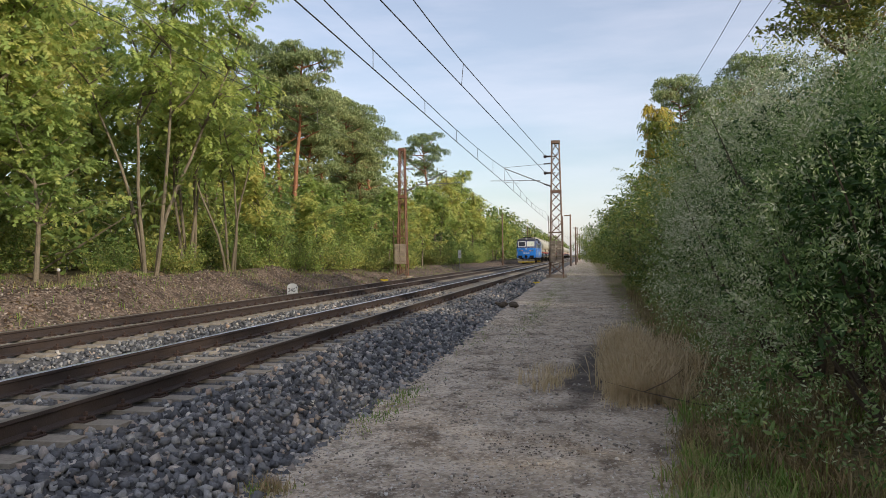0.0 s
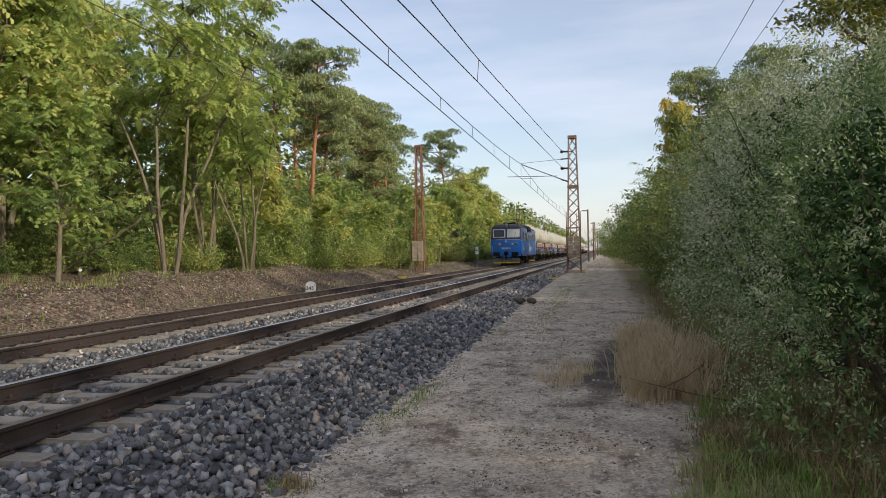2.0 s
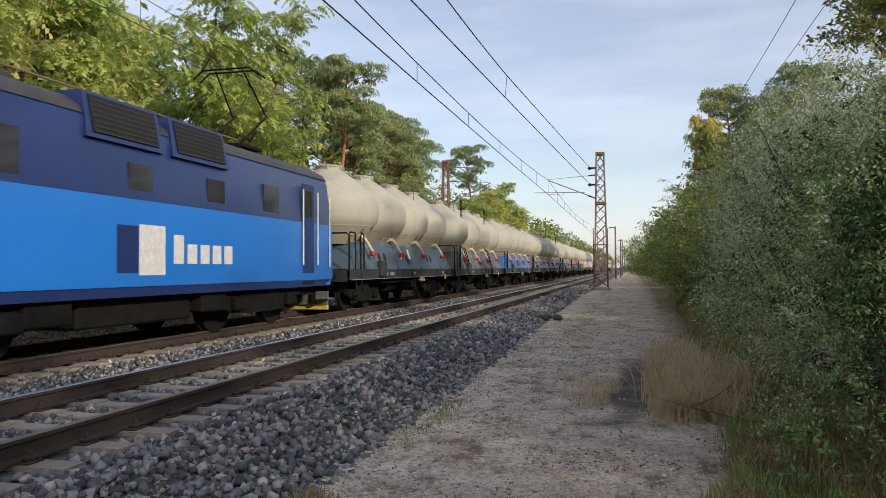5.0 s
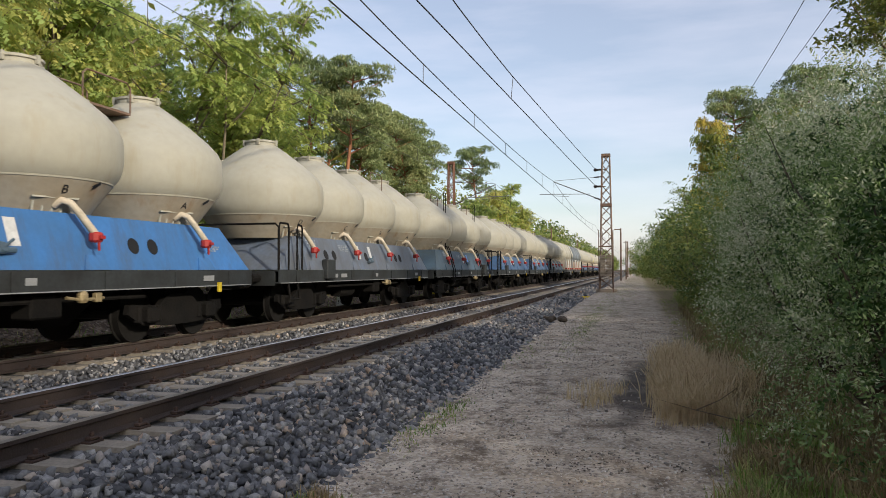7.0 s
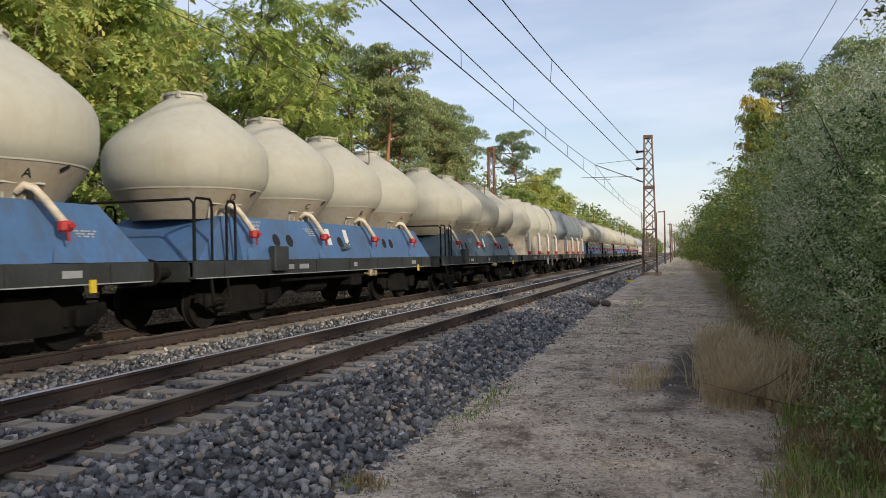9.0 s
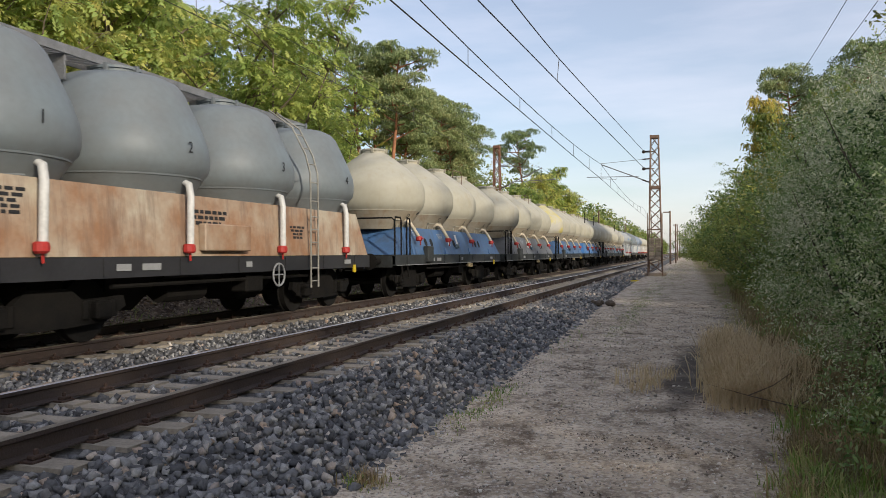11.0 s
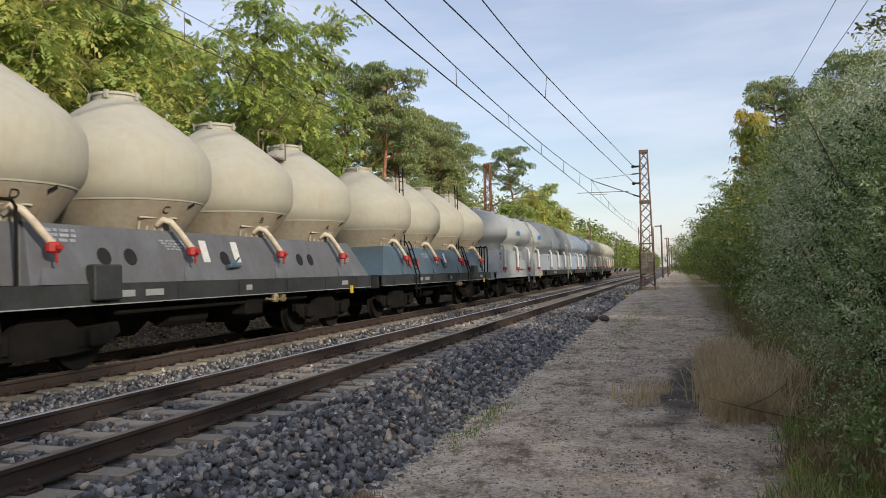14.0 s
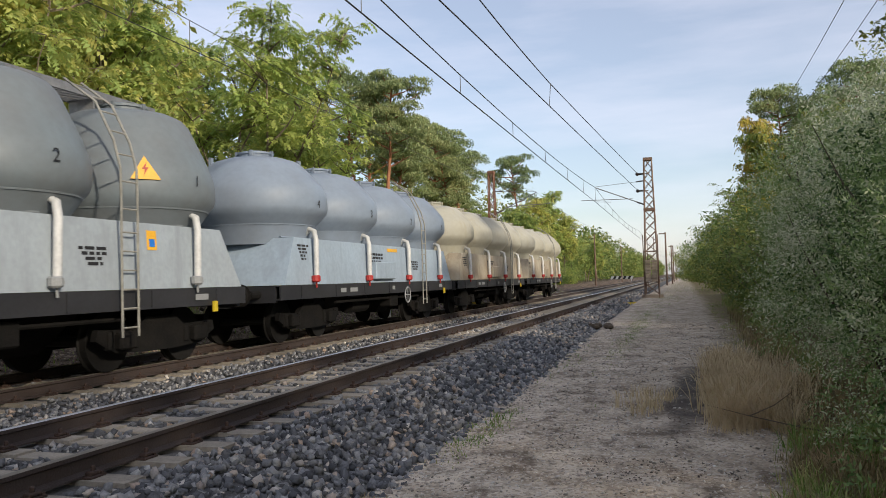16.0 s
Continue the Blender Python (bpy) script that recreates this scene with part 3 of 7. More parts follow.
def scatter_stones():
    shapes, tris = stone_shapes()
    spots = []

    def strip(n, x0, x1, y0, y1, size, power=1.6):
        y = y0 + (y1 - y0) * rng.uniform(0, 1, n) ** power
        spots.append(np.stack([rng.uniform(x0, x1, n), y, size * rng.uniform(0.5, 1.5, n) * (1 + 0.010 * y)], -1))
    strip(15000, -4.2, -2.28, 3.0, 34, 0.064)
    strip(1500, -2.7, -2.05, 3.0, 30, 0.05)
    strip(3600, -5.75, -4.6, 5.0, 30, 0.056)
    strip(3600, -8.1, -6.3, 6.5, 40, 0.055)
    strip(1500, -9.7, -8.6, 8.0, 40, 0.055)
    strip(2600, -4.2, -2.4, 30, 75, 0.08)
    p = np.concatenate(spots)
    # keep the tops of sleepers free
    rel = np.abs((p[:, 1] + 0.3) % 0.6 - 0.3)
    on = ((np.abs(p[:, 0] + 5.2) < 1.28) | (np.abs(p[:, 0] + 9.15) < 1.28)) & (rel < 0.18)
    p = p[~on]
    turn, pick = random_turn(len(p)), rng.integers(0, len(shapes), len(p))
    z = np.array([ballast_height(x) for x in p[:, 0]]) + rng.uniform(-0.3, 0.45, len(p)) * p[:, 2]
    near = (p[:, 0] > -3.5) & (p[:, 1] > 4.2) & (p[:, 1] < 6.6)
    idx = np.flatnonzero(near)[:300]
    meshes = [raw_mesh("stone", s, tris, M["stone_one"]) for s in shapes]
    for i in idx:
        m = Matrix(turn[i].tolist()).to_4x4()
        m = Matrix.Translation((p[i, 0], p[i, 1], z[i])) @ m @ Matrix.Scale(p[i, 2], 4)
        part("stone", meshes[pick[i]], None, BALLAST, at=m)
    rest = np.setdiff1d(np.arange(len(p)), idx)
    v = np.einsum("nij,nkj->nki", turn[rest], np.array(shapes)[pick[rest]]) * p[rest, 2][:, None, None]
    v += np.stack([p[rest, 0], p[rest, 1], z[rest]], -1)[:, None, :]
    f = (np.arange(len(rest))[:, None, None] * 8 + tris[None]).reshape(-1, 3)
    part("loose_stones", raw_mesh("loose_stones", v.reshape(-1, 3), f, M["stone"]), None, BALLAST, "angular grey ballast stones with a few rusty ones")["kind"] = "stuff"
    # rubble on the bank
    n = 4200
    px, py = rng.uniform(-14.2, -11.0, n), 8 + 40 * rng.uniform(0, 1, n) ** 1.4
    ps = 0.05 * rng.uniform(0.4, 1.8, n)
    tr, pk = random_turn(n), rng.integers(0, len(shapes), n)
    v = np.einsum("nij,nkj->nki", tr, np.array(shapes)[pk]) * ps[:, None, None]
    pz = np.array([ground_z(x, y) for x, y in zip(px, py)]) + ps * 0.1
    v += np.stack([px, py, pz], -1)[:, None, :]
    f = (np.arange(n)[:, None, None] * 8 + tris[None]).reshape(-1, 3)
    tagged(new("bank_rubble", raw_mesh("bank_rubble", v.reshape(-1, 3), f, M["rubble"])), "brown and grey rubble lying on the earth bank", "rubble", kind="stuff")
    # pebbles pressed into the lane
    n = 16000
    px, py = rng.uniform(-2.4, 1.3, n), 3.4 + 24 * rng.uniform(0, 1, n) ** 1.7
    dry = (((px - 0.045 * py + 0.5) * 3.2) ** 2 + ((py - 11.5) * 0.33) ** 2 > 1.3) | (rng.uniform(0, 1, n) < 0.06)
    px, py = px[dry], py[dry]
    n = len(px)
    ps = 0.0125 * rng.uniform(0.35, 1.0, n) ** 2 * rng.uniform(0.8, 2.6, n) * (1 + 0.02 * py)
    tr, pk = random_turn(n), rng.integers(0, len(shapes), n)
    v = np.einsum("nij,nkj->nki", tr, np.array(shapes)[pk]) * ps[:, None, None]
    pz = np.array([ground_z(x, y) for x, y in zip(px, py)]) + ps * 0.08
    v += np.stack([px, py, pz], -1)[:, None, :]
    f = (np.arange(n)[:, None, None] * 8 + tris[None]).reshape(-1, 3)
    tagged(new("lane_pebbles", raw_mesh("lane_pebbles", v.reshape(-1, 3), f, M["pebble"])), "small pale pebbles pressed into the gravel lane", "gravel", kind="stuff")


def lane_debris():
    """Dark crumbs of earth and bark, gathered in patches on the lane, with a few larger stones."""
    shapes, tris = stone_shapes()
    for nm, n, base, material, label in (("lane_crumbs", 16000, 0.0115, M["crumb"], "dark crumbs of earth and bark strewn over the lane"), ("lane_stones", 1500, 0.024, M["pebble"], "grey stones lying loose on the gravel lane")):
        px, py = rng.uniform(-2.3, 1.6, n), 3.4 + 22 * rng.uniform(0, 1, n) ** 1.8
        keep = np.array([noise.noise(Vector((a * 1.1, b * 0.8, 31))) + 0.7 * noise.noise(Vector((a * 3.7, b * 2.6, 5))) for a, b in zip(px, py)]) > (0.30 if base < 0.02 else -0.1)
        px, py = px[keep], py[keep]
        ps = base * rng.uniform(0.4, 1.7, len(px)) * (1 + 0.03 * py)
        tr, pk = random_turn(len(px)), rng.integers(0, len(shapes), len(px))
        v = np.einsum("nij,nkj->nki", tr, np.array(shapes)[pk]) * ps[:, None, None]
        v[:, :, 2] *= 0.6
        v += np.stack([px, py, np.array([ground_z(a, b) for a, b in zip(px, py)]) + ps * 0.12], -1)[:, None, :]
        f = (np.arange(len(px))[:, None, None] * 8 + tris[None]).reshape(-1, 3)
        tagged(new(nm, raw_mesh(nm, v.reshape(-1, 3), f, material)), label, "gravel", kind="stuff")


def build_track(name, x_near, x_far, shiny, label):
    root = tagged(new(name), label, "railway track", "railway tracks", "structure")
    mid = (x_near + x_far) / 2
    for x, top in ((x_near, shiny[0]), (x_far, shiny[1])):
        bm = bmesh.new()
        body = [(-0.075, -0.172), (0.075, -0.172), (0.075, -0.158), (0.012, -0.14), (0.010, -0.05), (0.036, -0.036), (0.036, -0.005), (-0.036, -0.005), (-0.036, -0.036), (-0.010, -0.05), (-0.012, -0.14), (-0.075, -0.158)]
        extrude(bm, [(x + a, b) for a, b in body], -40, TRACK_END)
        r = part("rail", bm, M["rail"], root, "rust-brown steel rail")
        cap = bmesh.new()
        extrude(cap, [(x - 0.036, -0.0045), (x + 0.036, -0.0045), (x + 0.034, -0.002), (x + 0.02, 0.0035), (x + 0.007, 0.006), (x - 0.007, 0.006), (x - 0.02, 0.0035), (x - 0.034, -0.002)], -40, TRACK_END)
        part("running_face", cap, top, r)
    # sleepers with sloping ends, one mesh for all
    bm = bmesh.new()
    for x0, x1, z0, z1 in ((-1.25, -0.42, -0.178, -0.178), (-0.42, 0.42, -0.20, -0.20), (0.42, 1.25, -0.178, -0.178)):
        hexa(bm, [(x0, -0.15, -0.36), (x1, -0.15, -0.36), (x1, 0.15, -0.36), (x0, 0.15, -0.36)], [(x0, -0.115, z0), (x1, -0.115, z1), (x1, 0.115, z1), (x0, 0.115, z0)])
    sl = done(bm, "sleeper", M["sleeper"])
    bm = bmesh.new()
    box(bm, -0.165, 0.165, -0.085, 0.085, -0.180, -0.160, 0.004)
    for s in (-1, 1):
        box(bm, s * 0.112 - 0.032, s * 0.112 + 0.032, -0.055, 0.055, -0.160, -0.128, 0.008)
        lathe(bm, [(0.02, -0.13), (0.02, -0.098), (0.011, -0.088)], 6, at=(s * 0.112, 0, 0))
        lathe(bm, [(0.017, -0.162), (0.017, -0.14)], 6, at=(s * 0.15, 0.055, 0))
    fast = done(bm, "fastening", M["clip"])
    y, k = -6.0, 0
    while y < 150:
        so = part("sleeper", sl, None, root, at=Matrix.Translation((mid + 0.02 * math.sin(k * 2.3), y, 0.004 * math.sin(k * 1.7))))
        if 3 < y < 42:
            for s in (-0.75, 0.75):
                part("fastening", fast, None, so, at=Matrix.Translation((s, 0, 0)))
        y, k = y + 0.6, k + 1
    bm = bmesh.new()
    while y < 420:
        box(bm, mid - 1.25, mid + 1.25, y - 0.12, y + 0.12, -0.36, -0.178)
        y += 0.6
    part("far_sleepers", bm, M["sleeper"], root)["kind"] = "stuff"


build_track("railway_track", RAILS[0], RAILS[1], (M["rail_dull"], M["rail_top"]), "rusty rails with one polished head on pale concrete sleepers")
build_track("railway_track", RAILS[2], RAILS[3], (M["rail_dull"], M["rail_dull"]), "rusty rails on pale concrete sleepers beneath the train")
scatter_stones()
lane_debris()


# ---- vegetation ----
def limb(bm, start, direction, length, r0, bend, seg=6, steps=5):
    pts, p, d = [Vector(start)], Vector(start), Vector(direction).normalized()
    for i in range(steps):
        d = (d + Vector((random.uniform(-bend, bend), random.uniform(-bend, bend), random.uniform(-bend * 0.3, bend)))).normalized()
        p = p + d * length / steps
        pts.append(p.copy())
    tube(bm, pts, [r0 * (1 - 0.85 * i / steps) for i in range(steps + 1)], seg)
    return pts


def sprays(centres, per, radius, flat):
    """Leaf places round each twig end, gathered in layers."""
    n = len(centres)
    off = np.clip(rng.normal(0, 1, (n, per, 3)), -1.7, 1.7) * np.array([radius, radius, radius * flat])
    return (centres[:, None, :] + off).reshape(-1, 3)


def make_broadleaf(name, height, stems, crown_from, width, count, size, leaf, seed, label, drop=0.25):
    """A slender woodland tree: forked stems, limbs and a loose crown of leaf sprays."""
    random.seed(seed)
    root = tagged(new(name), label, "tree", "woodland trees")
    bm, tips = bmesh.new(), []
    for s in range(stems):
        a = 2 * math.pi * s / stems + seed
        lean = 0.10 if stems == 1 else 0.16
        top = limb(bm, (0.16 * math.cos(a) * (stems > 1), 0.16 * math.sin(a) * (stems > 1), -0.3), (lean * math.cos(a), lean * math.sin(a), 1), height * random.uniform(0.82, 0.97), 0.0125 * height / stems ** 0.4, 0.09, 8, 8)
        for i, p in enumerate(top[1:], 1):
            if p.z < crown_from * height:
                continue
            for _ in range(3):
                b = random.uniform(0, 2 * math.pi)
                ln = width * random.uniform(0.45, 1.0) * (1.1 - 0.6 * max(0, (p.z / height - 0.55)))
                tw = limb(bm, p, (math.cos(b), math.sin(b), random.uniform(0.15, 0.8)), ln, 0.005 * height, 0.22, 5, 4)
                tips += tw[1:]
        tips.append(top[-1])
    part("trunk", smooth(done(bm, "trunk", M["bark"])), None, root)
    t = np.array([tuple(p) for p in tips])
    t = np.repeat(t, 2, 0) + np.clip(rng.normal(0, width * 0.14, (len(t) * 2, 3)), -width * 0.25, width * 0.25)
    t = t[t[:, 2] > crown_from * height * 0.7]
    per = max(6, int(count / len(t)))
    pts = sprays(t, per, 0.36, 0.22)
    away = (pts[:, :2] - t.repeat(per, 0)[:, :2])
    pts[:, 2] -= 0.35 * (away ** 2).sum(1)
    part("crown", leaves("crown", pts, size, leaf, 0.5, 0.45, drop, 0.7), None, root)
    return root


def fronds(name, base, axis, size, material, pairs=4, droop=0.5, slim=0.5):
    """Feathered leaves: a drooping spine with leaflet pairs, one connected piece each."""
    n = len(base)
    out = base - axis
    az = np.arctan2(out[:, 1], out[:, 0]) + rng.normal(0, 0.9, n)
    lift = rng.normal(0.05, 0.42, n)
    d = np.stack([np.cos(az) * np.cos(lift), np.sin(az) * np.cos(lift), np.sin(lift)], -1)
    side = np.stack([-np.sin(az), np.cos(az), rng.normal(0, 0.75, n)], -1)
    side /= np.linalg.norm(side, axis=1, keepdims=True)
    s = size * rng.uniform(0.6, 1.3, n)[:, None]
    down = np.array([0, 0, -1.0]) * rng.uniform(0.4, 1.5, n)[:, None] * droop
    m = 3 * pairs + 1
    v = np.empty((n, m, 3))
    for k in range(pairs + 1):
        t = k / pairs
        v[:, k] = base + (d * t + down * t * t) * s
    for k in range(pairs):
        t = (k + 0.62) / pairs
        w = slim * 0.5 * (0.75 + 0.5 * math.sin(math.pi * (k + 0.6) / pairs))
        mid = base + (d * t + down * t * t) * s
        v[:, pairs + 1 + 2 * k] = mid + side * w * s + down * 0.12 * s
        v[:, pairs + 2 + 2 * k] = mid - side * w * s + down * 0.12 * s
    i = np.arange(n)[:, None] * m
    f = np.concatenate([np.hstack([i + k, i + pairs + 1 + 2 * k, i + k + 1, i + pairs + 2 + 2 * k]) for k in range(pairs)], 0)
    return raw_mesh(name, v.reshape(-1, 3), f, material)


def make_robinia(name, height, stems, crown_from, width, count, size, leaf, seed, label, lean=0.09, droop=0.5):
    """A feathery woodland tree: slender rising stems, forked limbs, tiers of hanging compound leaves."""
    random.seed(seed)
    root = tagged(new(name), label, "tree", "woodland trees")
    bm, tips = bmesh.new(), []
    for s in range(stems):
        a = 2 * math.pi * s / stems + seed
        r = 0.22 * (stems > 1)
        h = height * random.uniform(0.78, 0.97)
        top = limb(bm, (r * math.cos(a), r * math.sin(a), -0.3), (lean * math.cos(a), lean * math.sin(a), 1), h, 0.0125 * height / stems ** 0.4, 0.11, 8, 9)
        for i, p in enumerate(top[1:], 1):
            if p.z < crown_from * height:
                continue
            for _ in range(3 if stems < 3 else 2):
                b = random.uniform(0, 2 * math.pi)
                ln = width * random.uniform(0.4, 1.0) * (1.15 - 0.75 * max(0.0, p.z / height - 0.5))
                tw = limb(bm, p, (math.cos(b), math.sin(b), random.uniform(0.25, 1.1)), ln, 0.0042 * height, 0.2, 5, 4)
                for q in tw[1:]:
                    for _ in range(2):
                        c = random.uniform(0, 2 * math.pi)
                        e = limb(bm, q, (math.cos(c), math.sin(c), random.uniform(-0.1, 0.35)), random.uniform(0.35, 0.85), 0.012, 0.2, 3, 2)
                        tips += [(q, e[1]), (q, e[2])]
        tips.append((top[-2], top[-1]))
    part("trunk", smooth(done(bm, "trunk", M["bark"])), None, root)
    ax = np.array([tuple(q) for q, _ in tips])
    t = np.array([tuple(e) for _, e in tips])
    pick = rng.integers(0, len(t), count)
    pts = t[pick] + np.clip(rng.normal(0, 1, (count, 3)), -1.6, 1.6) * (0.17, 0.17, 0.07)
    part("crown", fronds("crown", pts, ax[pick], size, leaf, 4, droop), None, root)
    return root


def make_pine(name, height, seed, label, pads=24, bare=0.5, flat=0.5):
    """A Scots pine: bare orange trunk, bent limbs and flattened pads of needles with sky between."""
    random.seed(seed)
    root = tagged(new(name), label, "pine", "pines")
    bm = bmesh.new()
    top = limb(bm, (0, 0, -0.3), (random.uniform(-0.05, 0.05), 0.03, 1), height * 0.95, 0.015 * height, 0.05, 9, 12)
    spots = []
    for k in range(pads):
        t = bare + (1 - bare) * (k / (pads - 1)) ** 0.85
        i = min(int(t * 12), 11)
        p = top[i].lerp(top[i + 1], t * 12 - i)
        b = 2.4 * k + random.uniform(-0.5, 0.5)
        reach = height * 0.145 * (0.35 + 0.9 * math.sin(math.pi * (0.22 + 0.74 * (k / pads)))) * random.uniform(0.55, 1.1)
        tw = limb(bm, p, (math.cos(b), math.sin(b), random.uniform(0.0, 0.5)), reach, 0.0045 * height, 0.24, 5, 4)
        spots.append((tw[-1], random.uniform(0.75, 1.25)))
        if reach > 1.6:
            spots.append((tw[-2] + Vector((random.uniform(-0.6, 0.6), random.uniform(-0.6, 0.6), 0.1)), random.uniform(0.5, 0.85)))
    spots.append((top[-1] + Vector((0, 0, 0.1)), 0.95))
    for k in range(6):
        b = 2.1 * k
        limb(bm, top[4 + k // 2], (math.cos(b), math.sin(b), -0.1), random.uniform(0.7, 1.5), 0.03, 0.3, 4, 3)
    part("trunk", smooth(done(bm, "trunk", M["bark_pine"])), None, root, "orange scaly bark")
    out = []
    for c, r in spots:
        n = int(430 * r * r)
        d = rng.normal(0, 1, (n, 3))
        d /= np.linalg.norm(d, axis=1, keepdims=True)
        d[:, 2] = np.where(d[:, 2] < -0.25, -d[:, 2], d[:, 2])
        lump = 1 + 0.28 * np.sin(4 * d[:, :1] + c.x * 3) * np.cos(5 * d[:, 1:2] + c.y * 3)
        out.append(np.array(c) + d * lump * rng.uniform(0.72, 1.0, (n, 1)) * (r, r, r * flat))
    part("crown", leaves("crown", np.concatenate(out), 0.25, M["needle"], 0.2, 0.34, -0.5, 0.8), None, root)
    return root


def make_oleaster(name, height, width, sprigs, leaf, seed, label):
    """A rounded, lumpy bush clothed in leafy sprigs, with inner leaves darkened as shade and low overhanging skirts."""
    random.seed(seed)
    root = tagged(new(name), label, "bush", "hedge bushes")
    bm = bmesh.new()
    for s in range(26 if height > 2 else 7):
        a = random.uniform(0, 2 * math.pi)
        out = random.uniform(0.1, 0.9)
        limb(bm, (0.2 * math.cos(a), 0.2 * math.sin(a), -0.2), (out * math.cos(a), out * math.sin(a), 1.0), height * random.uniform(0.6, 0.98), 0.008 * height, 0.17, 4, 6)
    part("branchwork", smooth(done(bm, "branchwork", M["twig"])), None, root)["kind"] = "stuff"

    def shell(n, lo, hi):
        d = rng.normal(0, 1, (n, 3))
        d /= np.linalg.norm(d, axis=1, keepdims=True)
        d = d[d[:, 2] > -0.8]
        lump = np.array([1 + 0.26 * noise.noise(Vector(q) * 2.3 + Vector((seed, 0, 0))) + 0.16 * noise.noise(Vector(q) * 5.5 + Vector((0, seed, 0))) for q in d])
        r = lump * rng.uniform(lo, hi, len(d))
        flare = np.where(d[:, 2] < 0, np.clip(np.hypot(d[:, 0], d[:, 1]), 0.4, 1) ** -0.75, 1.0)[:, None] * (1, 1, 0) + (0, 0, 1)
        c = d * flare * r[:, None] * (width / 2, width / 2, height * 0.5) + (0, 0, height * 0.5)
        return c[c[:, 2] > 0.12], d[c[:, 2] > 0.12]
    # inner leaves get a darker green in place of the bush's own shade
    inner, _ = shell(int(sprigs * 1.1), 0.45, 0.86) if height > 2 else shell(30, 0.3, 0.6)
    part("inner_foliage", leaves("inner_foliage", inner, 0.13 if height > 2 else 0.05, M["leaf_inner_shade"], 0.35, 0.5, 0.2, 0.8), None, root, "inner leaves in a darker green that stands for shade")
    base, d = shell(sprigs, 0.80, 1.03)
    n, per = len(base), 9
    ax = d * 0.75 + rng.normal(0, 0.45, (n, 3)) + (0, 0, 0.3)
    ax /= np.linalg.norm(ax, axis=1, keepdims=True)
    side = np.cross(ax, rng.normal(0, 1, (n, 3)))
    side /= np.linalg.norm(side, axis=1, keepdims=True)
    up = np.cross(side, ax)
    ln = rng.uniform(0.16, 0.34, n)[:, None]
    v = np.empty((n, per, 4, 3))
    for k in range(per):
        t = k / (per - 1)
        root_k = base + ax * ln * t
        sg = 1 if k % 2 else -1
        ld = ax * 0.6 + side * 0.8 * sg + up * rng.normal(0.25, 0.3, (n, 1)) if k < per - 1 else ax
        ld = ld / np.linalg.norm(ld, axis=1, keepdims=True)
        w = np.cross(ld, up + 0.5 * rng.normal(0, 1, (n, 3)))
        w /= np.linalg.norm(w, axis=1, keepdims=True)
        L = 0.062 * rng.uniform(0.7, 1.25, (n, 1)) * (1.1 - 0.4 * t)
        v[:, k, 0], v[:, k, 2] = root_k, root_k + ld * L
        v[:, k, 1], v[:, k, 3] = root_k + ld * L * 0.5 + w * L * 0.19, root_k + ld * L * 0.5 - w * L * 0.19
    f = np.arange(n * per * 4).reshape(-1, 4)
    part("foliage", raw_mesh("foliage", v.reshape(-1, 3), f, leaf), None, root)
    return root


def make_shrub(name, height, width, count, size, leaf, seed, label, slim=0.45, upright=0.6, group="shrubs"):
    """A shrub: many thin stems from the ground and leaves along them, densest outside."""
    random.seed(seed)
    root = tagged(new(name), label, "bush", group)
    bm, tips = bmesh.new(), []
    for s in range(24):
        a = random.uniform(0, 2 * math.pi)
        low = s % 4 == 3
        out = random.uniform(0.7, 1.0) if low else random.uniform(0.1, 0.95)
        rise = 0.12 if low else upright + 0.6 * (1 - out)
        st = limb(bm, (0.25 * width * out * math.cos(a), 0.25 * width * out * math.sin(a), -0.2 + 0.5 * low), (out * math.cos(a), out * math.sin(a), rise), (width * 0.36 if low else height * random.uniform(0.6, 1.05)), 0.010 * height ** 0.7, 0.2, 4, 5)
        tips += st[2:]
        for p in st[2:]:
            for _ in range(1):
                b = random.uniform(0, 2 * math.pi)
                tw = limb(bm, p, (math.cos(b), math.sin(b), random.uniform(-0.1, 0.5)), width * random.uniform(0.1, 0.2), 0.006, 0.25, 3, 2)
                tips += tw[1:]
    part("branchwork", smooth(done(bm, "branchwork", M["bark"])), None, root)["kind"] = "stuff"
    t = np.array([tuple(p) for p in tips])
    t = t + np.clip(rng.normal(0, 0.04 * width, t.shape), -0.07 * width, 0.07 * width)
    t = t[t[:, 2] > 0.02]
    pick = rng.integers(0, len(t), count)
    pts = t[pick] + np.clip(rng.normal(0, 1, (count, 3)), -1.8, 1.8) * (0.05 * height ** 0.5 + size * 0.8) * np.array([1, 1, 0.7])
    pts = pts[pts[:, 2] > 0.01]
    part("foliage", leaves("foliage", pts, size, leaf, 0.35, slim, 0.1, 0.8), None, root)
    return root


def plant(proto, spots, labels=None):
    """Sets copies of a plant at (x, y, scale, turn); the first spot takes the original."""
    for i, (x, y, s, turn) in enumerate(spots):
        m = pose(x, y, ground_z(x, y), 0, 0, turn)
        if i == 0:
            proto.matrix_basis = m @ Matrix.Scale(s, 4)
        else:
            ob = copy_thing(proto, m)
            ob.scale = (s, s, s)


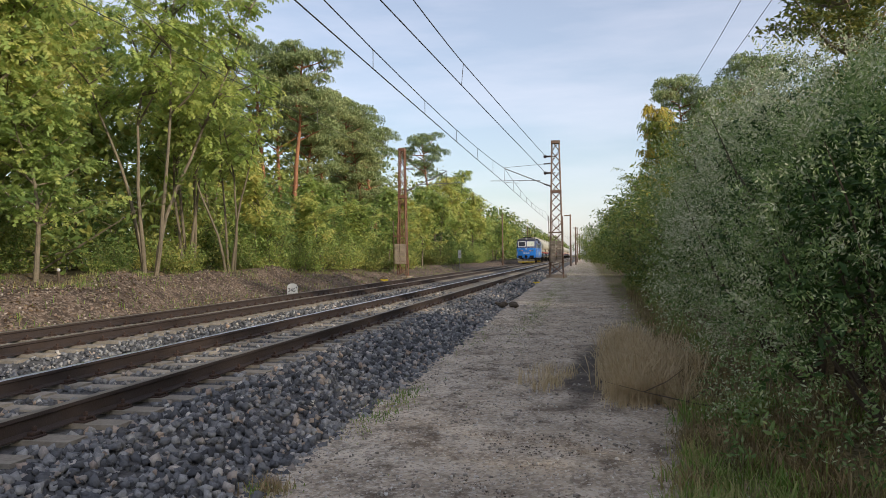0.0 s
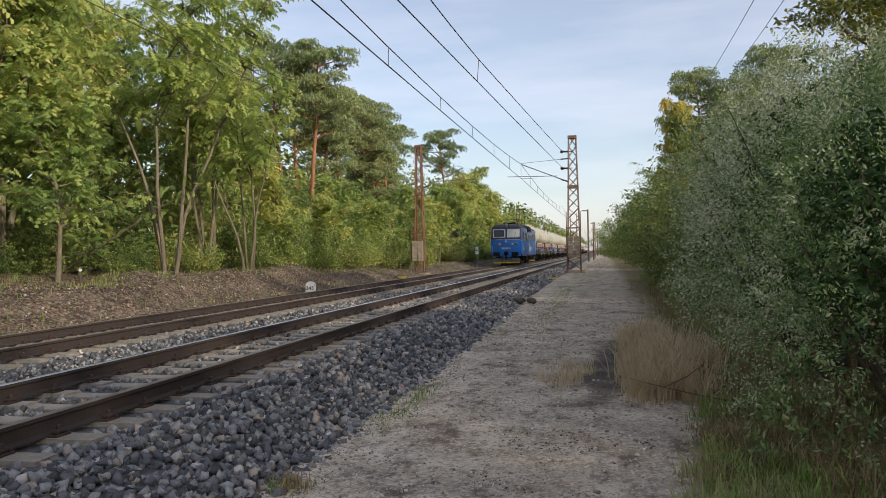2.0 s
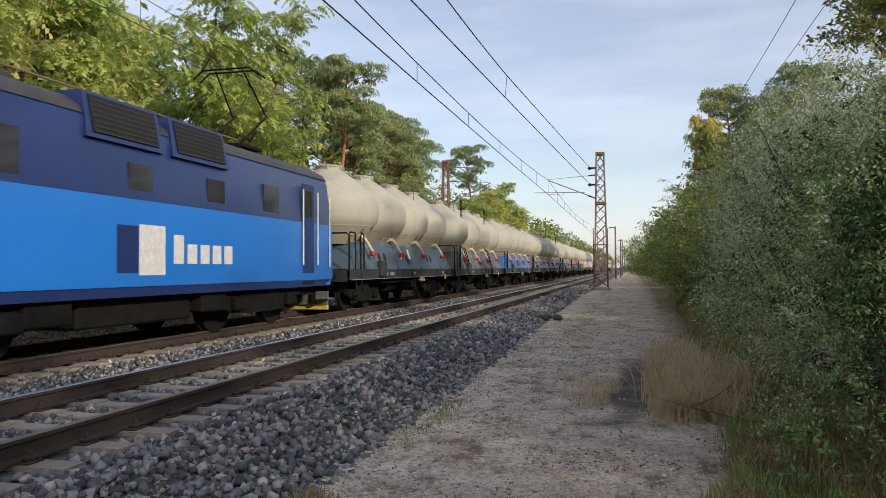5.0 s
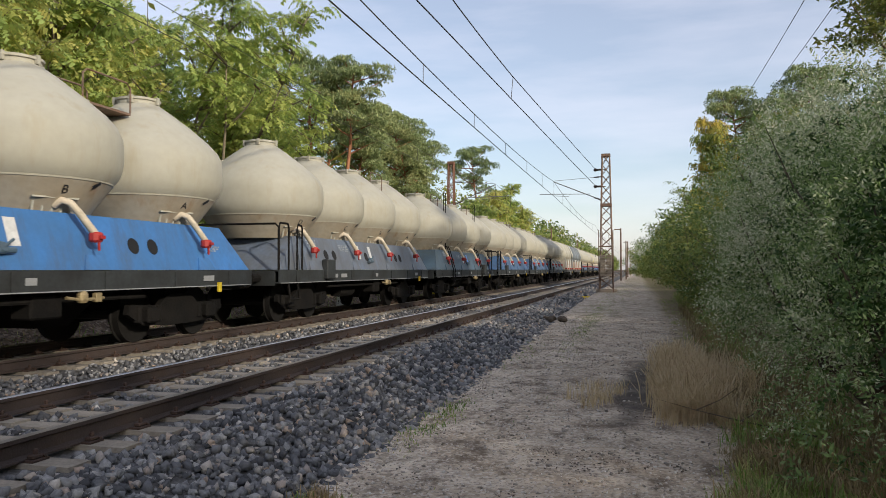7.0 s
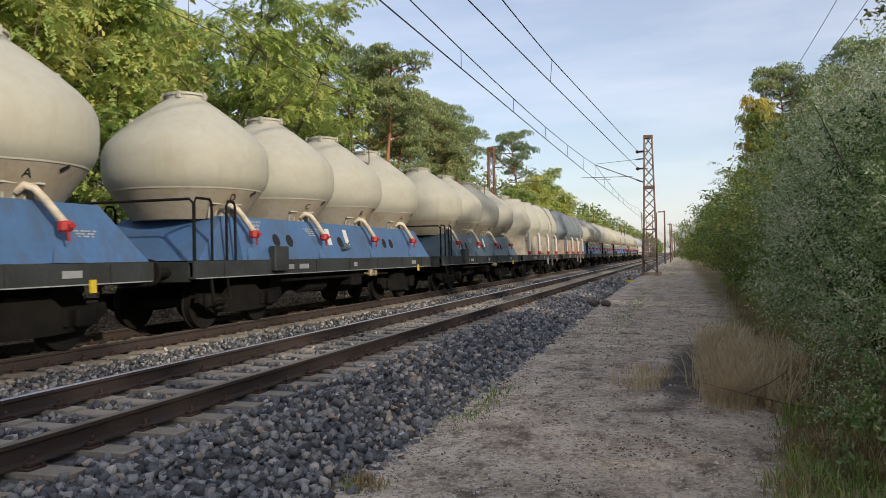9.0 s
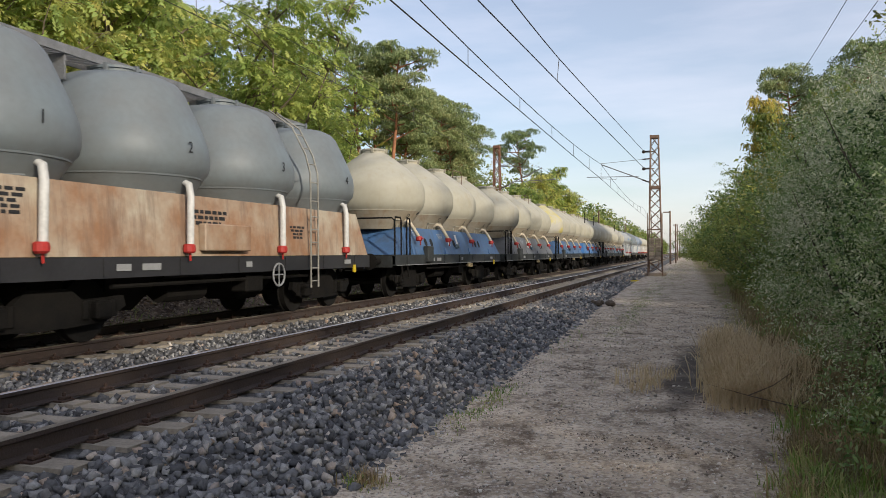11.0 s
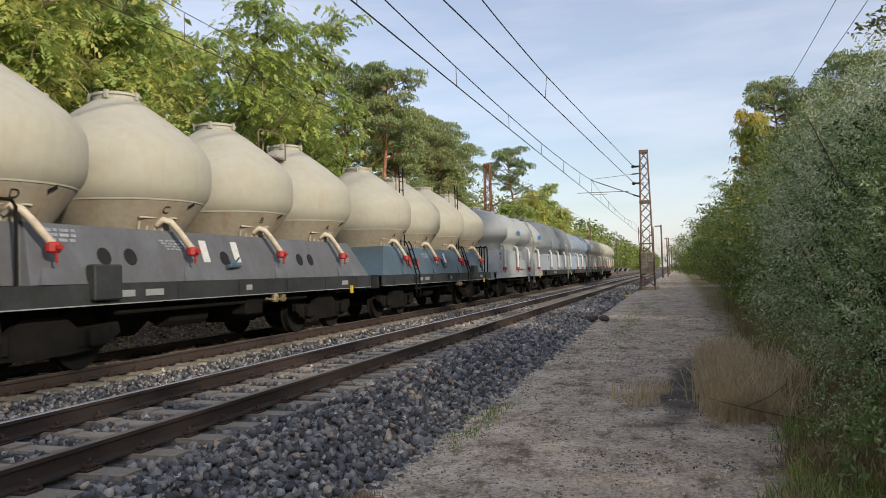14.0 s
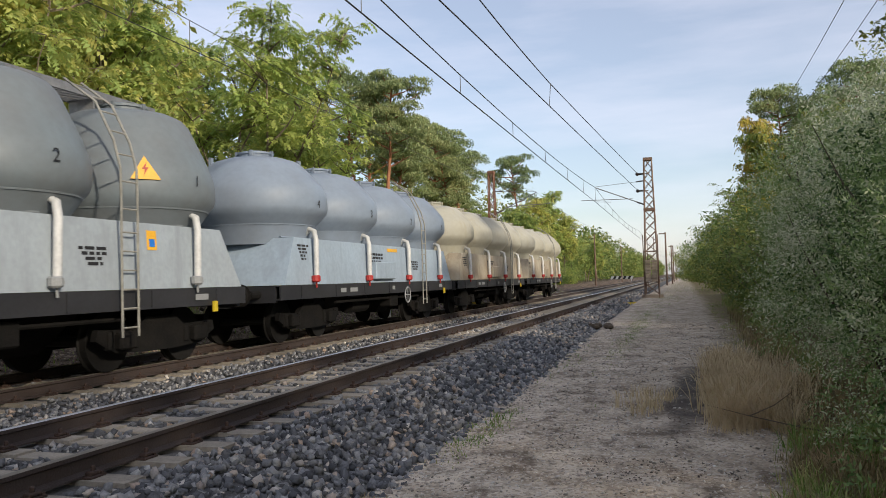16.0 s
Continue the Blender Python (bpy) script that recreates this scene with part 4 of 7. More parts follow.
# tree kinds, heights in metres at scale 1
oak_a = make_robinia("robinia", 11.0, 4, 0.40, 2.2, 4300, 0.36, M["leaf"], 3, "tall yellow-green robinia with forked pale stems", 0.07)
hero = make_robinia("robinia", 11.0, 4, 0.44, 2.0, 3600, 0.33, M["leaf_sunlit_tint"], 6, "tall yellow-green robinia with a clump of pale leaning stems", 0.13)
oak_b = make_robinia("robinia", 12.0, 2, 0.26, 2.9, 4600, 0.38, M["leaf"], 11, "tall yellow-green robinia with two leaning stems", 0.13)
oak_c = make_robinia("maple", 9.0, 1, 0.16, 2.5, 3500, 0.36, M["leaf"], 21, "slender green and yellow maple at the wood's edge", 0.08, 0.3)
oak_d = make_broadleaf("oak", 11.0, 1, 0.14, 3.2, 9500, 0.18, M["leaf_dark"], 31, "dense dark green oak beside the lane, some added unseen for shade")
oak_h = make_broadleaf("oak", 12.5, 1, 0.50, 3.8, 10500, 0.19, M["leaf_oak"], 37, "tall oak with browning leaves hanging over the hedge")
birch = make_robinia("birch", 14.0, 2, 0.24, 2.3, 7000, 0.34, M["leaf_autumn"], 41, "weeping birch turning yellow and orange beside the lane", 0.06, 1.1)
pine = make_pine("pine", 16.0, 5, "tall pine with an orange trunk and dark needle clumps", 26, 0.62)
pine_b = make_pine("pine", 16.0, 9, "tall pine with an orange trunk and broad dark crown", 40, 0.36, 0.62)
pine_c = make_pine("pine", 16.0, 14, "slender pine with a thin flat-topped crown", 20, 0.70, 0.55)

# the wood beyond the tracks
plant(hero, [(-14.4, 23.4, 1.0, 0), (-15.0, 30.5, 0.8, 150)])
plant(oak_a, [(-15.5, 14.5, 0.98, 70), (-17.5, 31.5, 1.05, 140), (-19.5, 20.0, 1.15, 200), (-22, 28, 1.2, 260), (-14.5, 75, 0.68, 130),
              (-18, 97, 1.05, 40), (-22, 42, 1.1, 90), (-16.5, 8, 1.0, 300)])
plant(oak_b, [(-17.0, 19.0, 0.95, 30), (-20.5, 36.0, 1.0, 250), (-21.0, 12.0, 1.1, 120), (-17.5, 104, 1.15, 80), (-15.8, 108, 0.9, 210),
              (-25, 50, 1.05, 300), (-18, 120, 0.9, 20), (-25, 34, 1.2, 20), (-18.5, 88, 0.85, 140)])
plant(oak_c, [(-14.6, 18.2, 0.72, 0), (-14.6, 34.0, 0.68, 60), (-14.6, 41.0, 0.55, 100), (-15.0, 48.5, 0.55, 160), (-14.2, 54.0, 0.55, 220), (-15.2, 59.0, 0.72, 280), (-14.4, 66.5, 0.68, 330),
              (-15.2, 80, 0.9, 20), (-14.6, 90, 0.85, 70), (-15.6, 114, 0.9, 130), (-15, 127, 0.85, 250), (-16.5, 137, 0.95, 10), (-15.8, 150, 0.95, 110), (-17, 44, 0.72, 200), (-17.5, 53, 0.7, 20), (-17, 62, 0.85, 310)])
plant(pine, [(-19.8, 48.6, 1.0, 0), (-23.0, 56.0, 1.0, 80), (-21.0, 61.5, 0.98, 150)])
plant(pine_b, [(-20.0, 72.3, 1.0, 0), (-21.5, 66.5, 0.95, 110), (-23.0, 58.5, 0.92, 190), (-23.5, 78.0, 1.0, 300), (-19.2, 66.0, 0.78, 40)])
plant(pine_c, [(-18.0, 89.0, 1.0, 0), (-22.5, 51.5, 1.02, 120)])

# the trees behind the hedge on the lane's other side
# last six stand out of view, added to keep sun off lane and track
plant(oak_d, [(8.2, 38.0, 0.85, 0), (8.8, 45.0, 0.9, 70), (9.2, 73.0, 1.25, 30), (7.2, 76.0, 0.95, 200), (7.2, 86.0, 1.0, 290), (6.4, 104.0, 1.1, 20), (5.2, 128, 1.15, 100), (5.2, 160, 1.2, 60),
              (5.4, 200, 1.2, 160), (10, 9, 0.85, 20), (10.5, 3.5, 0.95, 40), (8.8, -5.5, 0.95, 150), (9, -1, 0.85, 60), (10.5, -5, 0.95, 310), (10, -10, 0.95, 80)])
plant(oak_h, [(7.0, 23.0, 1.0, 40), (9.5, 16.0, 0.85, 160), (9.5, 30.0, 0.85, 280)])
plant(birch, [(7.0, 63.0, 1.0, 0), (9.0, 58.5, 0.95, 120)])
plant(copy_thing(pine_b, Matrix()), [(9.2, 67.0, 1.02, 30), (11.2, 64.0, 1.08, 170)])

# undergrowth along the bank
shrub = make_shrub("shrub", 2.6, 2.6, 2600, 0.19, M["leaf_shrub"], 51, "green and yellow shrub at the wood's edge")
shrub_b = make_shrub("shrub", 3.4, 2.4, 2800, 0.21, M["leaf"], 61, "tall yellow-green shrub at the wood's edge")
random.seed(77)
spots = []
for i in range(40):
    y = 11 + 100 * (i / 40) ** 1.15 + random.uniform(-0.8, 0.8)
    spots.append((-14.6 - random.uniform(0.0, 2.6) + 0.7 * sstep((y - 30) / 15), y, random.uniform(0.35, 0.75) + 0.15 * sstep((y - 28) / 8), random.uniform(0, 360)))
for i in range(28):
    spots.append((-16.8 - random.uniform(0.0, 5.5), 9 + 85 * (i / 28) ** 1.1 + random.uniform(-1, 1), random.uniform(1.2, 1.9), random.uniform(0, 360)))
plant(shrub, spots[::2])
plant(shrub_b, [q for q in spots[1::2] if q[1] > 26])
# nearest shrubs take darker leaves, the wood's shade put into their colour
shade_tinted_shrub = make_shrub("shrub", 3.4, 2.6, 2600, 0.20, M["leaf_dark"], 65, "wood-edge shrub, its leaves coloured dark green to stand for shade")
plant(shade_tinted_shrub, [q for q in spots[1::2] if q[1] <= 26])

# the silvery hedge beside the lane
hedge = make_oleaster("silverberry", 4.2, 3.8, 5200, M["leaf_silver"], 71, "large silver-green oleaster bush hanging over the lane")
plant(hedge, [(3.1, 13.0, 1.02, 0), (2.95, 9.9, 0.93, 130), (2.85, 6.9, 0.80, 230), (3.9, 17.0, 0.92, 300), (5.8, 11.5, 1.15, 100), (5.4, 7.5, 1.05, 20)])
sapling = make_oleaster("silverberry_shoot", 0.5, 0.7, 34, M["leaf_silver"], 73, "young silver-green oleaster shoots in the verge grass")
plant(sapling, [(1.5, 6.1, 1.0, 0), (2.05, 5.75, 1.1, 80)])
hedge_b = make_shrub("privet", 4.0, 3.8, 9000, 0.15, M["leaf_dark"], 81, "dark green hedge bush beside the lane, some added unseen for shade", 0.45, 0.7, "hedge bushes")
# the three at y below 2 are unseen, added to block the low sun
plant(hedge_b, [(3.9, 25.5, 1.0, 0), (3.8, 31.5, 1.1, 100), (3.9, 37.0, 1.1, 200), (4.1, 43.5, 1.15, 300), (4.2, 50, 1.2, 40), (4.2, 58, 1.2, 120), (4.2, 68, 1.25, 220), (4.0, 80, 1.3, 320),
                (3.6, 95, 1.4, 60), (3.4, 112, 1.5, 160), (3.0, 135, 1.6, 260), (2.2, 160, 1.7, 20), (5.4, -2, 1.2, 90), (7.0, 1.4, 1.5, 30), (7.6, -1.6, 1.6, 210), (6.6, 23, 1.3, 190), (6.6, 29, 1.5, 200), (6.6, 36, 1.5, 70), (6.8, 44, 1.6, 10)])
autumn = make_shrub("autumn_shrub", 3.6, 3.0, 8000, 0.12, M["leaf_autumn"], 91, "bush with yellow autumn leaves beside the lane", 0.5, 0.9)
plant(autumn, [(4.1, 29.0, 0.95, 0), (4.0, 34.5, 0.9, 120), (4.6, 24.5, 0.95, 240), (6.6, 26.0, 1.4, 60)])
green = make_shrub("elder", 3.6, 3.4, 9000, 0.12, M["leaf_shrub"], 95, "fresh green bush in the hedge beside the lane", 0.45, 0.8, "hedge bushes")
plant(green, [(3.7, 20.3, 1.0, 0), (3.6, 26.5, 0.95, 110), (5.6, 19.0, 1.4, 220), (5.8, 32.0, 1.6, 300), (6.2, 15.0, 1.3, 40)])


def blades(name, spots, height, width, material, label, category="grass", lean=0.35):
    """Grass: one bent blade of three triangles for each spot (x, y)."""
    n = len(spots)
    az, h = rng.uniform(0, 2 * np.pi, n), height * rng.uniform(0.4, 1.35, n)
    h *= np.array([max(0.35, 0.95 + 0.9 * noise.noise(Vector((x * 2.6, y * 1.9, 3)))) for x, y in spots])
    base = np.array([(x, y, ground_z(x, y) - 0.01) for x, y in spots])
    d = np.stack([np.cos(az), np.sin(az), np.zeros(n)], -1)
    s = np.stack([-np.sin(az), np.cos(az), np.zeros(n)], -1) * width * 0.5
    ln = rng.uniform(0.1, 1.0, n)[:, None] * lean * h[:, None]
    up = np.array([0, 0, 1.0])
    v = np.empty((n, 5, 3))
    v[:, 0], v[:, 1] = base - s, base + s
    mid = base + up * h[:, None] * 0.6 + d * ln * 0.35
    v[:, 2], v[:, 3] = mid + s * 0.7, mid - s * 0.7
    v[:, 4] = base + up * h[:, None] * 0.98 + d * ln * 1.2
    i = np.arange(n)[:, None] * 5
    f = np.concatenate([np.hstack([i, i + 1, i + 2]), np.hstack([i, i + 2, i + 3]), np.hstack([i + 3, i + 2, i + 4])], 0)
    return tagged(new(name, raw_mesh(name, v.reshape(-1, 3), f, material)), label, category, kind="stuff")


def cloud(n, x, y, sx, sy):
    return np.stack([rng.normal(x, sx, n), rng.normal(y, sy, n)], -1)


def build_grass():
    def ragged(n, x0, wide, y0, y1, thin):
        y = y0 + (y1 - y0) * rng.uniform(0, 1, n) ** 1.6
        x = x0 + np.array([0.35 * noise.noise(Vector((0, b * 0.9, 4))) + 0.2 * noise.noise(Vector((0, b * 3.1, 8))) for b in y]) + np.abs(rng.normal(0, wide, n))
        keep = np.array([noise.noise(Vector((a * 1.3, b * 1.1, 2))) + noise.noise(Vector((a * 4, b * 4, 7))) * 0.6 for a, b in zip(x, y)]) > thin
        return np.stack([x, y], -1)[keep]
    def tufts(name, spots, material, label):
        """Arching blades spreading from tuft centres (x, y, height, blades)."""
        v, f, k = [], [], 0
        for x, y, h, n in spots:
            n = int(n)
            az, hh = rng.uniform(0, 2 * np.pi, n), h * rng.uniform(0.45, 1.25, n)
            bx_, by_ = x + rng.normal(0, 0.05 + 0.16 * h, n), y + rng.normal(0, 0.05 + 0.16 * h, n)
            z = ground_z(x, y) - 0.02
            d = np.stack([np.cos(az), np.sin(az), np.zeros(n)], -1)
            sd = np.stack([-np.sin(az), np.cos(az), np.zeros(n)], -1) * (0.0028 + 0.009 * h) * rng.uniform(0.6, 1.3, n)[:, None]
            out = (rng.uniform(0.15, 1.1, n) * hh)[:, None]
            base = np.stack([bx_, by_, np.full(n, z)], -1)
            up = np.array([0, 0, 1.0]) * hh[:, None]
            q = np.empty((n, 7, 3))
            q[:, 0], q[:, 1] = base - sd, base + sd
            for j, (tz, to, tw) in enumerate(((0.55, 0.18, 0.95), (0.92, 0.55, 0.6))):
                q[:, 2 + 2 * j], q[:, 3 + 2 * j] = base + up * tz + d * out * to - sd * tw, base + up * tz + d * out * to + sd * tw
            q[:, 6] = base + up * rng.uniform(0.7, 1.05, n)[:, None] + d * out
            i = np.arange(n)[:, None] * 7 + k
            f.append(np.concatenate([np.hstack([i + a_, i + b_, i + c_]) for a_, b_, c_ in ((0, 1, 3), (0, 3, 2), (2, 3, 5), (2, 5, 4), (4, 5, 6))], 0))
            v.append(q.reshape(-1, 3))
            k += n * 7
        return tagged(new(name, raw_mesh(name, np.concatenate(v), np.concatenate(f), material)), label, "grass", kind="stuff")

    edge = lambda y: 0.52 + 0.22 * noise.noise(Vector((0, y * 0.9, 4))) + 0.15 * (y - 5.2)
    g, st = [], []
    for _ in range(330):
        y = 3.9 + 5.0 * rng.uniform(0, 1) ** 1.2
        x = edge(y) + abs(rng.normal(0, 0.75))
        lush = noise.noise(Vector((x * 1.2, y * 0.9, 12)))
        (g if lush > -0.12 else st).append((x, y, rng.uniform(0.07, 0.22) * (1 + 0.5 * max(lush, 0)), int(rng.integers(14, 46))))
    st += [(rng.uniform(1.0, 3.0), rng.uniform(5.0, 9.8), rng.uniform(0.10, 0.26), int(rng.integers(12, 36))) for _ in range(170)]
    st += [(1.0 + 0.02 * y + abs(rng.normal(0, 0.5)), y, rng.uniform(0.12, 0.30), int(rng.integers(14, 34))) for y in 10 + 22 * rng.uniform(0, 1, 210) ** 1.2]
    g += [(1.35 + 0.012 * y + abs(rng.normal(0, 0.35)), y, rng.uniform(0.12, 0.32), int(rng.integers(14, 34))) for y in 12 + 30 * rng.uniform(0, 1, 170) ** 1.2]
    tufts("verge_grass", g, M["grass"], "tufts of green grass on the lane's verge")
    tufts("dry_grass", st, M["straw_mid"], "brown and straw-coloured grass under the hedge")
    blades("verge_grass", ragged(5000, 1.0, 0.7, 9.5, 40, 0.0), 0.09, 0.010, M["grass"], "short green grass along the lane's far verge", lean=0.8)
    d = [(0.10 + 0.022 * y + abs(rng.normal(0, 0.40)), y, rng.uniform(0.20, 0.44), int(rng.integers(26, 54))) for y in rng.uniform(8.8, 14.5, 220)]
    d += [(rng.normal(-0.52, 0.10), rng.normal(10.4, 0.5), rng.uniform(0.10, 0.22), 26) for _ in range(14)]
    d += [(rng.uniform(0.35, 1.1), rng.uniform(8.6, 9.5), rng.uniform(0.08, 0.2), 30) for _ in range(24)]
    tufts("dry_grass", d, M["dry"], "patch of tall dry tan grass beside the lane")
    # low weeds between ballast and lane
    w = [cloud(260, -2.28, 5.2, 0.09, 0.09), cloud(700, -2.2, 8.3, 0.12, 0.7), cloud(200, -2.2, 15, 0.15, 2.0), cloud(1200, -1.4, 22, 0.16, 4.5), cloud(1100, -1.35, 31, 0.35, 5),
         cloud(1500, -0.9, 48, 0.6, 9), np.stack([rng.uniform(0.5, 2.3, 900), rng.uniform(40, 75, 900)], -1), np.stack([rng.uniform(-1.6, 2.8, 4200), 62 + 70 * rng.uniform(0, 1, 4200) ** 1.2], -1)]
    blades("lane_weeds", np.concatenate(w), 0.045, 0.012, M["grass"], "low green weeds along the edge of the ballast", "weeds", 0.9)
    tufts("lane_weeds", [(-2.28, 5.25, 0.12, 90), (-2.22, 5.2, 0.10, 60)], M["straw_mid"], "small straw-coloured weed tuft by the ballast")
    b = np.stack([-14.0 - np.abs(rng.normal(0, 0.8, 4200)), 8 + 80 * rng.uniform(0, 1, 4200) ** 1.3], -1)
    b = np.repeat(b[:600], 7, 0) + rng.normal(0, 0.1, (4200, 2))
    blades("bank_grass", b, 0.13, 0.010, M["straw"], "dry straw-coloured grass along the top of the bank", lean=1.1)
    b = np.stack([rng.uniform(-14.5, -11.2, 2600), 9 + 70 * rng.uniform(0, 1, 2600) ** 1.2], -1)
    blades("bank_grass", b, 0.16, 0.02, M["grass"], "sparse green weeds on the earth bank", lean=0.9)
    tufts = [cloud(70, rng.uniform(-15.0, -13.2), yy, 0.16, 0.3) for yy in 8 + 50 * rng.uniform(0, 1, 70) ** 1.3]
    blades("bank_grass", np.concatenate(tufts), 0.14, 0.010, M["grass"], "green weed tufts along the top of the bank", lean=0.9)
    n = 7000
    x, y = rng.uniform(-15.5, -11.0, n), 9 + 40 * rng.uniform(0, 1, n) ** 1.2
    c = np.array([(a, b_, ground_z(a, b_) + 0.01) for a, b_ in zip(x, y)])
    tagged(new("leaf_litter", leaves("leaf_litter", c, 0.09, M["litter"], 0.85, 0.6)), "brown fallen leaves lying on the earth bank", "leaf litter", kind="stuff")


build_grass()


def far_woods():
    """Woods along both sides of the line into the distance."""
    pts = []
    for y in range(120, 700, 9):
        for side, x0, h in ((-1, -17, 11.5), (1, 8.0, 12.5)):
            if side > 0 and y < 190:
                continue
            for _ in range(2):
                c = np.array([x0 + side * abs(random.gauss(0, 5)), y + random.uniform(-5, 5), 0.0])
                hh = h * random.uniform(0.7, 1.1)
                q = rng.normal(0, 1, (420, 3))
                q /= np.linalg.norm(q, axis=1, keepdims=True)
                q *= rng.uniform(0.55, 1.0, (420, 1)) ** 0.5
                pts.append(c + q * (3.2, 3.2, hh * 0.5) + (0, 0, hh * 0.52))
    p = np.concatenate(pts)
    p = p[p[:, 2] > 0.1]
    tagged(new("far_woods", leaves("far_woods", p, 0.75, M["leaf_shrub"], 0.4, 0.6)), "distant green woods along both sides of the railway", "woods", kind="stuff")
    # the depth of the wood, leaves coloured dark for the shade between the stems
    pts = []
    for _ in range(900):
        c = np.array([random.uniform(-38, -22.5), random.uniform(2, 120), 0.0])
        q = rng.normal(0, 1, (60, 3)) * (1.6, 1.6, 2.6) + (0, 0, random.uniform(1.5, 9.5))
        pts.append(c + q)
    p = np.concatenate(pts)
    p = p[p[:, 2] > 0.7]
    tagged(new("deep_woods", leaves("deep_woods", p, 0.55, M["leaf_dark"], 0.4, 0.6)), "foliage deep in the wood, coloured dark to stand for shade", "woods", kind="stuff")


far_woods()


# ---- masts, wires, posts ----
def bar(bm, a, b, r, seg=6):
    return tube(bm, [a, b], r, seg)


def build_mast(x, y, z0, top, steel, label, w0, w1):
    """Lattice tension mast: four legs, lattice bracing, stacked counterweights."""
    root = tagged(new("lattice_mast"), label, "catenary mast", "lattice masts", "")
    root.matrix_basis = Matrix.Translation((x, y, z0))
    h = top - z0
    half = lambda z: w0 + (w1 - w0) * z / h
    for sx in (-1, 1):
        for sy in (-1, 1):
            part("leg", bar(bmesh.new(), (sx * w0, sy * w0, -0.3), (sx * w1, sy * w1, h), 0.042, 4), steel, root)
    n = 13
    for i in range(n):
        za, zb = h * i / n, h * (i + 1) / n
        a, b = half(za), half(zb)
        for p, q in (((-a, -a), (b, -b)), ((a, -a), (-b, -b)), ((-a, a), (b, b)), ((a, a), (-b, b)), ((-a, -a), (-b, b)), ((-a, a), (-b, -b)), ((a, -a), (b, b)), ((a, a), (b, -b))):
            if i == 0 and p[0] * q[0] > 0:
                continue
            part("brace", bar(bmesh.new(), (*p, za), (*q, zb), 0.02, 4), steel, root)
    for z in (h - 0.08, h * 0.62):
        part("collar", bx(-half(z) - 0.05, half(z) + 0.05, -half(z) - 0.05, half(z) + 0.05, z - 0.09, z + 0.09), steel, root)
    part("foundation", bx(-0.65, 0.65, -0.65, 0.65, -0.9, -0.02, bevel=0.03), M["weight"], root, "concrete foundation block")
    # counterweights stand before the mast on the side that faces along the line
    st = new("counterweight")
    st.parent = root
    for k in range(8):
        for s in (-0.19, 0.19):
            part("weight_block", bx(s - 0.17, s + 0.17, -0.92, -0.58, 0.80 + k * 0.168, 0.955 + k * 0.168, bevel=0.015), M["weight"], st)
    for s in (-0.19, 0.19):
        part("guide_rod", bar(bmesh.new(), (s, -0.75, 0.3), (s, -0.75, 3.6), 0.02), steel, st)
    for s in (-0.44, 0.44):
        part("guide_post", bar(bmesh.new(), (s, -0.75, -0.4), (s, -0.75, 3.7), 0.03), M["mast"], root)
    part("crossbar", bx(-0.47, 0.47, -0.80, -0.70, 2.62, 2.70), steel, root)
    return root


def insulator(bm, a, b, r=0.06):
    a, b = Vector(a), Vector(b)
    pts, rad = [], []
    for i in range(13):
        pts.append(a.lerp(b, i / 12))
        rad.append(r if i % 2 else r * 0.45)
    return tube(bm, pts, rad, 8)


MAST_Y = 49.7
mast_r = build_mast(-1.88, MAST_Y, 0.02, 8.6, M["mast"], "weathered lattice catenary mast with concrete counterweights", 0.42, 0.23)
mast_l = build_mast(-12.2, MAST_Y + 0.6, -0.05, 8.55, M["mast_rust"], "rusty red-brown lattice catenary mast with counterweights", 0.30, 0.17)


def cantilever(x0, s, x_wire, y, name_label):
    """Swivelling bracket from the mast (towards s) that holds the wires."""
    root = tagged(new("cantilever"), name_label, "cantilever", "cantilevers")
    tie, foot, cw, ms = 6.95, 5.68, 6.02, 6.98
    part("strut", bar(bmesh.new(), (x0 + s * 0.3, y, foot), (x_wire, y, ms - 0.05), 0.035), M["galv"], root)
    part("insulator", insulator(bmesh.new(), (x0 + s * 0.3, y, foot), (x0 + s * 0.75, y, foot + 0.17), 0.07), M["insul"], root)
    part("tie_rod", bar(bmesh.new(), (x0 + s * 0.3, y, tie + 0.22), (x_wire, y, ms + 0.0), 0.014), M["galv"], root)
    part("insulator", insulator(bmesh.new(), (x0 + s * 0.25, y, tie + 0.23), (x0 + s * 0.75, y, tie + 0.19), 0.06), M["insul"], root)
    part("registration_tube", bar(bmesh.new(), (x0 + s * 1.0, y, cw + 0.06), (x_wire + s * 0.9, y, cw + 0.12), 0.024), M["galv"], root)
    part("steady_arm", tube(bmesh.new(), [(x_wire - s * 1.0, y, cw + 0.08), (x_wire - s * 0.95, y, cw - 0.08), (x_wire, y, cw)], 0.014, 6), M["galv"], root)
    part("dropper", bar(bmesh.new(), (x_wire, y, cw + 0.1), (x_wire, y, ms - 0.05), 0.008), M["wire"], root)


cantilever(-1.88, -1, -5.2, MAST_Y, "steel cantilever bracket holding the overhead wire")
cantilever(-12.2, 1, -9.15, MAST_Y + 0.6, "thin steel cantilever bracket on the rusty mast")


def span(pts, sag, r, n=10):
    """A wire that hangs between supports."""
    out = []
    for a, b in zip(pts, pts[1:]):
        for i in range(n):
            t = i / n
            out.append((a[0] + (b[0] - a[0]) * t, a[1] + (b[1] - a[1]) * t, a[2] + (b[2] - a[2]) * t - 4 * sag * t * (1 - t)))
    out.append(pts[-1])
    return tube(bmesh.new(), out, r, 5)


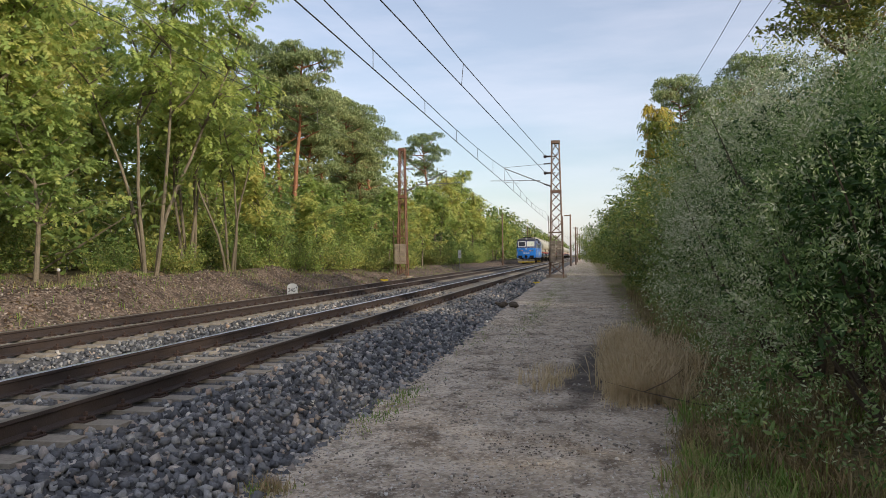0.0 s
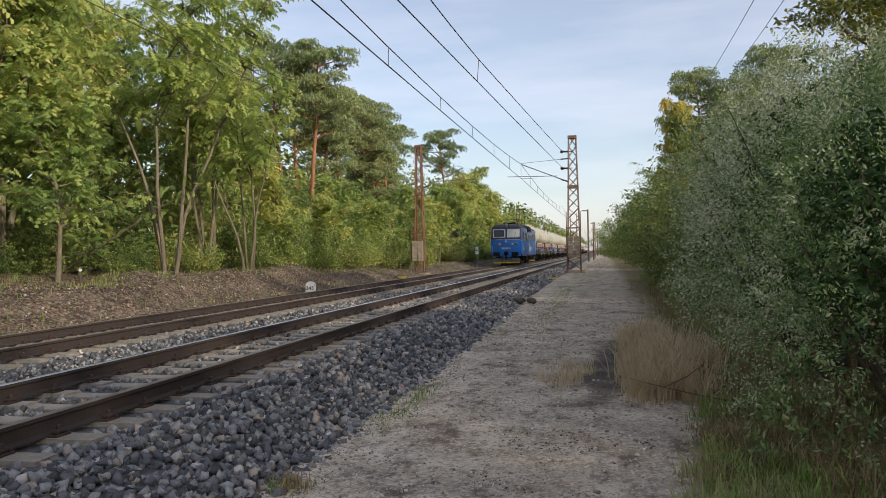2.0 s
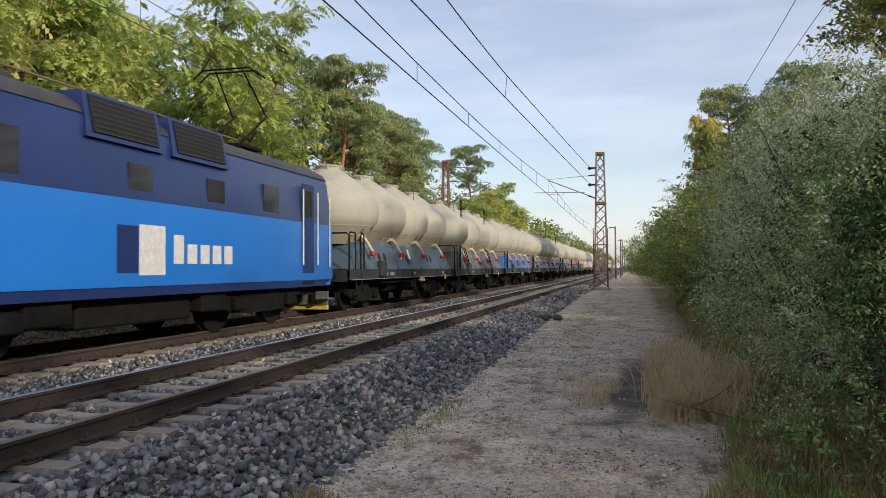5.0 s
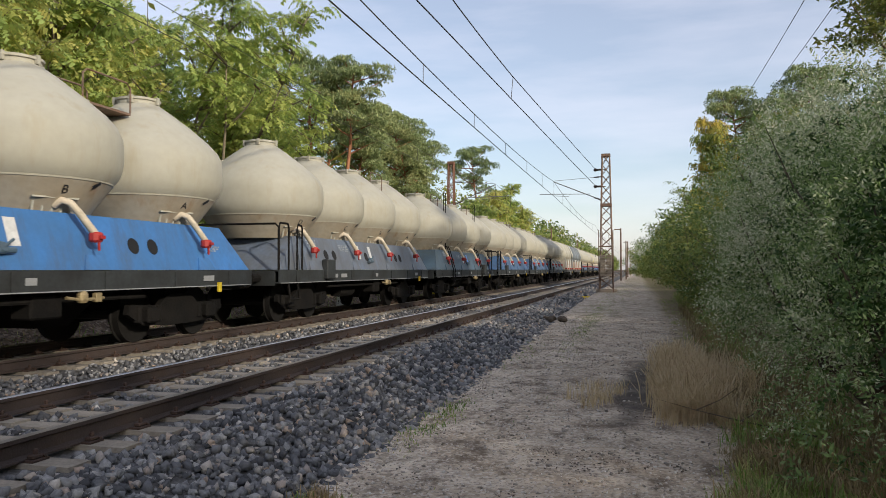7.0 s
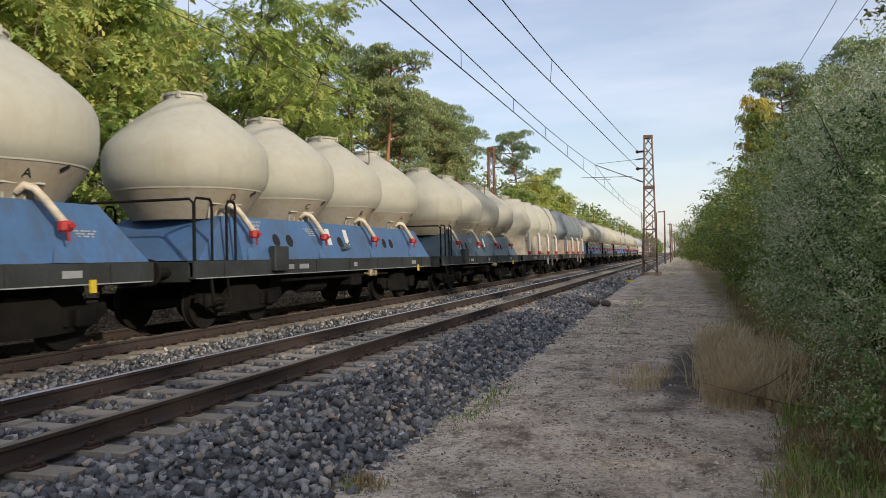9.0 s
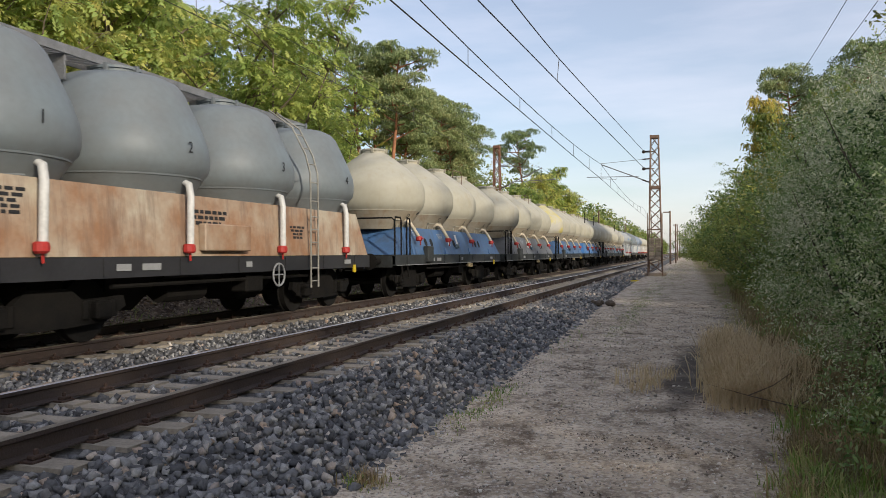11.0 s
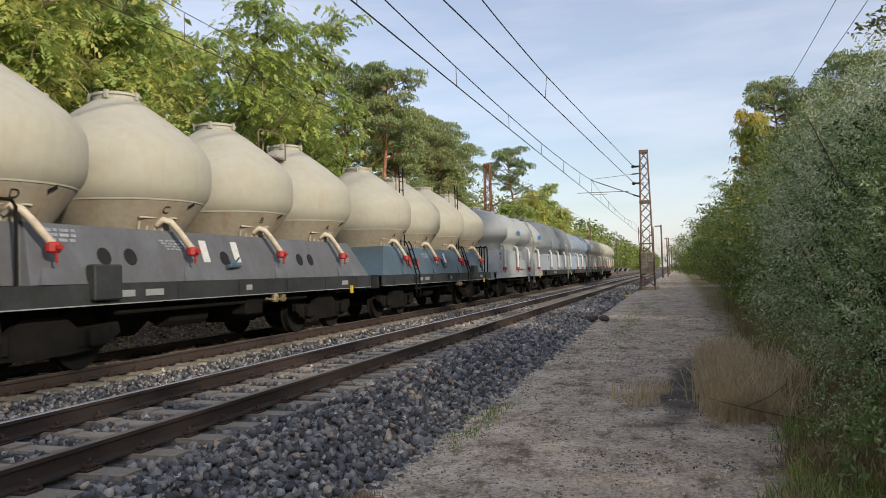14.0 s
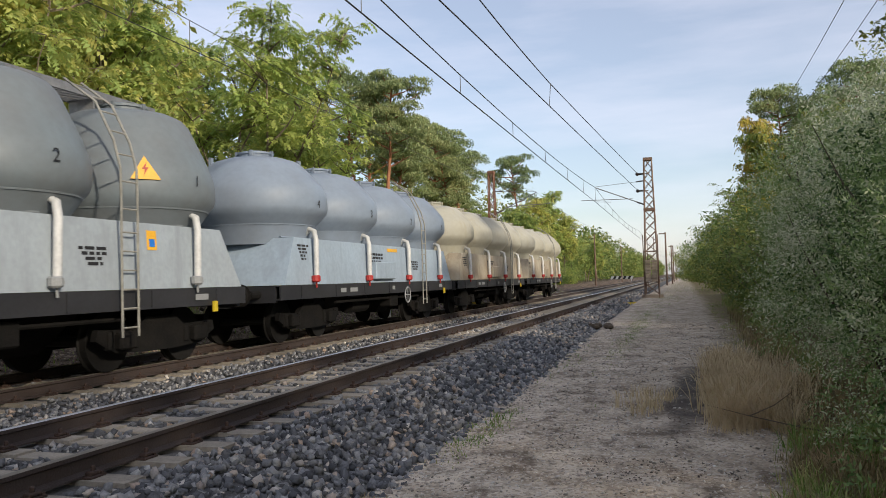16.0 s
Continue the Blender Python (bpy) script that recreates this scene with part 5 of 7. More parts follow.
def catenary(x, y_first, label, r=0.016):
    root = tagged(new("overhead_line"), label, "overhead wire", "overhead lines")
    ys = [y_first + 50 * k for k in range(-2, 9)]
    part("contact_wire", span([(x, y, 6.0) for y in ys], 0.05, r), M["wire"], root)
    part("messenger_wire", span([(x, y, 6.95) for y in ys], 0.55, r * 0.9, 16), M["wire"], root)
    for k, y in enumerate(ys[:-1]):
        for i in range(1, 8):
            t = i / 8
            if not -20 < y + 50 * t < 150:
                continue
            part("dropper", bar(bmesh.new(), (x, y + 50 * t, 6.0 - 0.2 * t * (1 - t)), (x, y + 50 * t, 6.95 - 2.2 * t * (1 - t)), 0.009, 4), M["wire"], root)


catenary(-5.2, MAST_Y, "contact wire and messenger wire over the near track")
catenary(-9.15, MAST_Y + 0.6, "contact wire and messenger wire over the train's track", 0.009)

tension = tagged(new("tension_wires"), "two tensioned wires anchored to the mast by insulators", "overhead wire")
RUNS = ([(-2.5, MAST_Y, 7.62), (-3.63, 23.0, 7.12), (-3.77, 16.7, 7.02), (-4.65, -20, 7.3)], [(-2.5, MAST_Y, 6.55), (-4.05, 15.0, 6.45), (-5.6, -20, 6.35)])
for run in RUNS:
    z = run[0][2]
    part("wire", span(run, 0.02, 0.016), M["wire"], tension)
    part("insulator", insulator(bmesh.new(), (-2.15, MAST_Y, z), (-2.5, MAST_Y, z), 0.09), M["insul"], tension)
    part("ball", lathe(bmesh.new(), [(0.02, -0.11), (0.1, -0.06), (0.12, 0), (0.1, 0.06), (0.02, 0.11)], 10, at=(-2.55, MAST_Y, z)), M["insul"], tension)
    part("anchor_strap", bar(bmesh.new(), (-1.9, MAST_Y, z), (-2.2, MAST_Y, z), 0.03), M["mast"], tension)
part("dropper", bar(bmesh.new(), (-3.63, 23.0, 7.12), (-3.69, 23.0, 6.47), 0.01), M["wire"], tension)


def pole(name, x, y, top, r, material, label, arm=0.0):
    root = tagged(new(name), label, "pole")
    z = ground_z(x, y)
    part("shaft", tube(bmesh.new(), [(x, y, z - 0.4), (x, y, top)], [r, r * 0.75], 10), material, root)
    if arm:
        part("crossarm", bx(x - abs(arm) * (arm < 0 or arm > 1), x + abs(arm) * (arm > 0), y - 0.06, y + 0.06, top - 0.22, top - 0.08), material, root)
        for s in (-0.8, 0.8):
            if abs(arm) > 1:
                part("insulator", lathe(bmesh.new(), [(0.02, top - 0.08), (0.06, top), (0.05, top + 0.1), (0.02, top + 0.14)], 8, at=(x + s * abs(arm), y, 0)), M["insul"], root)


pole("line_pole", -1.98, 100.0, 6.5, 0.13, M["mast"], "slim steel catenary pole further down the line", -0.8)
pole("line_pole", -1.5, 112.0, 5.3, 0.11, M["mast"], "slim steel pole beside the distant track")
pole("line_pole", -1.7, 150.0, 6.6, 0.13, M["mast"], "slim steel catenary pole far down the line", -0.8)
pole("line_pole", -1.7, 200.0, 6.6, 0.13, M["mast"], "slim steel catenary pole far down the line", -0.8)
pole("line_pole", -12.2, 113.0, 7.4, 0.13, M["mast"], "dark catenary pole before the distant wood")
pole("line_pole", -12.2, 163.0, 7.4, 0.13, M["mast"], "dark catenary pole before the distant wood")
pole("wooden_pole", 6.65, 60.0, 10.6, 0.16, M["wood"], "grey wooden power pole with a crossarm among the trees", 1.3)
power = tagged(new("power_line"), "thin power wires on the wooden poles", "power line")
for dx in (-1.05, 0, 1.05):
    part("wire", span([(6.65 + dx, 60, 10.72), (6.3 + dx, 14, 10.3), (6.0 + dx, -25, 10.3)], 0.5, 0.013), M["wire"], power)


def km_stone():
    root = tagged(new("kilometre_stone"), "white painted kilometre stone with black numerals", "kilometre stone")
    x, y = -11.0, 27.5
    root.matrix_basis = pose(x, y, ground_z(x, y) + 0.12, 0, 0, 22)
    bm = bmesh.new()
    prof = [(-0.20, -0.3), (0.20, -0.3), (0.19, 0.30), (0.14, 0.37), (0.06, 0.40), (-0.06, 0.40), (-0.14, 0.37), (-0.19, 0.30)]
    extrude(bm, prof, -0.08, 0.08)
    part("stone", bm, M["stone_white"], root)
    part("numeral", text_mesh("345", 0.2, M["black"]), None, root, at=pose(-0.03, -0.084, 0.15, 90, 0, 0))
    part("numeral", text_mesh("4", 0.1, M["black"]), None, root, at=pose(0.14, -0.084, 0.25, 90, 0, 0))


km_stone()


def small_fixtures():
    # yellow track markers
    for x, y in ((-11.3, 42.0), (-2.75, 43.0)):
        z = max(ground_z(x, y), -0.44)
        root = tagged(new("yellow_marker"), "low yellow concrete trackside marker", "track marker", "yellow markers")
        root.matrix_basis = pose(x, y, z, 0, 0, 12)
        bm = bmesh.new()
        hexa(bm, [(-0.25, -0.1, -0.1), (0.25, -0.1, -0.1), (0.25, 0.1, -0.1), (-0.25, 0.1, -0.1)], [(-0.22, -0.08, 0.12), (0.22, -0.08, 0.12), (0.22, 0.08, 0.12), (-0.22, 0.08, 0.12)])
        part("block", bm, M["yellow"], root)
    # white sign board on a post
    x, y = -11.6, 70.2
    root = tagged(new("trackside_sign"), "small white sign board on a thin post", "sign")
    root.matrix_basis = pose(x, y, ground_z(x, y), 0, 0, 10)
    part("post", bar(bmesh.new(), (0, 0, -0.3), (0, 0, 2.0), 0.035), M["galv"], root)
    part("board", bx(-0.15, 0.15, -0.06, -0.03, 1.25, 1.95, bevel=0.005), M["mark"], root)
    part("dark_bar", bx(-0.11, 0.11, -0.068, -0.063, 1.58, 1.63), M["black"], root)
    # low post with a pale cap on the bank
    x, y = -14.2, 18.6
    root = tagged(new("bank_post"), "short dark post with a pale round top on the bank", "post")
    root.matrix_basis = Matrix.Translation((x, y, ground_z(x, y)))
    part("stake", tube(bmesh.new(), [(0, 0, -0.2), (0, 0, 0.42)], 0.035, 8), M["twig"], root)
    part("cap", lathe(bmesh.new(), [(0.035, 0.42), (0.048, 0.44), (0.045, 0.48), (0.02, 0.50)], 10), M["mark"], root)
    # striped barrier boards at the distant level crossing
    for x, y in ((1.3, 172.0), (-13.0, 172.0)):
        root = tagged(new("striped_barrier"), "black and white striped barrier at the distant crossing", "barrier", "striped barriers")
        root.matrix_basis = Matrix.Translation((x, y, 0))
        for s in (-2.1, 2.1):
            part("post", bx(s - 0.08, s + 0.08, -0.08, 0.08, -0.6, 1.1), M["mark"], root)
        for k in range(9):
            part("stripe", hexa(bmesh.new(), [(-2.4 + k * 0.53, -0.05, 0.45), (-2.4 + (k + 1) * 0.53, -0.05, 0.45), (-2.4 + (k + 1) * 0.53, 0.05, 0.45), (-2.4 + k * 0.53, 0.05, 0.45)],
                                [(-2.1 + k * 0.53, -0.05, 1.1), (-2.1 + (k + 1) * 0.53, -0.05, 1.1), (-2.1 + (k + 1) * 0.53, 0.05, 1.1), (-2.1 + k * 0.53, 0.05, 1.1)]), M["black"] if k % 2 else M["mark"], root)
    # a dead branch over the lane's edge
    bm = bmesh.new()
    tube(bm, [(0.2, 9.05, -0.23), (0.6, 8.6, -0.26), (1.0, 8.2, -0.28), (1.6, 7.7, -0.30)], [0.003, 0.005, 0.007, 0.009], 6)
    tube(bm, [(0.6, 8.6, -0.26), (0.85, 8.7, -0.16), (1.05, 8.9, -0.05)], [0.007, 0.005, 0.003], 5)
    tube(bm, [(1.0, 8.2, -0.28), (1.2, 8.3, -0.18), (1.35, 8.5, -0.12)], [0.006, 0.004, 0.002], 5)
    tagged(part("dead_branch", bm, M["twig"]), "thin dead branch lying across the dry grass", "branch")
    # dark clump of old sleepers' earth by the ballast
    x, y = -2.5, 24.0
    bm = bmesh.new()
    for i in range(14):
        a, b = random.uniform(-0.35, 0.35), random.uniform(-0.5, 0.5)
        lathe(bm, [(0.03, -0.05), (0.10, 0.0), (0.08, 0.06), (0.02, 0.09)], 6, at=(x + a, y + b, ground_z(x, y) + 0.06))
    tagged(part("earth_clods", bm, M["twig"]), "heap of dark earth clods at the ballast's foot", "earth", kind="stuff")


small_fixtures()


# ---- the train ----
TRAIN_X, SPEED, FRONT0 = -9.15, 23.03, 118.6   # track centre, metres a second, the locomotive's front at 0 s
CACHE = {}
VEHICLES = []                                  # (thing, place of its front end at 0 s)


def shared(key, build, material, soft=False):
    """One mesh for each pair of shape and paint."""
    k = (key, material.name)
    if k not in CACHE:
        CACHE[k] = done(build(), key, material, soft)
    return CACHE[k]


def silo_profile(kind):
    if kind == "cone":
        return [(0.98, 2.0), (1.33, 2.49), (1.365, 2.55), (1.44, 2.64), (1.49, 2.77), (1.51, 2.92), (1.508, 3.16), (1.488, 3.30), (1.42, 3.45), (1.27, 3.62), (0.95, 3.90), (0.62, 4.16), (0.40, 4.32), (0.34, 4.35)]
    if kind == "round":
        return [(1.12, 2.12), (1.22, 2.46), (1.26, 2.54), (1.44, 2.73), (1.52, 2.83), (1.54, 2.92), (1.535, 3.16), (1.49, 3.34), (1.36, 3.53), (1.04, 3.88), (0.90, 3.99), (0.66, 4.07), (0.2, 4.11)]
    return [(1.05, 2.1), (1.29, 2.44), (1.35, 2.53), (1.44, 2.64), (1.47, 2.76), (1.475, 2.92), (1.45, 3.08), (1.35, 3.36), (1.17, 3.76), (1.06, 4.00), (0.96, 4.12), (0.8, 4.20), (0.2, 4.26)]


def oval(bm):
    bmesh.ops.scale(bm, vec=(1.045, 0.985, 1.0), verts=bm.verts)
    return bm


def silo_low(kind):
    return oval(lathe(bmesh.new(), [p for p in silo_profile(kind) if p[1] <= 2.58], 40))


def silo_top(kind):
    low = [p for p in silo_profile(kind) if p[1] <= 2.58][-1]
    return oval(lathe(bmesh.new(), [low] + [p for p in silo_profile(kind) if p[1] > 2.58], 40))


def seam(kind):
    r, z = [p for p in silo_profile(kind) if p[1] <= 2.58][-1]
    return oval(lathe(bmesh.new(), [(r - 0.02, z - 0.016), (r + 0.004, z - 0.014), (r + 0.012, z + 0.010), (r, z + 0.016)], 40))


def hatch_z(kind):
    return 4.30 if kind == "cone" else 4.24 if kind == "dome" else 4.08


def hatch(kind):
    z = hatch_z(kind)
    return lathe(bmesh.new(), [(0.36, z), (0.38, z + 0.03), (0.38, z + 0.10), (0.41, z + 0.105), (0.41, z + 0.145), (0.30, z + 0.175), (0.05, z + 0.19)], 20)


def hatch_clamp():
    return bx(-0.03, 0.03, -0.03, 0.03, 0.03, 0.17)


def lifting_eye():
    return bx(-0.03, 0.03, -0.05, 0.05, 0.0, 0.24)


def hose(kind):
    if kind == "cone":
        return tube(bmesh.new(), [(1.05, -0.36, 2.16), (1.17, -0.34, 2.24), (1.26, -0.28, 2.20), (1.33, -0.18, 2.06), (1.45, 0.02, 1.76)], 0.055, 10)
    return tube(bmesh.new(), [(1.15, 0.05, 2.32), (1.30, 0.02, 2.46), (1.43, 0.0, 2.40), (1.48, -0.02, 2.2), (1.50, -0.06, 1.42)], 0.06, 10)


def valve(kind):
    bm = bmesh.new()
    z = 1.74 if kind == "cone" else 1.38
    lathe(bm, [(0.07, z - 0.10), (0.10, z - 0.07), (0.10, z + 0.03), (0.075, z + 0.05)], 10, at=(1.45 if kind == "cone" else 1.50, 0.03 if kind == "cone" else -0.09, 0))
    yv = 0.03 if kind == "cone" else -0.07
    box(bm, 1.42, 1.58, yv - 0.05, yv + 0.05, z - 0.05, z)
    tube(bm, [(1.5, yv, z - 0.1), (1.49, yv + 0.02, z - 0.22)], 0.02, 6)
    return bm


def neck_plate(kind):
    """Angle plate and studs above the outlet."""
    bm = bmesh.new()
    box(bm, 1.10, 1.21, -0.34, 0.34, 2.26, 2.285)
    for k in range(5):
        tube(bm, [(1.12, -0.28 + 0.14 * k, 2.27), (1.06, -0.28 + 0.14 * k, 2.02)], 0.022, 6)
    return bm


def bogie_frame():
    bm = bmesh.new()
    for s in (-1, 1):
        prof = [(-1.45, 0.50), (-1.05, 0.30), (-0.35, 0.26), (0.35, 0.26), (1.05, 0.30), (1.45, 0.50), (1.40, 0.66), (0.6, 0.62), (0.35, 0.80), (-0.35, 0.80), (-0.6, 0.62), (-1.40, 0.66)]
        a, b = [bm.verts.new((s * 0.98, y, z)) for y, z in prof], [bm.verts.new((s * 1.08, y, z)) for y, z in prof]
        bm.faces.new(a), bm.faces.new(b[::-1])
        for i in range(len(a)):
            j = (i + 1) % len(a)
            bm.faces.new((a[j], a[i], b[i], b[j]))
        for y in (-0.9, 0.9):
            box(bm, s * 1.0 - 0.12, s * 1.0 + 0.16 * s + 0.04, y - 0.16, y + 0.16, 0.34, 0.60, 0.03)
            for dy in (-0.27, 0.27):
                tube(bm, [(s * 1.06, y + dy, 0.36), (s * 1.06, y + dy, 0.62)], 0.075, 8)
    box(bm, -1.0, 1.0, -0.3, 0.3, 0.45, 0.92)
    return bm


def wheelset():
    bm = bmesh.new()
    tube(bm, [(-1.0, 0, 0), (1.0, 0, 0)], 0.08, 8)
    for s in (-1, 1):
        lathe(bm, [(0.10, s * 0.80), (0.34, s * 0.80), (0.38, s * 0.815), (0.46, s * 0.815), (0.46, s * 0.70), (0.485, s * 0.685), (0.485, s * 0.665), (0.36, s * 0.665), (0.1, s * 0.68)], 28, "x")
    return bm


def buffer(sx):
    bm = bmesh.new()
    tube(bm, [(sx * 0.88, 0, 1.05), (sx * 0.88, -0.34, 1.05)], 0.095, 10)
    tube(bm, [(sx * 0.88, -0.3, 1.05), (sx * 0.88, -0.56, 1.05)], 0.07, 10)
    lathe(bm, [(0.06, -0.56), (0.21, -0.57), (0.225, -0.60), (0.15, -0.615)], 18, "y", (sx * 0.88, 0, 1.05))
    return bm


def bogie(y, parent):
    b = part("bogie", shared("bogie", bogie_frame, M["dark"]), None, parent, at=Matrix.Translation((0, y, 0)))
    for dy in (-0.9, 0.9):
        part("wheelset", shared("wheelset", wheelset, M["wheel"], True), None, b, at=Matrix.Translation((0, dy, 0.46)))


def skirt_cone(L, slope0, slope1):
    """Sloping plated base under the silos, with slanting ends and thin walls closed on top."""
    y0, y1 = -L / 2, L / 2
    a, b = 1.40, 1.14
    return hexa(bmesh.new(), [(-a, y0, 1.235), (a, y0, 1.235), (a, y1, 1.235), (-a, y1, 1.235)], [(-b, y0 + slope0, 2.06), (b, y0 + slope0, 2.06), (b, y1 - slope1, 2.06), (-b, y1 - slope1, 2.06)])


def skirt_box(L):
    y0, y1 = -L / 2, L / 2
    return hexa(bmesh.new(), [(-1.43, y0, 1.235), (1.43, y0, 1.235), (1.43, y1, 1.235), (-1.43, y1, 1.235)], [(-1.36, y0 + 0.55, 2.24), (1.36, y0 + 0.55, 2.24), (1.36, y1 - 0.55, 2.24), (-1.36, y1 - 0.55, 2.24)])


def on_skirt(u, y, z, kind):
    """A pose on the side plate that faces the lane: x right along +y, y up the plate."""
    t = (z - 1.235) / (0.825 if kind == "cone" else 1.005)
    x = 1.40 - 0.26 * t if kind == "cone" else 1.43 - 0.07 * t
    lean = math.degrees(math.atan(0.26 / 0.825)) if kind == "cone" else 4.0
    return Matrix.Translation((x + u, y, z)) @ Matrix.Rotation(math.pi / 2, 4, "Z") @ Matrix.Rotation(radians(90 - lean), 4, "X")


def plate(w, h):
    return lambda: box(bmesh.new(), -w / 2, w / 2, -h / 2, h / 2, -0.004, 0.003)


def writing_block(parent, y, z, w, lines, lh, kind, material, seed):
    """Lines of unreadable lettering, as bars."""
    r = random.Random(seed)
    bm = bmesh.new()
    for k in range(lines):
        x = -w / 2
        while x < w / 2 - 0.05:
            d = r.uniform(0.06, 0.2)
            box(bm, x, min(x + d, w / 2), -k * lh * 1.6, -k * lh * 1.6 + lh, 0.002, 0.005)
            x += d + 0.04
        w *= r.uniform(0.7, 1.0)
    part("lettering", bm, material, parent, "bars of small lettering", at=on_skirt(0.004, y, z, kind))


def hoop(y, w):
    return lambda: tube(bmesh.new(), [(1.33, y, 1.2), (1.33, y, 2.22), (1.33, y + 0.06, 2.3), (1.33, y + w - 0.06, 2.3), (1.33, y + w, 2.22), (1.33, y + w, 1.2)], 0.024, 8)


def cross_rail(y):
    return lambda: tube(bmesh.new(), [(-1.33, y, 1.2), (-1.33, y, 2.2), (-1.25, y, 2.28), (1.25, y, 2.28), (1.33, y, 2.2), (1.33, y, 1.2)], 0.024, 8)


def ladder(kind):
    bm = bmesh.new()
    if kind == "cone":
        path = [(1.50, 0, 0.62), (1.50, 0, 1.25), (1.24, 0, 2.14), (1.16, 0, 2.26)]
    else:
        path = [(1.50, 0, 0.55), (1.50, 0, 2.2), (1.50, 0, 2.6), (1.49, 0, 3.0), (1.38, 0, 3.4), (1.06, 0, 4.0), (0.5, 0, 4.4)]
    for dy in (-0.17, 0.17):
        tube(bm, [(x, y + dy, z) for x, y, z in path], 0.02, 6)
    length = 0.0
    for (xa, _, za), (xb, _, zb) in zip(path, path[1:]):
        n = max(1, int(math.hypot(xb - xa, zb - za) / 0.27))
        for i in range(n):
            t = (i + 0.5) / n
            tube(bm, [(xa + (xb - xa) * t, -0.17, za + (zb - za) * t), (xa + (xb - xa) * t, 0.17, za + (zb - za) * t)], 0.014, 5)
    return bm


def silo_ladder():
    bm = bmesh.new()
    for dy in (-0.16, 0.16):
        tube(bm, [(1.12, dy, 2.1), (1.12, dy, 4.55)], 0.018, 6)
    for k in range(9):
        tube(bm, [(1.12, -0.16, 2.25 + 0.26 * k), (1.12, 0.16, 2.25 + 0.26 * k)], 0.013, 5)
    return bm


def top_platform():
    """Small grating beside a hatch with its hand rail."""
    bm = bmesh.new()
    box(bm, -0.45, 0.45, -0.62, 0.62, 4.02, 4.06)
    for x in (-0.45, 0.45):
        tube(bm, [(x, -0.6, 4.05), (x, -0.6, 4.5), (x, -0.5, 4.58), (x, 0.5, 4.58), (x, 0.6, 4.5), (x, 0.6, 4.05)], 0.016, 6)
    return bm


def walkway(L):
    def build():
        bm = bmesh.new()
        for k in range(int(L / 0.09)):
            y = -L / 2 + k * 0.09
            box(bm, -0.55, -0.05, y, y + 0.03, 4.46, 4.49)
        for x in (-0.58, -0.02):
            box(bm, x - 0.02, x + 0.02, -L / 2, L / 2, 4.40, 4.54)
        for k in range(9):
            y = -L / 2 + 0.2 + k * (L - 0.4) / 8
            box(bm, -0.55, -0.05, y - 0.02, y + 0.02, 4.0, 4.42)
        return bm
    return build


def sill(L):
    def build():
        bm = bmesh.new()
        for s in (-1, 1):
            prof = [(s * 1.42, 0.93), (s * 1.42, 1.23), (s * 1.30, 1.23), (s * 1.30, 1.20), (s * 1.39, 1.20), (s * 1.39, 0.96), (s * 1.30, 0.96), (s * 1.30, 0.93)]
            extrude(bm, prof, -L / 2, L / 2)
        for y in (-L / 2, L / 2 - 0.1):
            box(bm, -1.297, 1.297, y, y + 0.1, 0.88, 1.22)
        box(bm, -1.297, 1.297, -L / 2 + 0.1, L / 2 - 0.1, 1.12, 1.21)
        box(bm, -0.2, 0.2, -L / 2 + 0.1, L / 2 - 0.1, 0.78, 1.12)
        for k in range(7):
            y = -L / 2 + 0.9 + k * (L - 1.8) / 6
            box(bm, 1.422, 1.436, y - 0.03, y + 0.03, 0.95, 1.21)
        return bm
    return build


def under_gear():
    bm = bmesh.new()
    tube(bm, [(0.75, -1.4, 0.66), (0.75, -0.3, 0.66)], 0.20, 12)
    tube(bm, [(-0.6, 0.2, 0.66), (-0.6, 1.5, 0.66)], 0.24, 12)
    tube(bm, [(1.2, -3.0, 0.80), (1.2, 3.0, 0.80)], 0.035, 6)
    box(bm, 0.9, 1.25, 0.5, 1.1, 0.55, 0.9, 0.03)
    for y in (-1.9, 1.9):
        hexa(bm, [(-0.35, y - 0.35, 0.35), (0.35, y - 0.35, 0.35), (0.35, y + 0.35, 0.35), (-0.35, y + 0.35, 0.35)], [(-0.9, y - 0.8, 1.1), (0.9, y - 0.8, 1.1), (0.9, y + 0.8, 1.1), (-0.9, y + 0.8, 1.1)])
    return bm


def cock_lever():
    """Flat handle with a collar."""
    bm = bmesh.new()
    box(bm, -0.045, 0.045, -0.15, 0.10, 0.0, 0.03, 0.008)
    lathe(bm, [(0.05, 0.0), (0.06, 0.04), (0.03, 0.07)], 10, at=(0, 0.08, 0))
    return bm


def brake_valve():
    """Pipe with two valve bodies hanging below the sill."""
    bm = bmesh.new()
    tube(bm, [(1.38, 1.0, 0.84), (1.40, 1.3, 0.80), (1.40, 1.75, 0.82)], 0.025, 8)
    lathe(bm, [(0.06, 0.76), (0.08, 0.80), (0.08, 0.88), (0.05, 0.93)], 10, at=(1.40, 1.3, 0))
    box(bm, 1.36, 1.44, 1.55, 1.68, 0.76, 0.90, 0.01)
    return bm


def bolt_sign():
    """Lightning bolt for the warning triangle."""
    bm = bmesh.new()
    pts = [(0.03, 0.30), (-0.05, 0.17), (-0.005, 0.17), (-0.03, 0.05), (0.055, 0.20), (0.01, 0.20)]
    lo, hi = [bm.verts.new((x, y, 0.006)) for x, y in pts], [bm.verts.new((x, y, 0.010)) for x, y in pts]
    bm.faces.new(lo[::-1]), bm.faces.new(hi)
    for i in range(6):
        bm.faces.new((lo[i], lo[(i + 1) % 6], hi[(i + 1) % 6], hi[i]))
    return bm


def hole_ring():
    return lathe(bmesh.new(), [(0.135, -0.006), (0.135, 0.004), (0.01, 0.005)], 20)


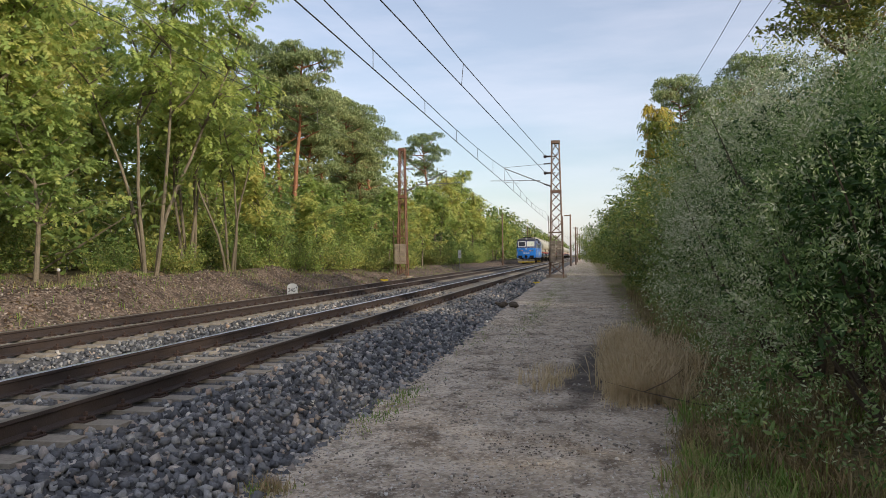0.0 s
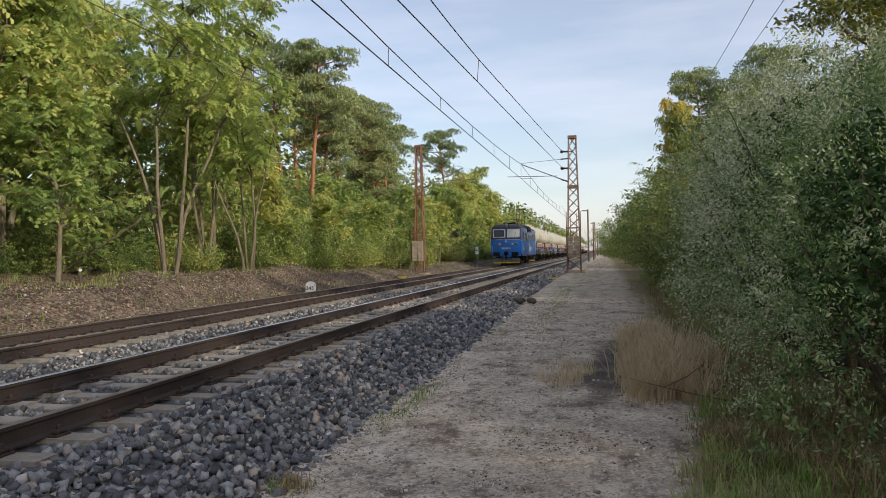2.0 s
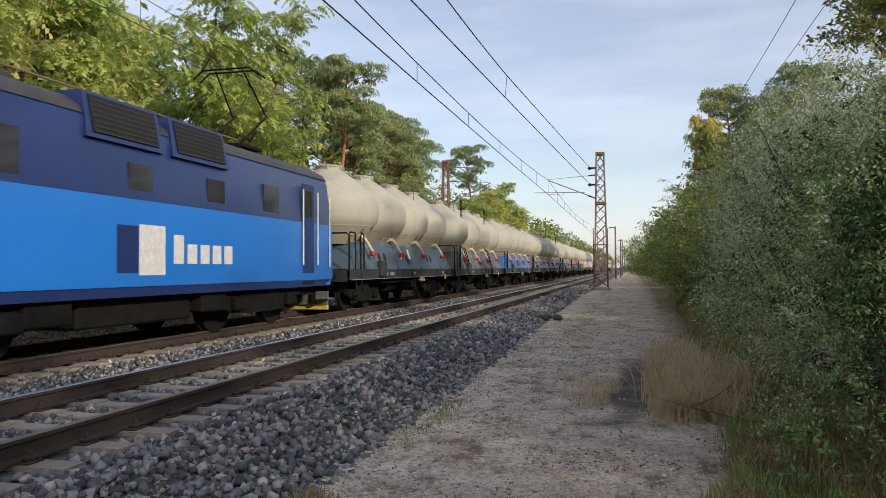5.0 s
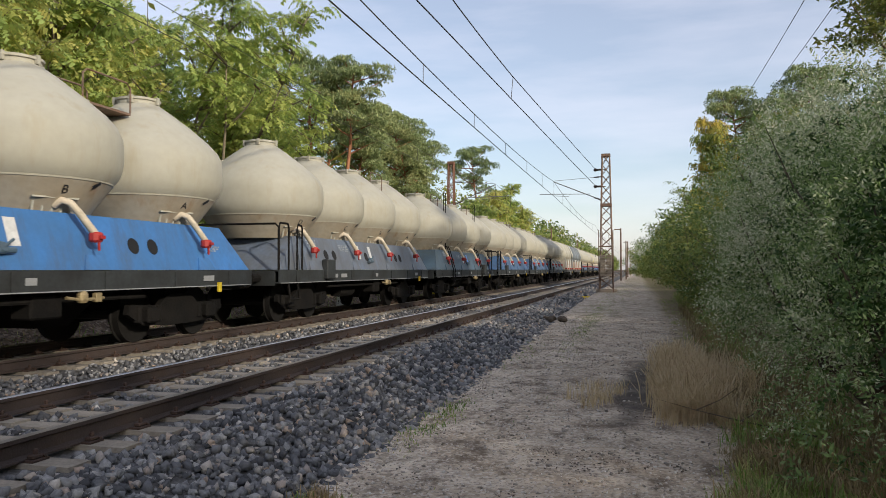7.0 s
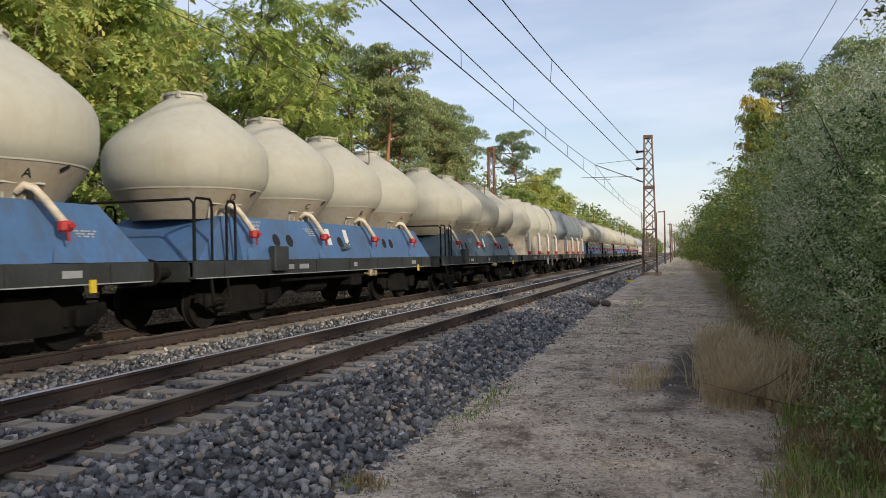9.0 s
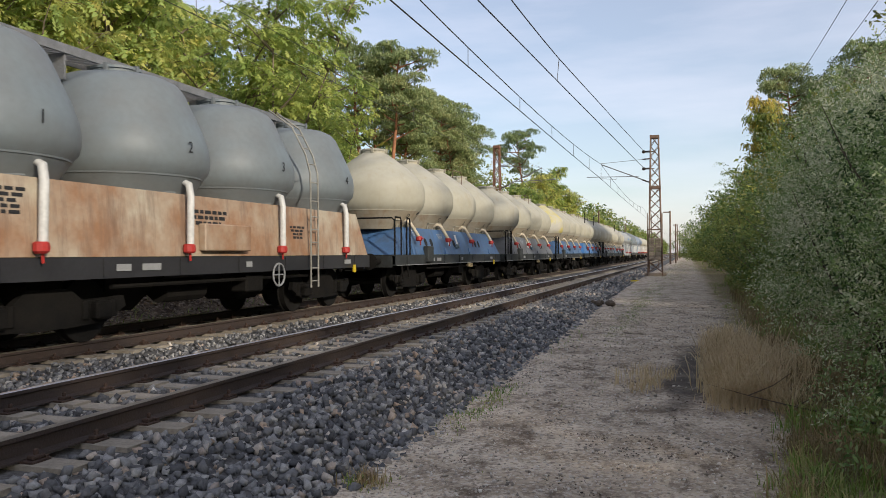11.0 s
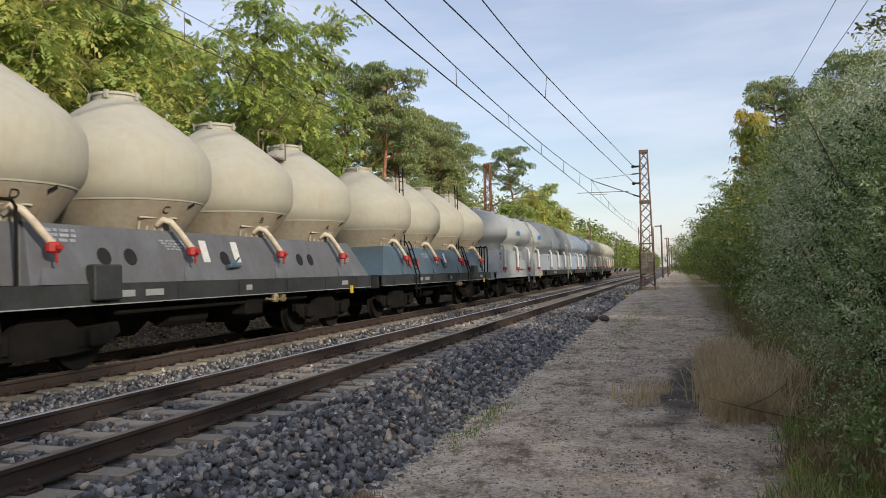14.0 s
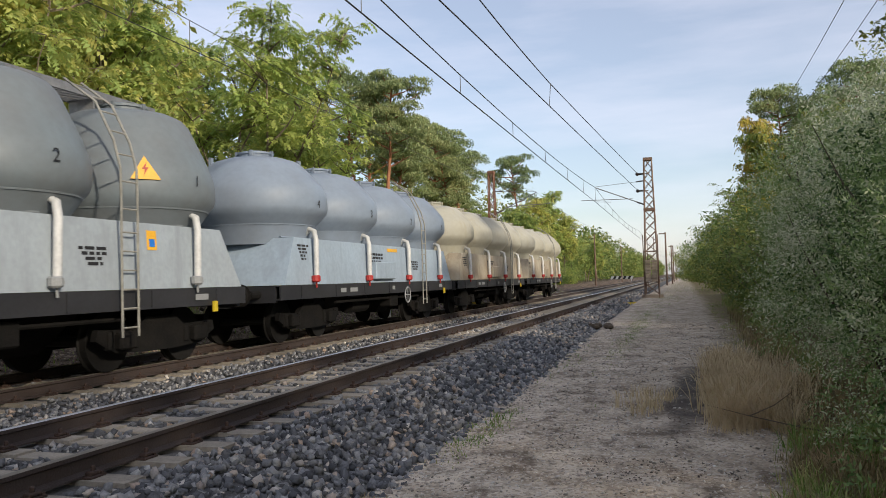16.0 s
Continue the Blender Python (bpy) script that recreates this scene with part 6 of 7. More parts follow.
def triangle_sign():
    bm = bmesh.new()
    v = [bm.verts.new(p) for p in ((-0.23, 0, 0), (0.23, 0, 0), (0, 0.4, 0), (-0.23, 0, 0.006), (0.23, 0, 0.006), (0, 0.4, 0.006))]
    bm.faces.new(v[:3]), bm.faces.new(v[3:])
    for i in range(3):
        bm.faces.new((v[i], v[(i + 1) % 3], v[3 + (i + 1) % 3], v[3 + i]))
    return bm


def brake_ring():
    bm = bmesh.new()
    ring = [(1.48, 1.3 + 0.22 * math.cos(a), 0.86 + 0.22 * math.sin(a)) for a in (2 * math.pi * k / 16 for k in range(17))]
    tube(bm, ring, 0.02, 6)
    for k in range(4):
        tube(bm, [(1.48, 1.3, 0.86), ring[4 * k]], 0.012, 5)
    return bm


def skirt_valve():
    """Small cock with its lever on the base plating."""
    bm = bmesh.new()
    lathe(bm, [(0.07, -0.06), (0.09, 0.0), (0.06, 0.05)], 10)
    tube(bm, [(-0.2, -0.05, 0), (0.2, -0.03, 0)], 0.04, 8)
    tube(bm, [(0, 0, 0.04), (0.16, 0.1, 0.06)], 0.02, 6)
    return bm


def build_wagon(kind, base, silo, low, sillm, front, letters, label, no, extra="", ladders=False):
    """A four-silo cement wagon; front = its front end's place at 0 s."""
    L, gap = (12.5, 2.96) if kind == "cone" else (11.9, 2.97)
    prof = "round" if no in (17, 19, 20, 21) else kind
    spots = [gap * k for k in (-1.5, -0.5, 0.5, 1.5)]
    root = tagged(new("silo_wagon"), label, "silo wagon", "silo wagons")
    VEHICLES.append((root, front + 0.56 + L / 2))
    part("underframe", shared("sill%s" % L, sill(L), sillm), None, root)
    part("gear", shared("gear", under_gear, M["dark"]), None, root)
    for y in (-0.336 * L, 0.336 * L):
        bogie(y, root)
    for sx in (-1, 1):
        for turn in (0, 180):
            part("buffer", shared("buffer%d" % sx, lambda: buffer(sx), M["dark"]), None, root, at=Matrix.Rotation(radians(turn), 4, "Z") @ Matrix.Translation((0, -L / 2, 0)))
    part("coupling", shared("hook%s" % L, lambda: tube(bmesh.new(), [(0, -L / 2, 1.0), (0, -L / 2 - 0.4, 0.95), (0, -L / 2 - 0.62, 0.8)], 0.05, 6), M["dark"]), None, root)
    if kind == "cone":
        turned = Matrix.Rotation(math.pi, 4, "Z") if letters == "ABCD" else Matrix.Identity(4)
        sk = part("base_plating", shared("skirt_cone", lambda: skirt_cone(10.9, 0.15, 0.75), base), None, root, at=turned @ Matrix.Translation((0, 0.72, 0)))
        part("end_slope", shared("end_slope", lambda: hexa(bmesh.new(), [(-1.25, -5.9, 1.24), (1.25, -5.9, 1.24), (1.25, -4.6, 1.24), (-1.25, -4.6, 1.24)], [(-1.1, -4.95, 2.05), (1.1, -4.95, 2.05), (1.1, -4.6, 2.05), (-1.1, -4.6, 2.05)]), base), None, root, at=turned)
        for side in (-1, 1):
            flip = turned @ Matrix.Diagonal((side, 1, 1, 1))
            part("platform_rail", shared("hoop_a", hoop(-5.15, 0.28), M["dark"]), None, root, at=flip)
            part("platform_rail", shared("hoop_c", hoop(-6.1, 0.5), M["dark"]), None, root, at=flip)
            part("platform_step", shared("pstep", lambda: tube(bmesh.new(), [(1.36, -5.7, 1.0), (1.42, -5.7, 0.55), (1.42, -5.2, 0.55), (1.36, -5.2, 1.0)], 0.03, 6), M["dark"]), None, root, at=flip)
            part("brake_box", shared("bbox", lambda: bx(1.36, 1.52, -3.75, -3.2, 1.0, 1.5, bevel=0.02), M["sill"]), None, root, at=flip)
        part("platform_rail", shared("hoop_b", cross_rail(-6.12), M["dark"]), None, root, at=turned)
        part("tail_lamp", shared("tlamp", lambda: lathe(bmesh.new(), [(0.05, 1.24), (0.05, 1.40), (0.03, 1.44)], 10, at=(1.2, 6.0, 0)), M["red"]), None, root, at=turned)
        if ladders:
            holes = [(c + dy, z) for c in (-3.5, 2.55) for dy, z in ((-0.36, 1.60), (-0.04, 1.78), (0.34, 1.60))]
            for c in (-3.5, 2.55):
                for dy, turn in ((-0.24, 12), (0.50, -4)):
                    part("cock_lever", shared("cock", cock_lever, M["red"]), None, root, "red cock lever", at=on_skirt(0.02, c + dy, 1.58, kind) @ Matrix.Rotation(radians(turn), 4, "Z"))
        else:
            holes = [(y, 1.62) for y in (-3.3, -2.75, 2.6, 3.1)]
        for y, z in holes + [(-0.26, 1.62)]:
            part("hole", shared("hole", hole_ring, M["hole"]), None, root, at=on_skirt(0.002, y, z, kind))
        for y, paint in ((-0.82, M["mark"]), (0.16, M["loco_blue"] if no == 5 else M["mark"])):
            part("data_plate", shared("dplate", plate(0.20, 0.40), paint), None, root, at=on_skirt(0.003, y, 1.74, kind))
        part("sill_edge", shared("sill_edge", lambda: bx(1.424, 1.432, -L / 2 + 0.05, L / 2 - 0.05, 0.928, 0.944), M["plate_grey"]), None, root, "dusty pale lower edge of the sill")
        part("brake_valve", shared("brake_valve", brake_valve, M["brass"]), None, root, "small brass and white valve group")
        for k, y in enumerate(spots):
            part("rib", shared("rib", lambda: hexa(bmesh.new(), [(1.36, -0.28, 1.236), (1.44, -0.28, 1.236), (1.44, 0.28, 1.236), (1.36, 0.28, 1.236)], [(1.26, -0.16, 1.46), (1.345, -0.16, 1.46), (1.345, 0.16, 1.46), (1.26, 0.16, 1.46)]), base), None, root, at=Matrix.Translation((0, y + 0.12, 0)))
        if ladders:
            for y in (-3.5, 2.55):
                part("ladder", shared("ladder_cone", lambda: ladder("cone"), M["dark"]), None, root, at=Matrix.Translation((0, y, 0)))
            for y in (-3.75, 2.3):
                part("silo_ladder", shared("silo_ladder", silo_ladder, M["dark"]), None, root, at=Matrix.Translation((0, y, 0)))
            part("hatch_platform", CACHE.get(("top_platform", M["mast"].name)) or shared("top_platform", top_platform, M["mast"]), None, root, at=Matrix.Translation((0, -3.0, -0.05)))
        part("hatch_platform", shared("top_platform", top_platform, M["mast"]), None, root, at=Matrix.Translation((0, 3.0, -0.05)))
        writing_block(root, -4.05, 1.95, 0.62, 3, 0.045, kind, M["mark_dim"], no)
        writing_block(root, -1.95 + 0.3 * (no % 2), 1.88, 0.7, 4, 0.03, kind, M["mark_dim"], no + 50)
        writing_block(root, 5.0, 1.66, 0.45, 3, 0.025, kind, M["mark_dim"], no + 90)
        part("brake_wheel", shared("bwheel", skirt_valve, M["teal"]), None, root, at=on_skirt(0.06, -0.12, 1.52, kind))
    else:
        part("base_plating", shared("skirt_box", lambda: skirt_box(11.6), base), None, root)
        part("ladder", shared("ladder_box", lambda: ladder("dome"), M["ladder_cream"]), None, root, at=Matrix.Translation((0, 2.78, 0)))
        if no in (10, 18):
            part("walkway", shared("walkway", walkway(10.6), M["galv"]), None, root)
        if no != 18:
            part("brake_wheel", shared("bwheel2", brake_ring, M["plate_grey"]), None, root)
        ink = M["black"]
        writing_block(root, -4.9, 2.05, 0.5, 5, 0.045, kind, ink, no)
        writing_block(root, -0.9, 1.95, 1.1, 3, 0.06, kind, ink, no + 50)
        writing_block(root, 2.2, 1.80, 0.6, 4, 0.045, kind, ink, no + 90)
        part("equipment_box", shared("ebox", lambda: bx(1.40, 1.55, -1.2, 0.2, 1.32, 1.78, bevel=0.02), base), None, root)
        if extra == "voltage":
            at = Matrix.Translation((0, spots[3], 0)) @ Matrix.Rotation(radians(-38), 4, "Z") @ Matrix.Translation((1.525, 0, 2.95)) @ Matrix.Rotation(math.pi / 2, 4, "Z") @ Matrix.Rotation(radians(74), 4, "X")
            sign = part("warning_sign", shared("tri", triangle_sign, M["warn"]), None, root, "orange-yellow high-voltage warning triangle", at=at)
            part("bolt", shared("bolt", bolt_sign, M["warn_ink"]), None, sign)
            part("hazard_plate", shared("hplate", plate(0.22, 0.30), M["warn"]), None, root, "small yellow hazard plate", at=on_skirt(0.004, spots[3] - 1.05, 1.98, kind))
            part("hazard_mark", shared("hmark", plate(0.13, 0.12), M["loco_blue"]), None, root, at=on_skirt(0.008, spots[3] - 1.05, 1.94, kind))
        if no == 19:
            part("label_strip", shared("lstrip", plate(0.75, 0.09), M["warn"]), None, root, "orange label strip", at=on_skirt(0.004, 0.4, 2.12, kind))
        if extra == "logo":
            for y in (spots[1], spots[3]):
                for k, zz in enumerate((3.16, 3.08, 3.00)):
                    part("logo_bar", shared("logo%d" % k, plate(0.46, 0.05 if k != 1 else 0.08), M["loco_blue"] if k < 2 else M["leaf_mark"]), None, root, at=Matrix.Translation((0, y, 0)) @ Matrix.Rotation(radians(-8), 4, "Z") @ Matrix.Translation((1.622, 0, zz)) @ Matrix.Rotation(math.pi / 2, 4, "Z") @ Matrix.Rotation(math.pi / 2, 4, "X"))
    for k, y in enumerate(spots):
        sm = silo
        if extra == "stain" and k == 0:
            sm = M["stain"]
        s = part("silo", shared("silo_top_" + prof, lambda: silo_top(prof), sm, True), None, root, at=Matrix.Translation((0, y, 0)))
        part("silo_cone", shared("silo_low_" + prof, lambda: silo_low(prof), low, True), None, s)
        part("seam", shared("seam_" + prof, lambda: seam(prof), silo, True), None, s)
        part("hatch", shared("hatch_" + prof, lambda: hatch(prof), silo), None, s)
        for j in range(5):
            c = 2 * math.pi * j / 5
            part("hatch_clamp", shared("hatch_clamp", hatch_clamp, silo), None, s, at=Matrix.Translation((0.41 * math.cos(c), 0.41 * math.sin(c), hatch_z(prof))))
        for c in (0.7, 3.9):
            part("lifting_eye", shared("lifting_eye", lifting_eye, silo), None, s, at=Matrix.Translation((0.98 * math.cos(c), 0.98 * math.sin(c), 3.68 if prof == "cone" else 3.85)))
        part("outlet_pipe", shared("hose_" + kind, lambda: hose(kind), M["hose"] if kind == "cone" else M["pipe_white"], True), None, s)
        part("valve", shared("valve_" + kind, lambda: valve(kind), M["red"] if no != 18 else M["plate_grey"]), None, s)
        part("neck_plate", shared("neck_" + kind, lambda: neck_plate(kind), silo), None, s, at=Matrix.Rotation(radians(-20), 4, "Z"))
        if letters:
            ch = letters[k]
            key = "letter_" + ch
            if key not in CACHE:
                CACHE[key] = text_mesh(ch, 0.19 if kind == "cone" else 0.26, M["black"])
            if kind == "cone":
                m = Matrix.Rotation(radians(-17), 4, "Z") @ Matrix.Translation((1.318, 0.0, 2.385)) @ Matrix.Rotation(math.pi / 2, 4, "Z") @ Matrix.Rotation(radians(90 + 33), 4, "X")
            else:
                m = Matrix.Translation((1.548 if prof == "dome" else 1.612, -0.1, 2.98)) @ Matrix.Rotation(math.pi / 2, 4, "Z") @ Matrix.Rotation(math.pi / 2, 4, "X")
            part("letter", CACHE[key], None, s, at=m)
            if kind == "cone":
                m2 = Matrix.Rotation(radians(4), 4, "Z") @ Matrix.Translation((1.40, 0.0, 2.485)) @ Matrix.Rotation(math.pi / 2, 4, "Z") @ Matrix.Rotation(radians(90 + 33), 4, "X") @ Matrix.Rotation(radians(35), 4, "Z")
                part("silo_mark", shared("silo_mark", plate(0.15, 0.06), M["black"]), None, s, "black stencilled mark", at=m2)
    # yellow tag and small plates on the frame
    part("handle", shared("tag", lambda: bx(1.43, 1.47, 4.9, 5.0, 0.82, 1.0), M["yellow"]), None, root)
    for y, w in ((-3.0, 0.3), (-2.4, 0.42), (0.3, 0.2), (4.6, 0.35)):
        part("frame_plate", shared("fp%.2f" % w, lambda: bx(1.424, 1.43, -w / 2, w / 2, 1.03, 1.13), M["plate_grey"]), None, root, at=Matrix.Translation((0.008, y, 0)))
    return root


M["leaf_mark"] = mat("paint_green", (0.08, 0.32, 0.06), 0.5)


def build_loco():
    """Four-axle electric locomotive; y = 0 at the front plate, body 15.6 m long."""
    L = 15.6
    root = tagged(new("locomotive"), "blue electric locomotive with navy upper band and dark roof", "locomotive")
    VEHICLES.append((root, FRONT0))

    def shell(outline_z, inset=0.0):
        """Body ring: rounded front corners, narrowing slightly upwards."""
        bm = bmesh.new()
        rings = []
        for z, hw, ey in outline_z:
            c = 0.22
            pts = [(-hw + c, ey), (hw - c, ey), (hw - 0.06, ey + 0.07), (hw, ey + c), (hw, L - ey - c), (hw - 0.06, L - ey - 0.07), (hw - c, L - ey), (-hw + c, L - ey), (-hw + 0.06, L - ey - 0.07), (-hw, L - ey - c), (-hw, ey + c), (-hw + 0.06, ey + 0.07)]
            rings.append([bm.verts.new((x, y, z)) for x, y in pts])
        for a, b in zip(rings, rings[1:]):
            for i in range(12):
                j = (i + 1) % 12
                bm.faces.new((a[i], a[j], b[j], b[i]))
        bm.faces.new(rings[0][::-1]), bm.faces.new(rings[-1])
        return bm
    part("lower_body", smooth(done(shell([(0.98, 1.49, 0.02), (1.05, 1.5, 0.0), (2.37, 1.5, 0.04)]), "lower_body", M["loco_blue"]), 25), None, root, "bright blue lower body")
    part("upper_body", smooth(done(shell([(2.372, 1.498, 0.042), (3.45, 1.44, 0.26), (3.54, 1.40, 0.30)]), "upper_body", M["loco_navy"]), 25), None, root, "navy upper body")
    part("roof", smooth(done(shell([(3.542, 1.42, 0.27), (3.66, 1.36, 0.33), (3.82, 1.12, 0.55), (3.92, 0.75, 0.85), (3.95, 0.3, 1.1)]), "roof", M["loco_roof"]), 50), None, root, "dark grey roof")
    for ye, s in ((0, 1), (L, -1)):
        Y = lambda v: ye + s * v
        tilt = 0.205
        yf = lambda z: 0.04 + max(0, z - 2.37) * tilt
        # windscreens with pale frames
        for k, (xc, wmat) in enumerate(((-0.68, "glass"), (0.68, "shade"))):
            def quad(x0, x1, z0, z1, out, depth):
                lo = sorted((Y(yf(z0) - out), Y(yf(z0) + depth)))
                hi = sorted((Y(yf(z1) - out), Y(yf(z1) + depth)))
                return hexa(bmesh.new(), [(x0, lo[0], z0), (x1, lo[0], z0), (x1, lo[1], z0), (x0, lo[1], z0)], [(x0, hi[0], z1), (x1, hi[0], z1), (x1, hi[1], z1), (x0, hi[1], z1)])
            w = part("windscreen", quad(xc - 0.50, xc + 0.50, 2.70, 3.34, 0.018, 0.02), M[wmat], root)
            for a in ((xc - 0.60, xc + 0.60, 2.62, 2.70), (xc - 0.60, xc + 0.60, 3.34, 3.42), (xc - 0.60, xc - 0.50, 2.70, 3.34), (xc + 0.50, xc + 0.60, 2.70, 3.34)):
                part("frame", quad(*a, 0.04, 0.02), M["mark"], w)
            part("wiper", bar(bmesh.new(), (xc + 0.1, Y(yf(2.72) - 0.05), 2.72), (xc + 0.25, Y(yf(3.15) - 0.05), 3.15), 0.012), M["black"], w)
            # lamps in pairs
            for dx in (-0.17, 0.17):
                lm = part("headlamp", lathe(bmesh.new(), [(0.12, 0.06), (0.125, -0.05), (0.10, -0.06)], 16, "y", (xc * 1.15 + dx, Y(0.03), 1.98)), M["galv"], root)
                part("lens", lathe(bmesh.new(), [(0.095, 0.01), (0.095, -0.068 * 1), (0.03, -0.075)] if s > 0 else [(0.095, -0.01), (0.095, 0.068), (0.03, 0.075)], 16, "y", (xc * 1.15 + dx, Y(0.02), 1.98)), M["lamp"] if dx * xc > 0 else M["lamp_amber"], lm)
            # buffers
            bb = part("buffer", tube(bmesh.new(), [(xc * 1.29, Y(0.1), 1.05), (xc * 1.29, Y(-0.42), 1.05)], 0.11, 10), M["dark"], root)
            part("buffer_head", bx(xc * 1.29 - 0.32, xc * 1.29 + 0.32, min(Y(-0.42), Y(-0.50)), max(Y(-0.42), Y(-0.50)), 0.86, 1.22, bevel=0.03), M["wheel"], bb)
        part("white_line", bx(-1.40, 1.40, *sorted((Y(0.02), Y(0.05))), 2.40, 2.43), M["mark"], root)
        part("number_plate", bx(-0.46, 0.46, *sorted((Y(-0.012), Y(0.03))), 1.49, 1.71), M["mark"], root, "white-edged blue plate with bars of lettering")
        part("plate_field", bx(-0.445, 0.445, *sorted((Y(-0.015), Y(0.0))), 1.505, 1.695), M["loco_blue"], root)
        for k, (a, b) in enumerate(((-0.38, -0.12), (-0.06, 0.2), (0.25, 0.38))):
            part("plate_bar", bx(a, b, *sorted((Y(-0.018), Y(0.0))), 1.545, 1.655), M["mark"], root)
        part("front_mark", bx(-0.09, 0.09, *sorted((Y(-0.012), Y(0.03))), 2.16, 2.32), M["mark"], root)
        for dx in (-0.3, 0.3):
            part("handrail", bar(bmesh.new(), (dx - 0.25, Y(-0.05), 1.90), (dx + 0.25, Y(-0.05), 1.90), 0.016), M["galv"], root)
        part("handrail", bar(bmesh.new(), (-1.32, Y(-0.04), 1.25), (-1.32, Y(-0.04), 1.85), 0.016), M["mark"], root)
        part("top_lamp", lathe(bmesh.new(), [(0.22, 0.35 * s), (0.25, -0.12 * s), (0.21, -0.16 * s)], 18, "y", (0, Y(0.50), 3.80)), M["loco_roof"], root)
        part("top_lens", lathe(bmesh.new(), [(0.18, -0.10 * s), (0.18, -0.175 * s), (0.06, -0.20 * s)], 16, "y", (0, Y(0.50), 3.80)), M["galv"], root)
        part("buffer_beam", bx(-1.35, 1.35, *sorted((Y(-0.02), Y(0.35))), 0.82, 1.05, bevel=0.02), M["loco_blue"], root)
        part("front_apron", hexa(bmesh.new(), [(-0.35, min(Y(-0.01), Y(0.2)), 0.72), (0.35, min(Y(-0.01), Y(0.2)), 0.72), (0.35, max(Y(-0.01), Y(0.2)), 0.72), (-0.35, max(Y(-0.01), Y(0.2)), 0.72)], [(-0.75, min(Y(-0.01), Y(0.2)), 1.0), (0.75, min(Y(-0.01), Y(0.2)), 1.0), (0.75, max(Y(-0.01), Y(0.2)), 1.0), (-0.75, max(Y(-0.01), Y(0.2)), 1.0)]), M["loco_blue"], root)
        hook = part("coupler", lathe(bmesh.new(), [(0.20, 0.1), (0.22, -0.12), (0.13, -0.25), (0.05, -0.3)], 14, "y", (0, Y(0.0), 1.08)), M["dark"], root)
        part("screw_link", tube(bmesh.new(), [(0.0, Y(-0.25), 1.0), (0.02, Y(-0.36), 0.75), (0, Y(-0.30), 0.5)], 0.06, 8), M["dark"], hook)
        for dx in (-0.5, -0.36, 0.36, 0.5):
            part("air_hose", tube(bmesh.new(), [(dx, Y(-0.02), 0.95), (dx, Y(-0.18), 0.75), (dx, Y(-0.14), 0.5), (dx * 0.9, Y(-0.05), 0.42)], 0.028, 6), M["black"], root)
        part("plough_plate", hexa(bmesh.new(), [(-1.25, min(Y(-0.1), Y(0.02)), 0.30), (1.25, min(Y(-0.1), Y(0.02)), 0.30), (1.25, max(Y(-0.1), Y(0.02)), 0.30), (-1.25, max(Y(-0.1), Y(0.02)), 0.30)], [(-1.3, min(Y(0.0), Y(0.06)), 0.66), (1.3, min(Y(0.0), Y(0.06)), 0.66), (1.3, max(Y(0.0), Y(0.06)), 0.66), (-1.3, max(Y(0.0), Y(0.06)), 0.66)]), M["plough_grey"], root, "dusty grey rail guard plate")
        part("plough", bx(-1.25, 1.25, *sorted((Y(-0.13), Y(-0.02))), 0.16, 0.29, bevel=0.012), M["yellow"], root, "yellow rail guard")
        for dx in (-0.9, 0.9):
            part("plough_bracket", bx(dx - 0.05, dx + 0.05, *sorted((Y(0.0), Y(0.12))), 0.3, 0.85), M["dark"], root)
            part("step", bx(dx * 1.35 - 0.15, dx * 1.35 + 0.15, *sorted((Y(-0.1), Y(0.2))), 0.45, 0.48), M["galv"], root)
        for side in (-1, 1):
            x = side * 1.5
            d = part("cab_door", bx(*sorted((x - side * 0.02, x + side * 0.006)), *sorted((Y(1.42), Y(2.08))), 1.15, 3.3), M["loco_navy"], root)
            part("door_window", bx(*sorted((x, x + side * 0.012)), *sorted((Y(1.55), Y(1.95))), 2.5, 3.15), M["glass"], d)
            for dy in (1.32, 2.18):
                part("handrail", bar(bmesh.new(), (side * 1.56, Y(dy), 1.35), (side * 1.56, Y(dy), 3.15), 0.02), M["mark"], root)
            for k in range(3):
                part("step", bx(*sorted((side * 1.30, side * 1.53)), *sorted((Y(1.5), Y(2.0))), 0.35 + 0.28 * k, 0.38 + 0.28 * k), M["dark"], root)
    for side in (-1, 1):
        x = side * 1.472
        for y, w, z0, z1 in ((4.4, 0.75, 2.42, 3.10), (7.3, 0.62, 2.52, 2.95), (9.6, 0.62, 2.52, 2.95), (11.9, 0.75, 2.50, 3.08)):
            part("side_window", bx(*sorted((x - side * 0.03, x + side * 0.02)), y - w / 2, y + w / 2, z0, z1), M["glass"], root)
        for y in (6.95, 9.1):
            lv = part("louvre_housing", hexa(bmesh.new(), [(x - side * 0.2, y - 0.95, 3.20), (x + side * 0.05, y - 0.95, 3.20), (x + side * 0.05, y + 0.95, 3.20), (x - side * 0.2, y + 0.95, 3.20)], [(side * 0.9, y - 0.9, 3.90), (side * 1.38, y - 0.9, 3.90), (side * 1.38, y + 0.9, 3.90), (side * 0.9, y + 0.9, 3.90)]), M["loco_navy"], root)
            part("intake", hexa(bmesh.new(), *[[(side * (xx - 0.02), y - 0.8, zz), (side * (xx + 0.012), y - 0.8, zz), (side * (xx + 0.012), y + 0.8, zz), (side * (xx - 0.02), y + 0.8, zz)] for xx, zz in ((1.515, 3.28), (1.398, 3.85))]), M["hole"], lv)
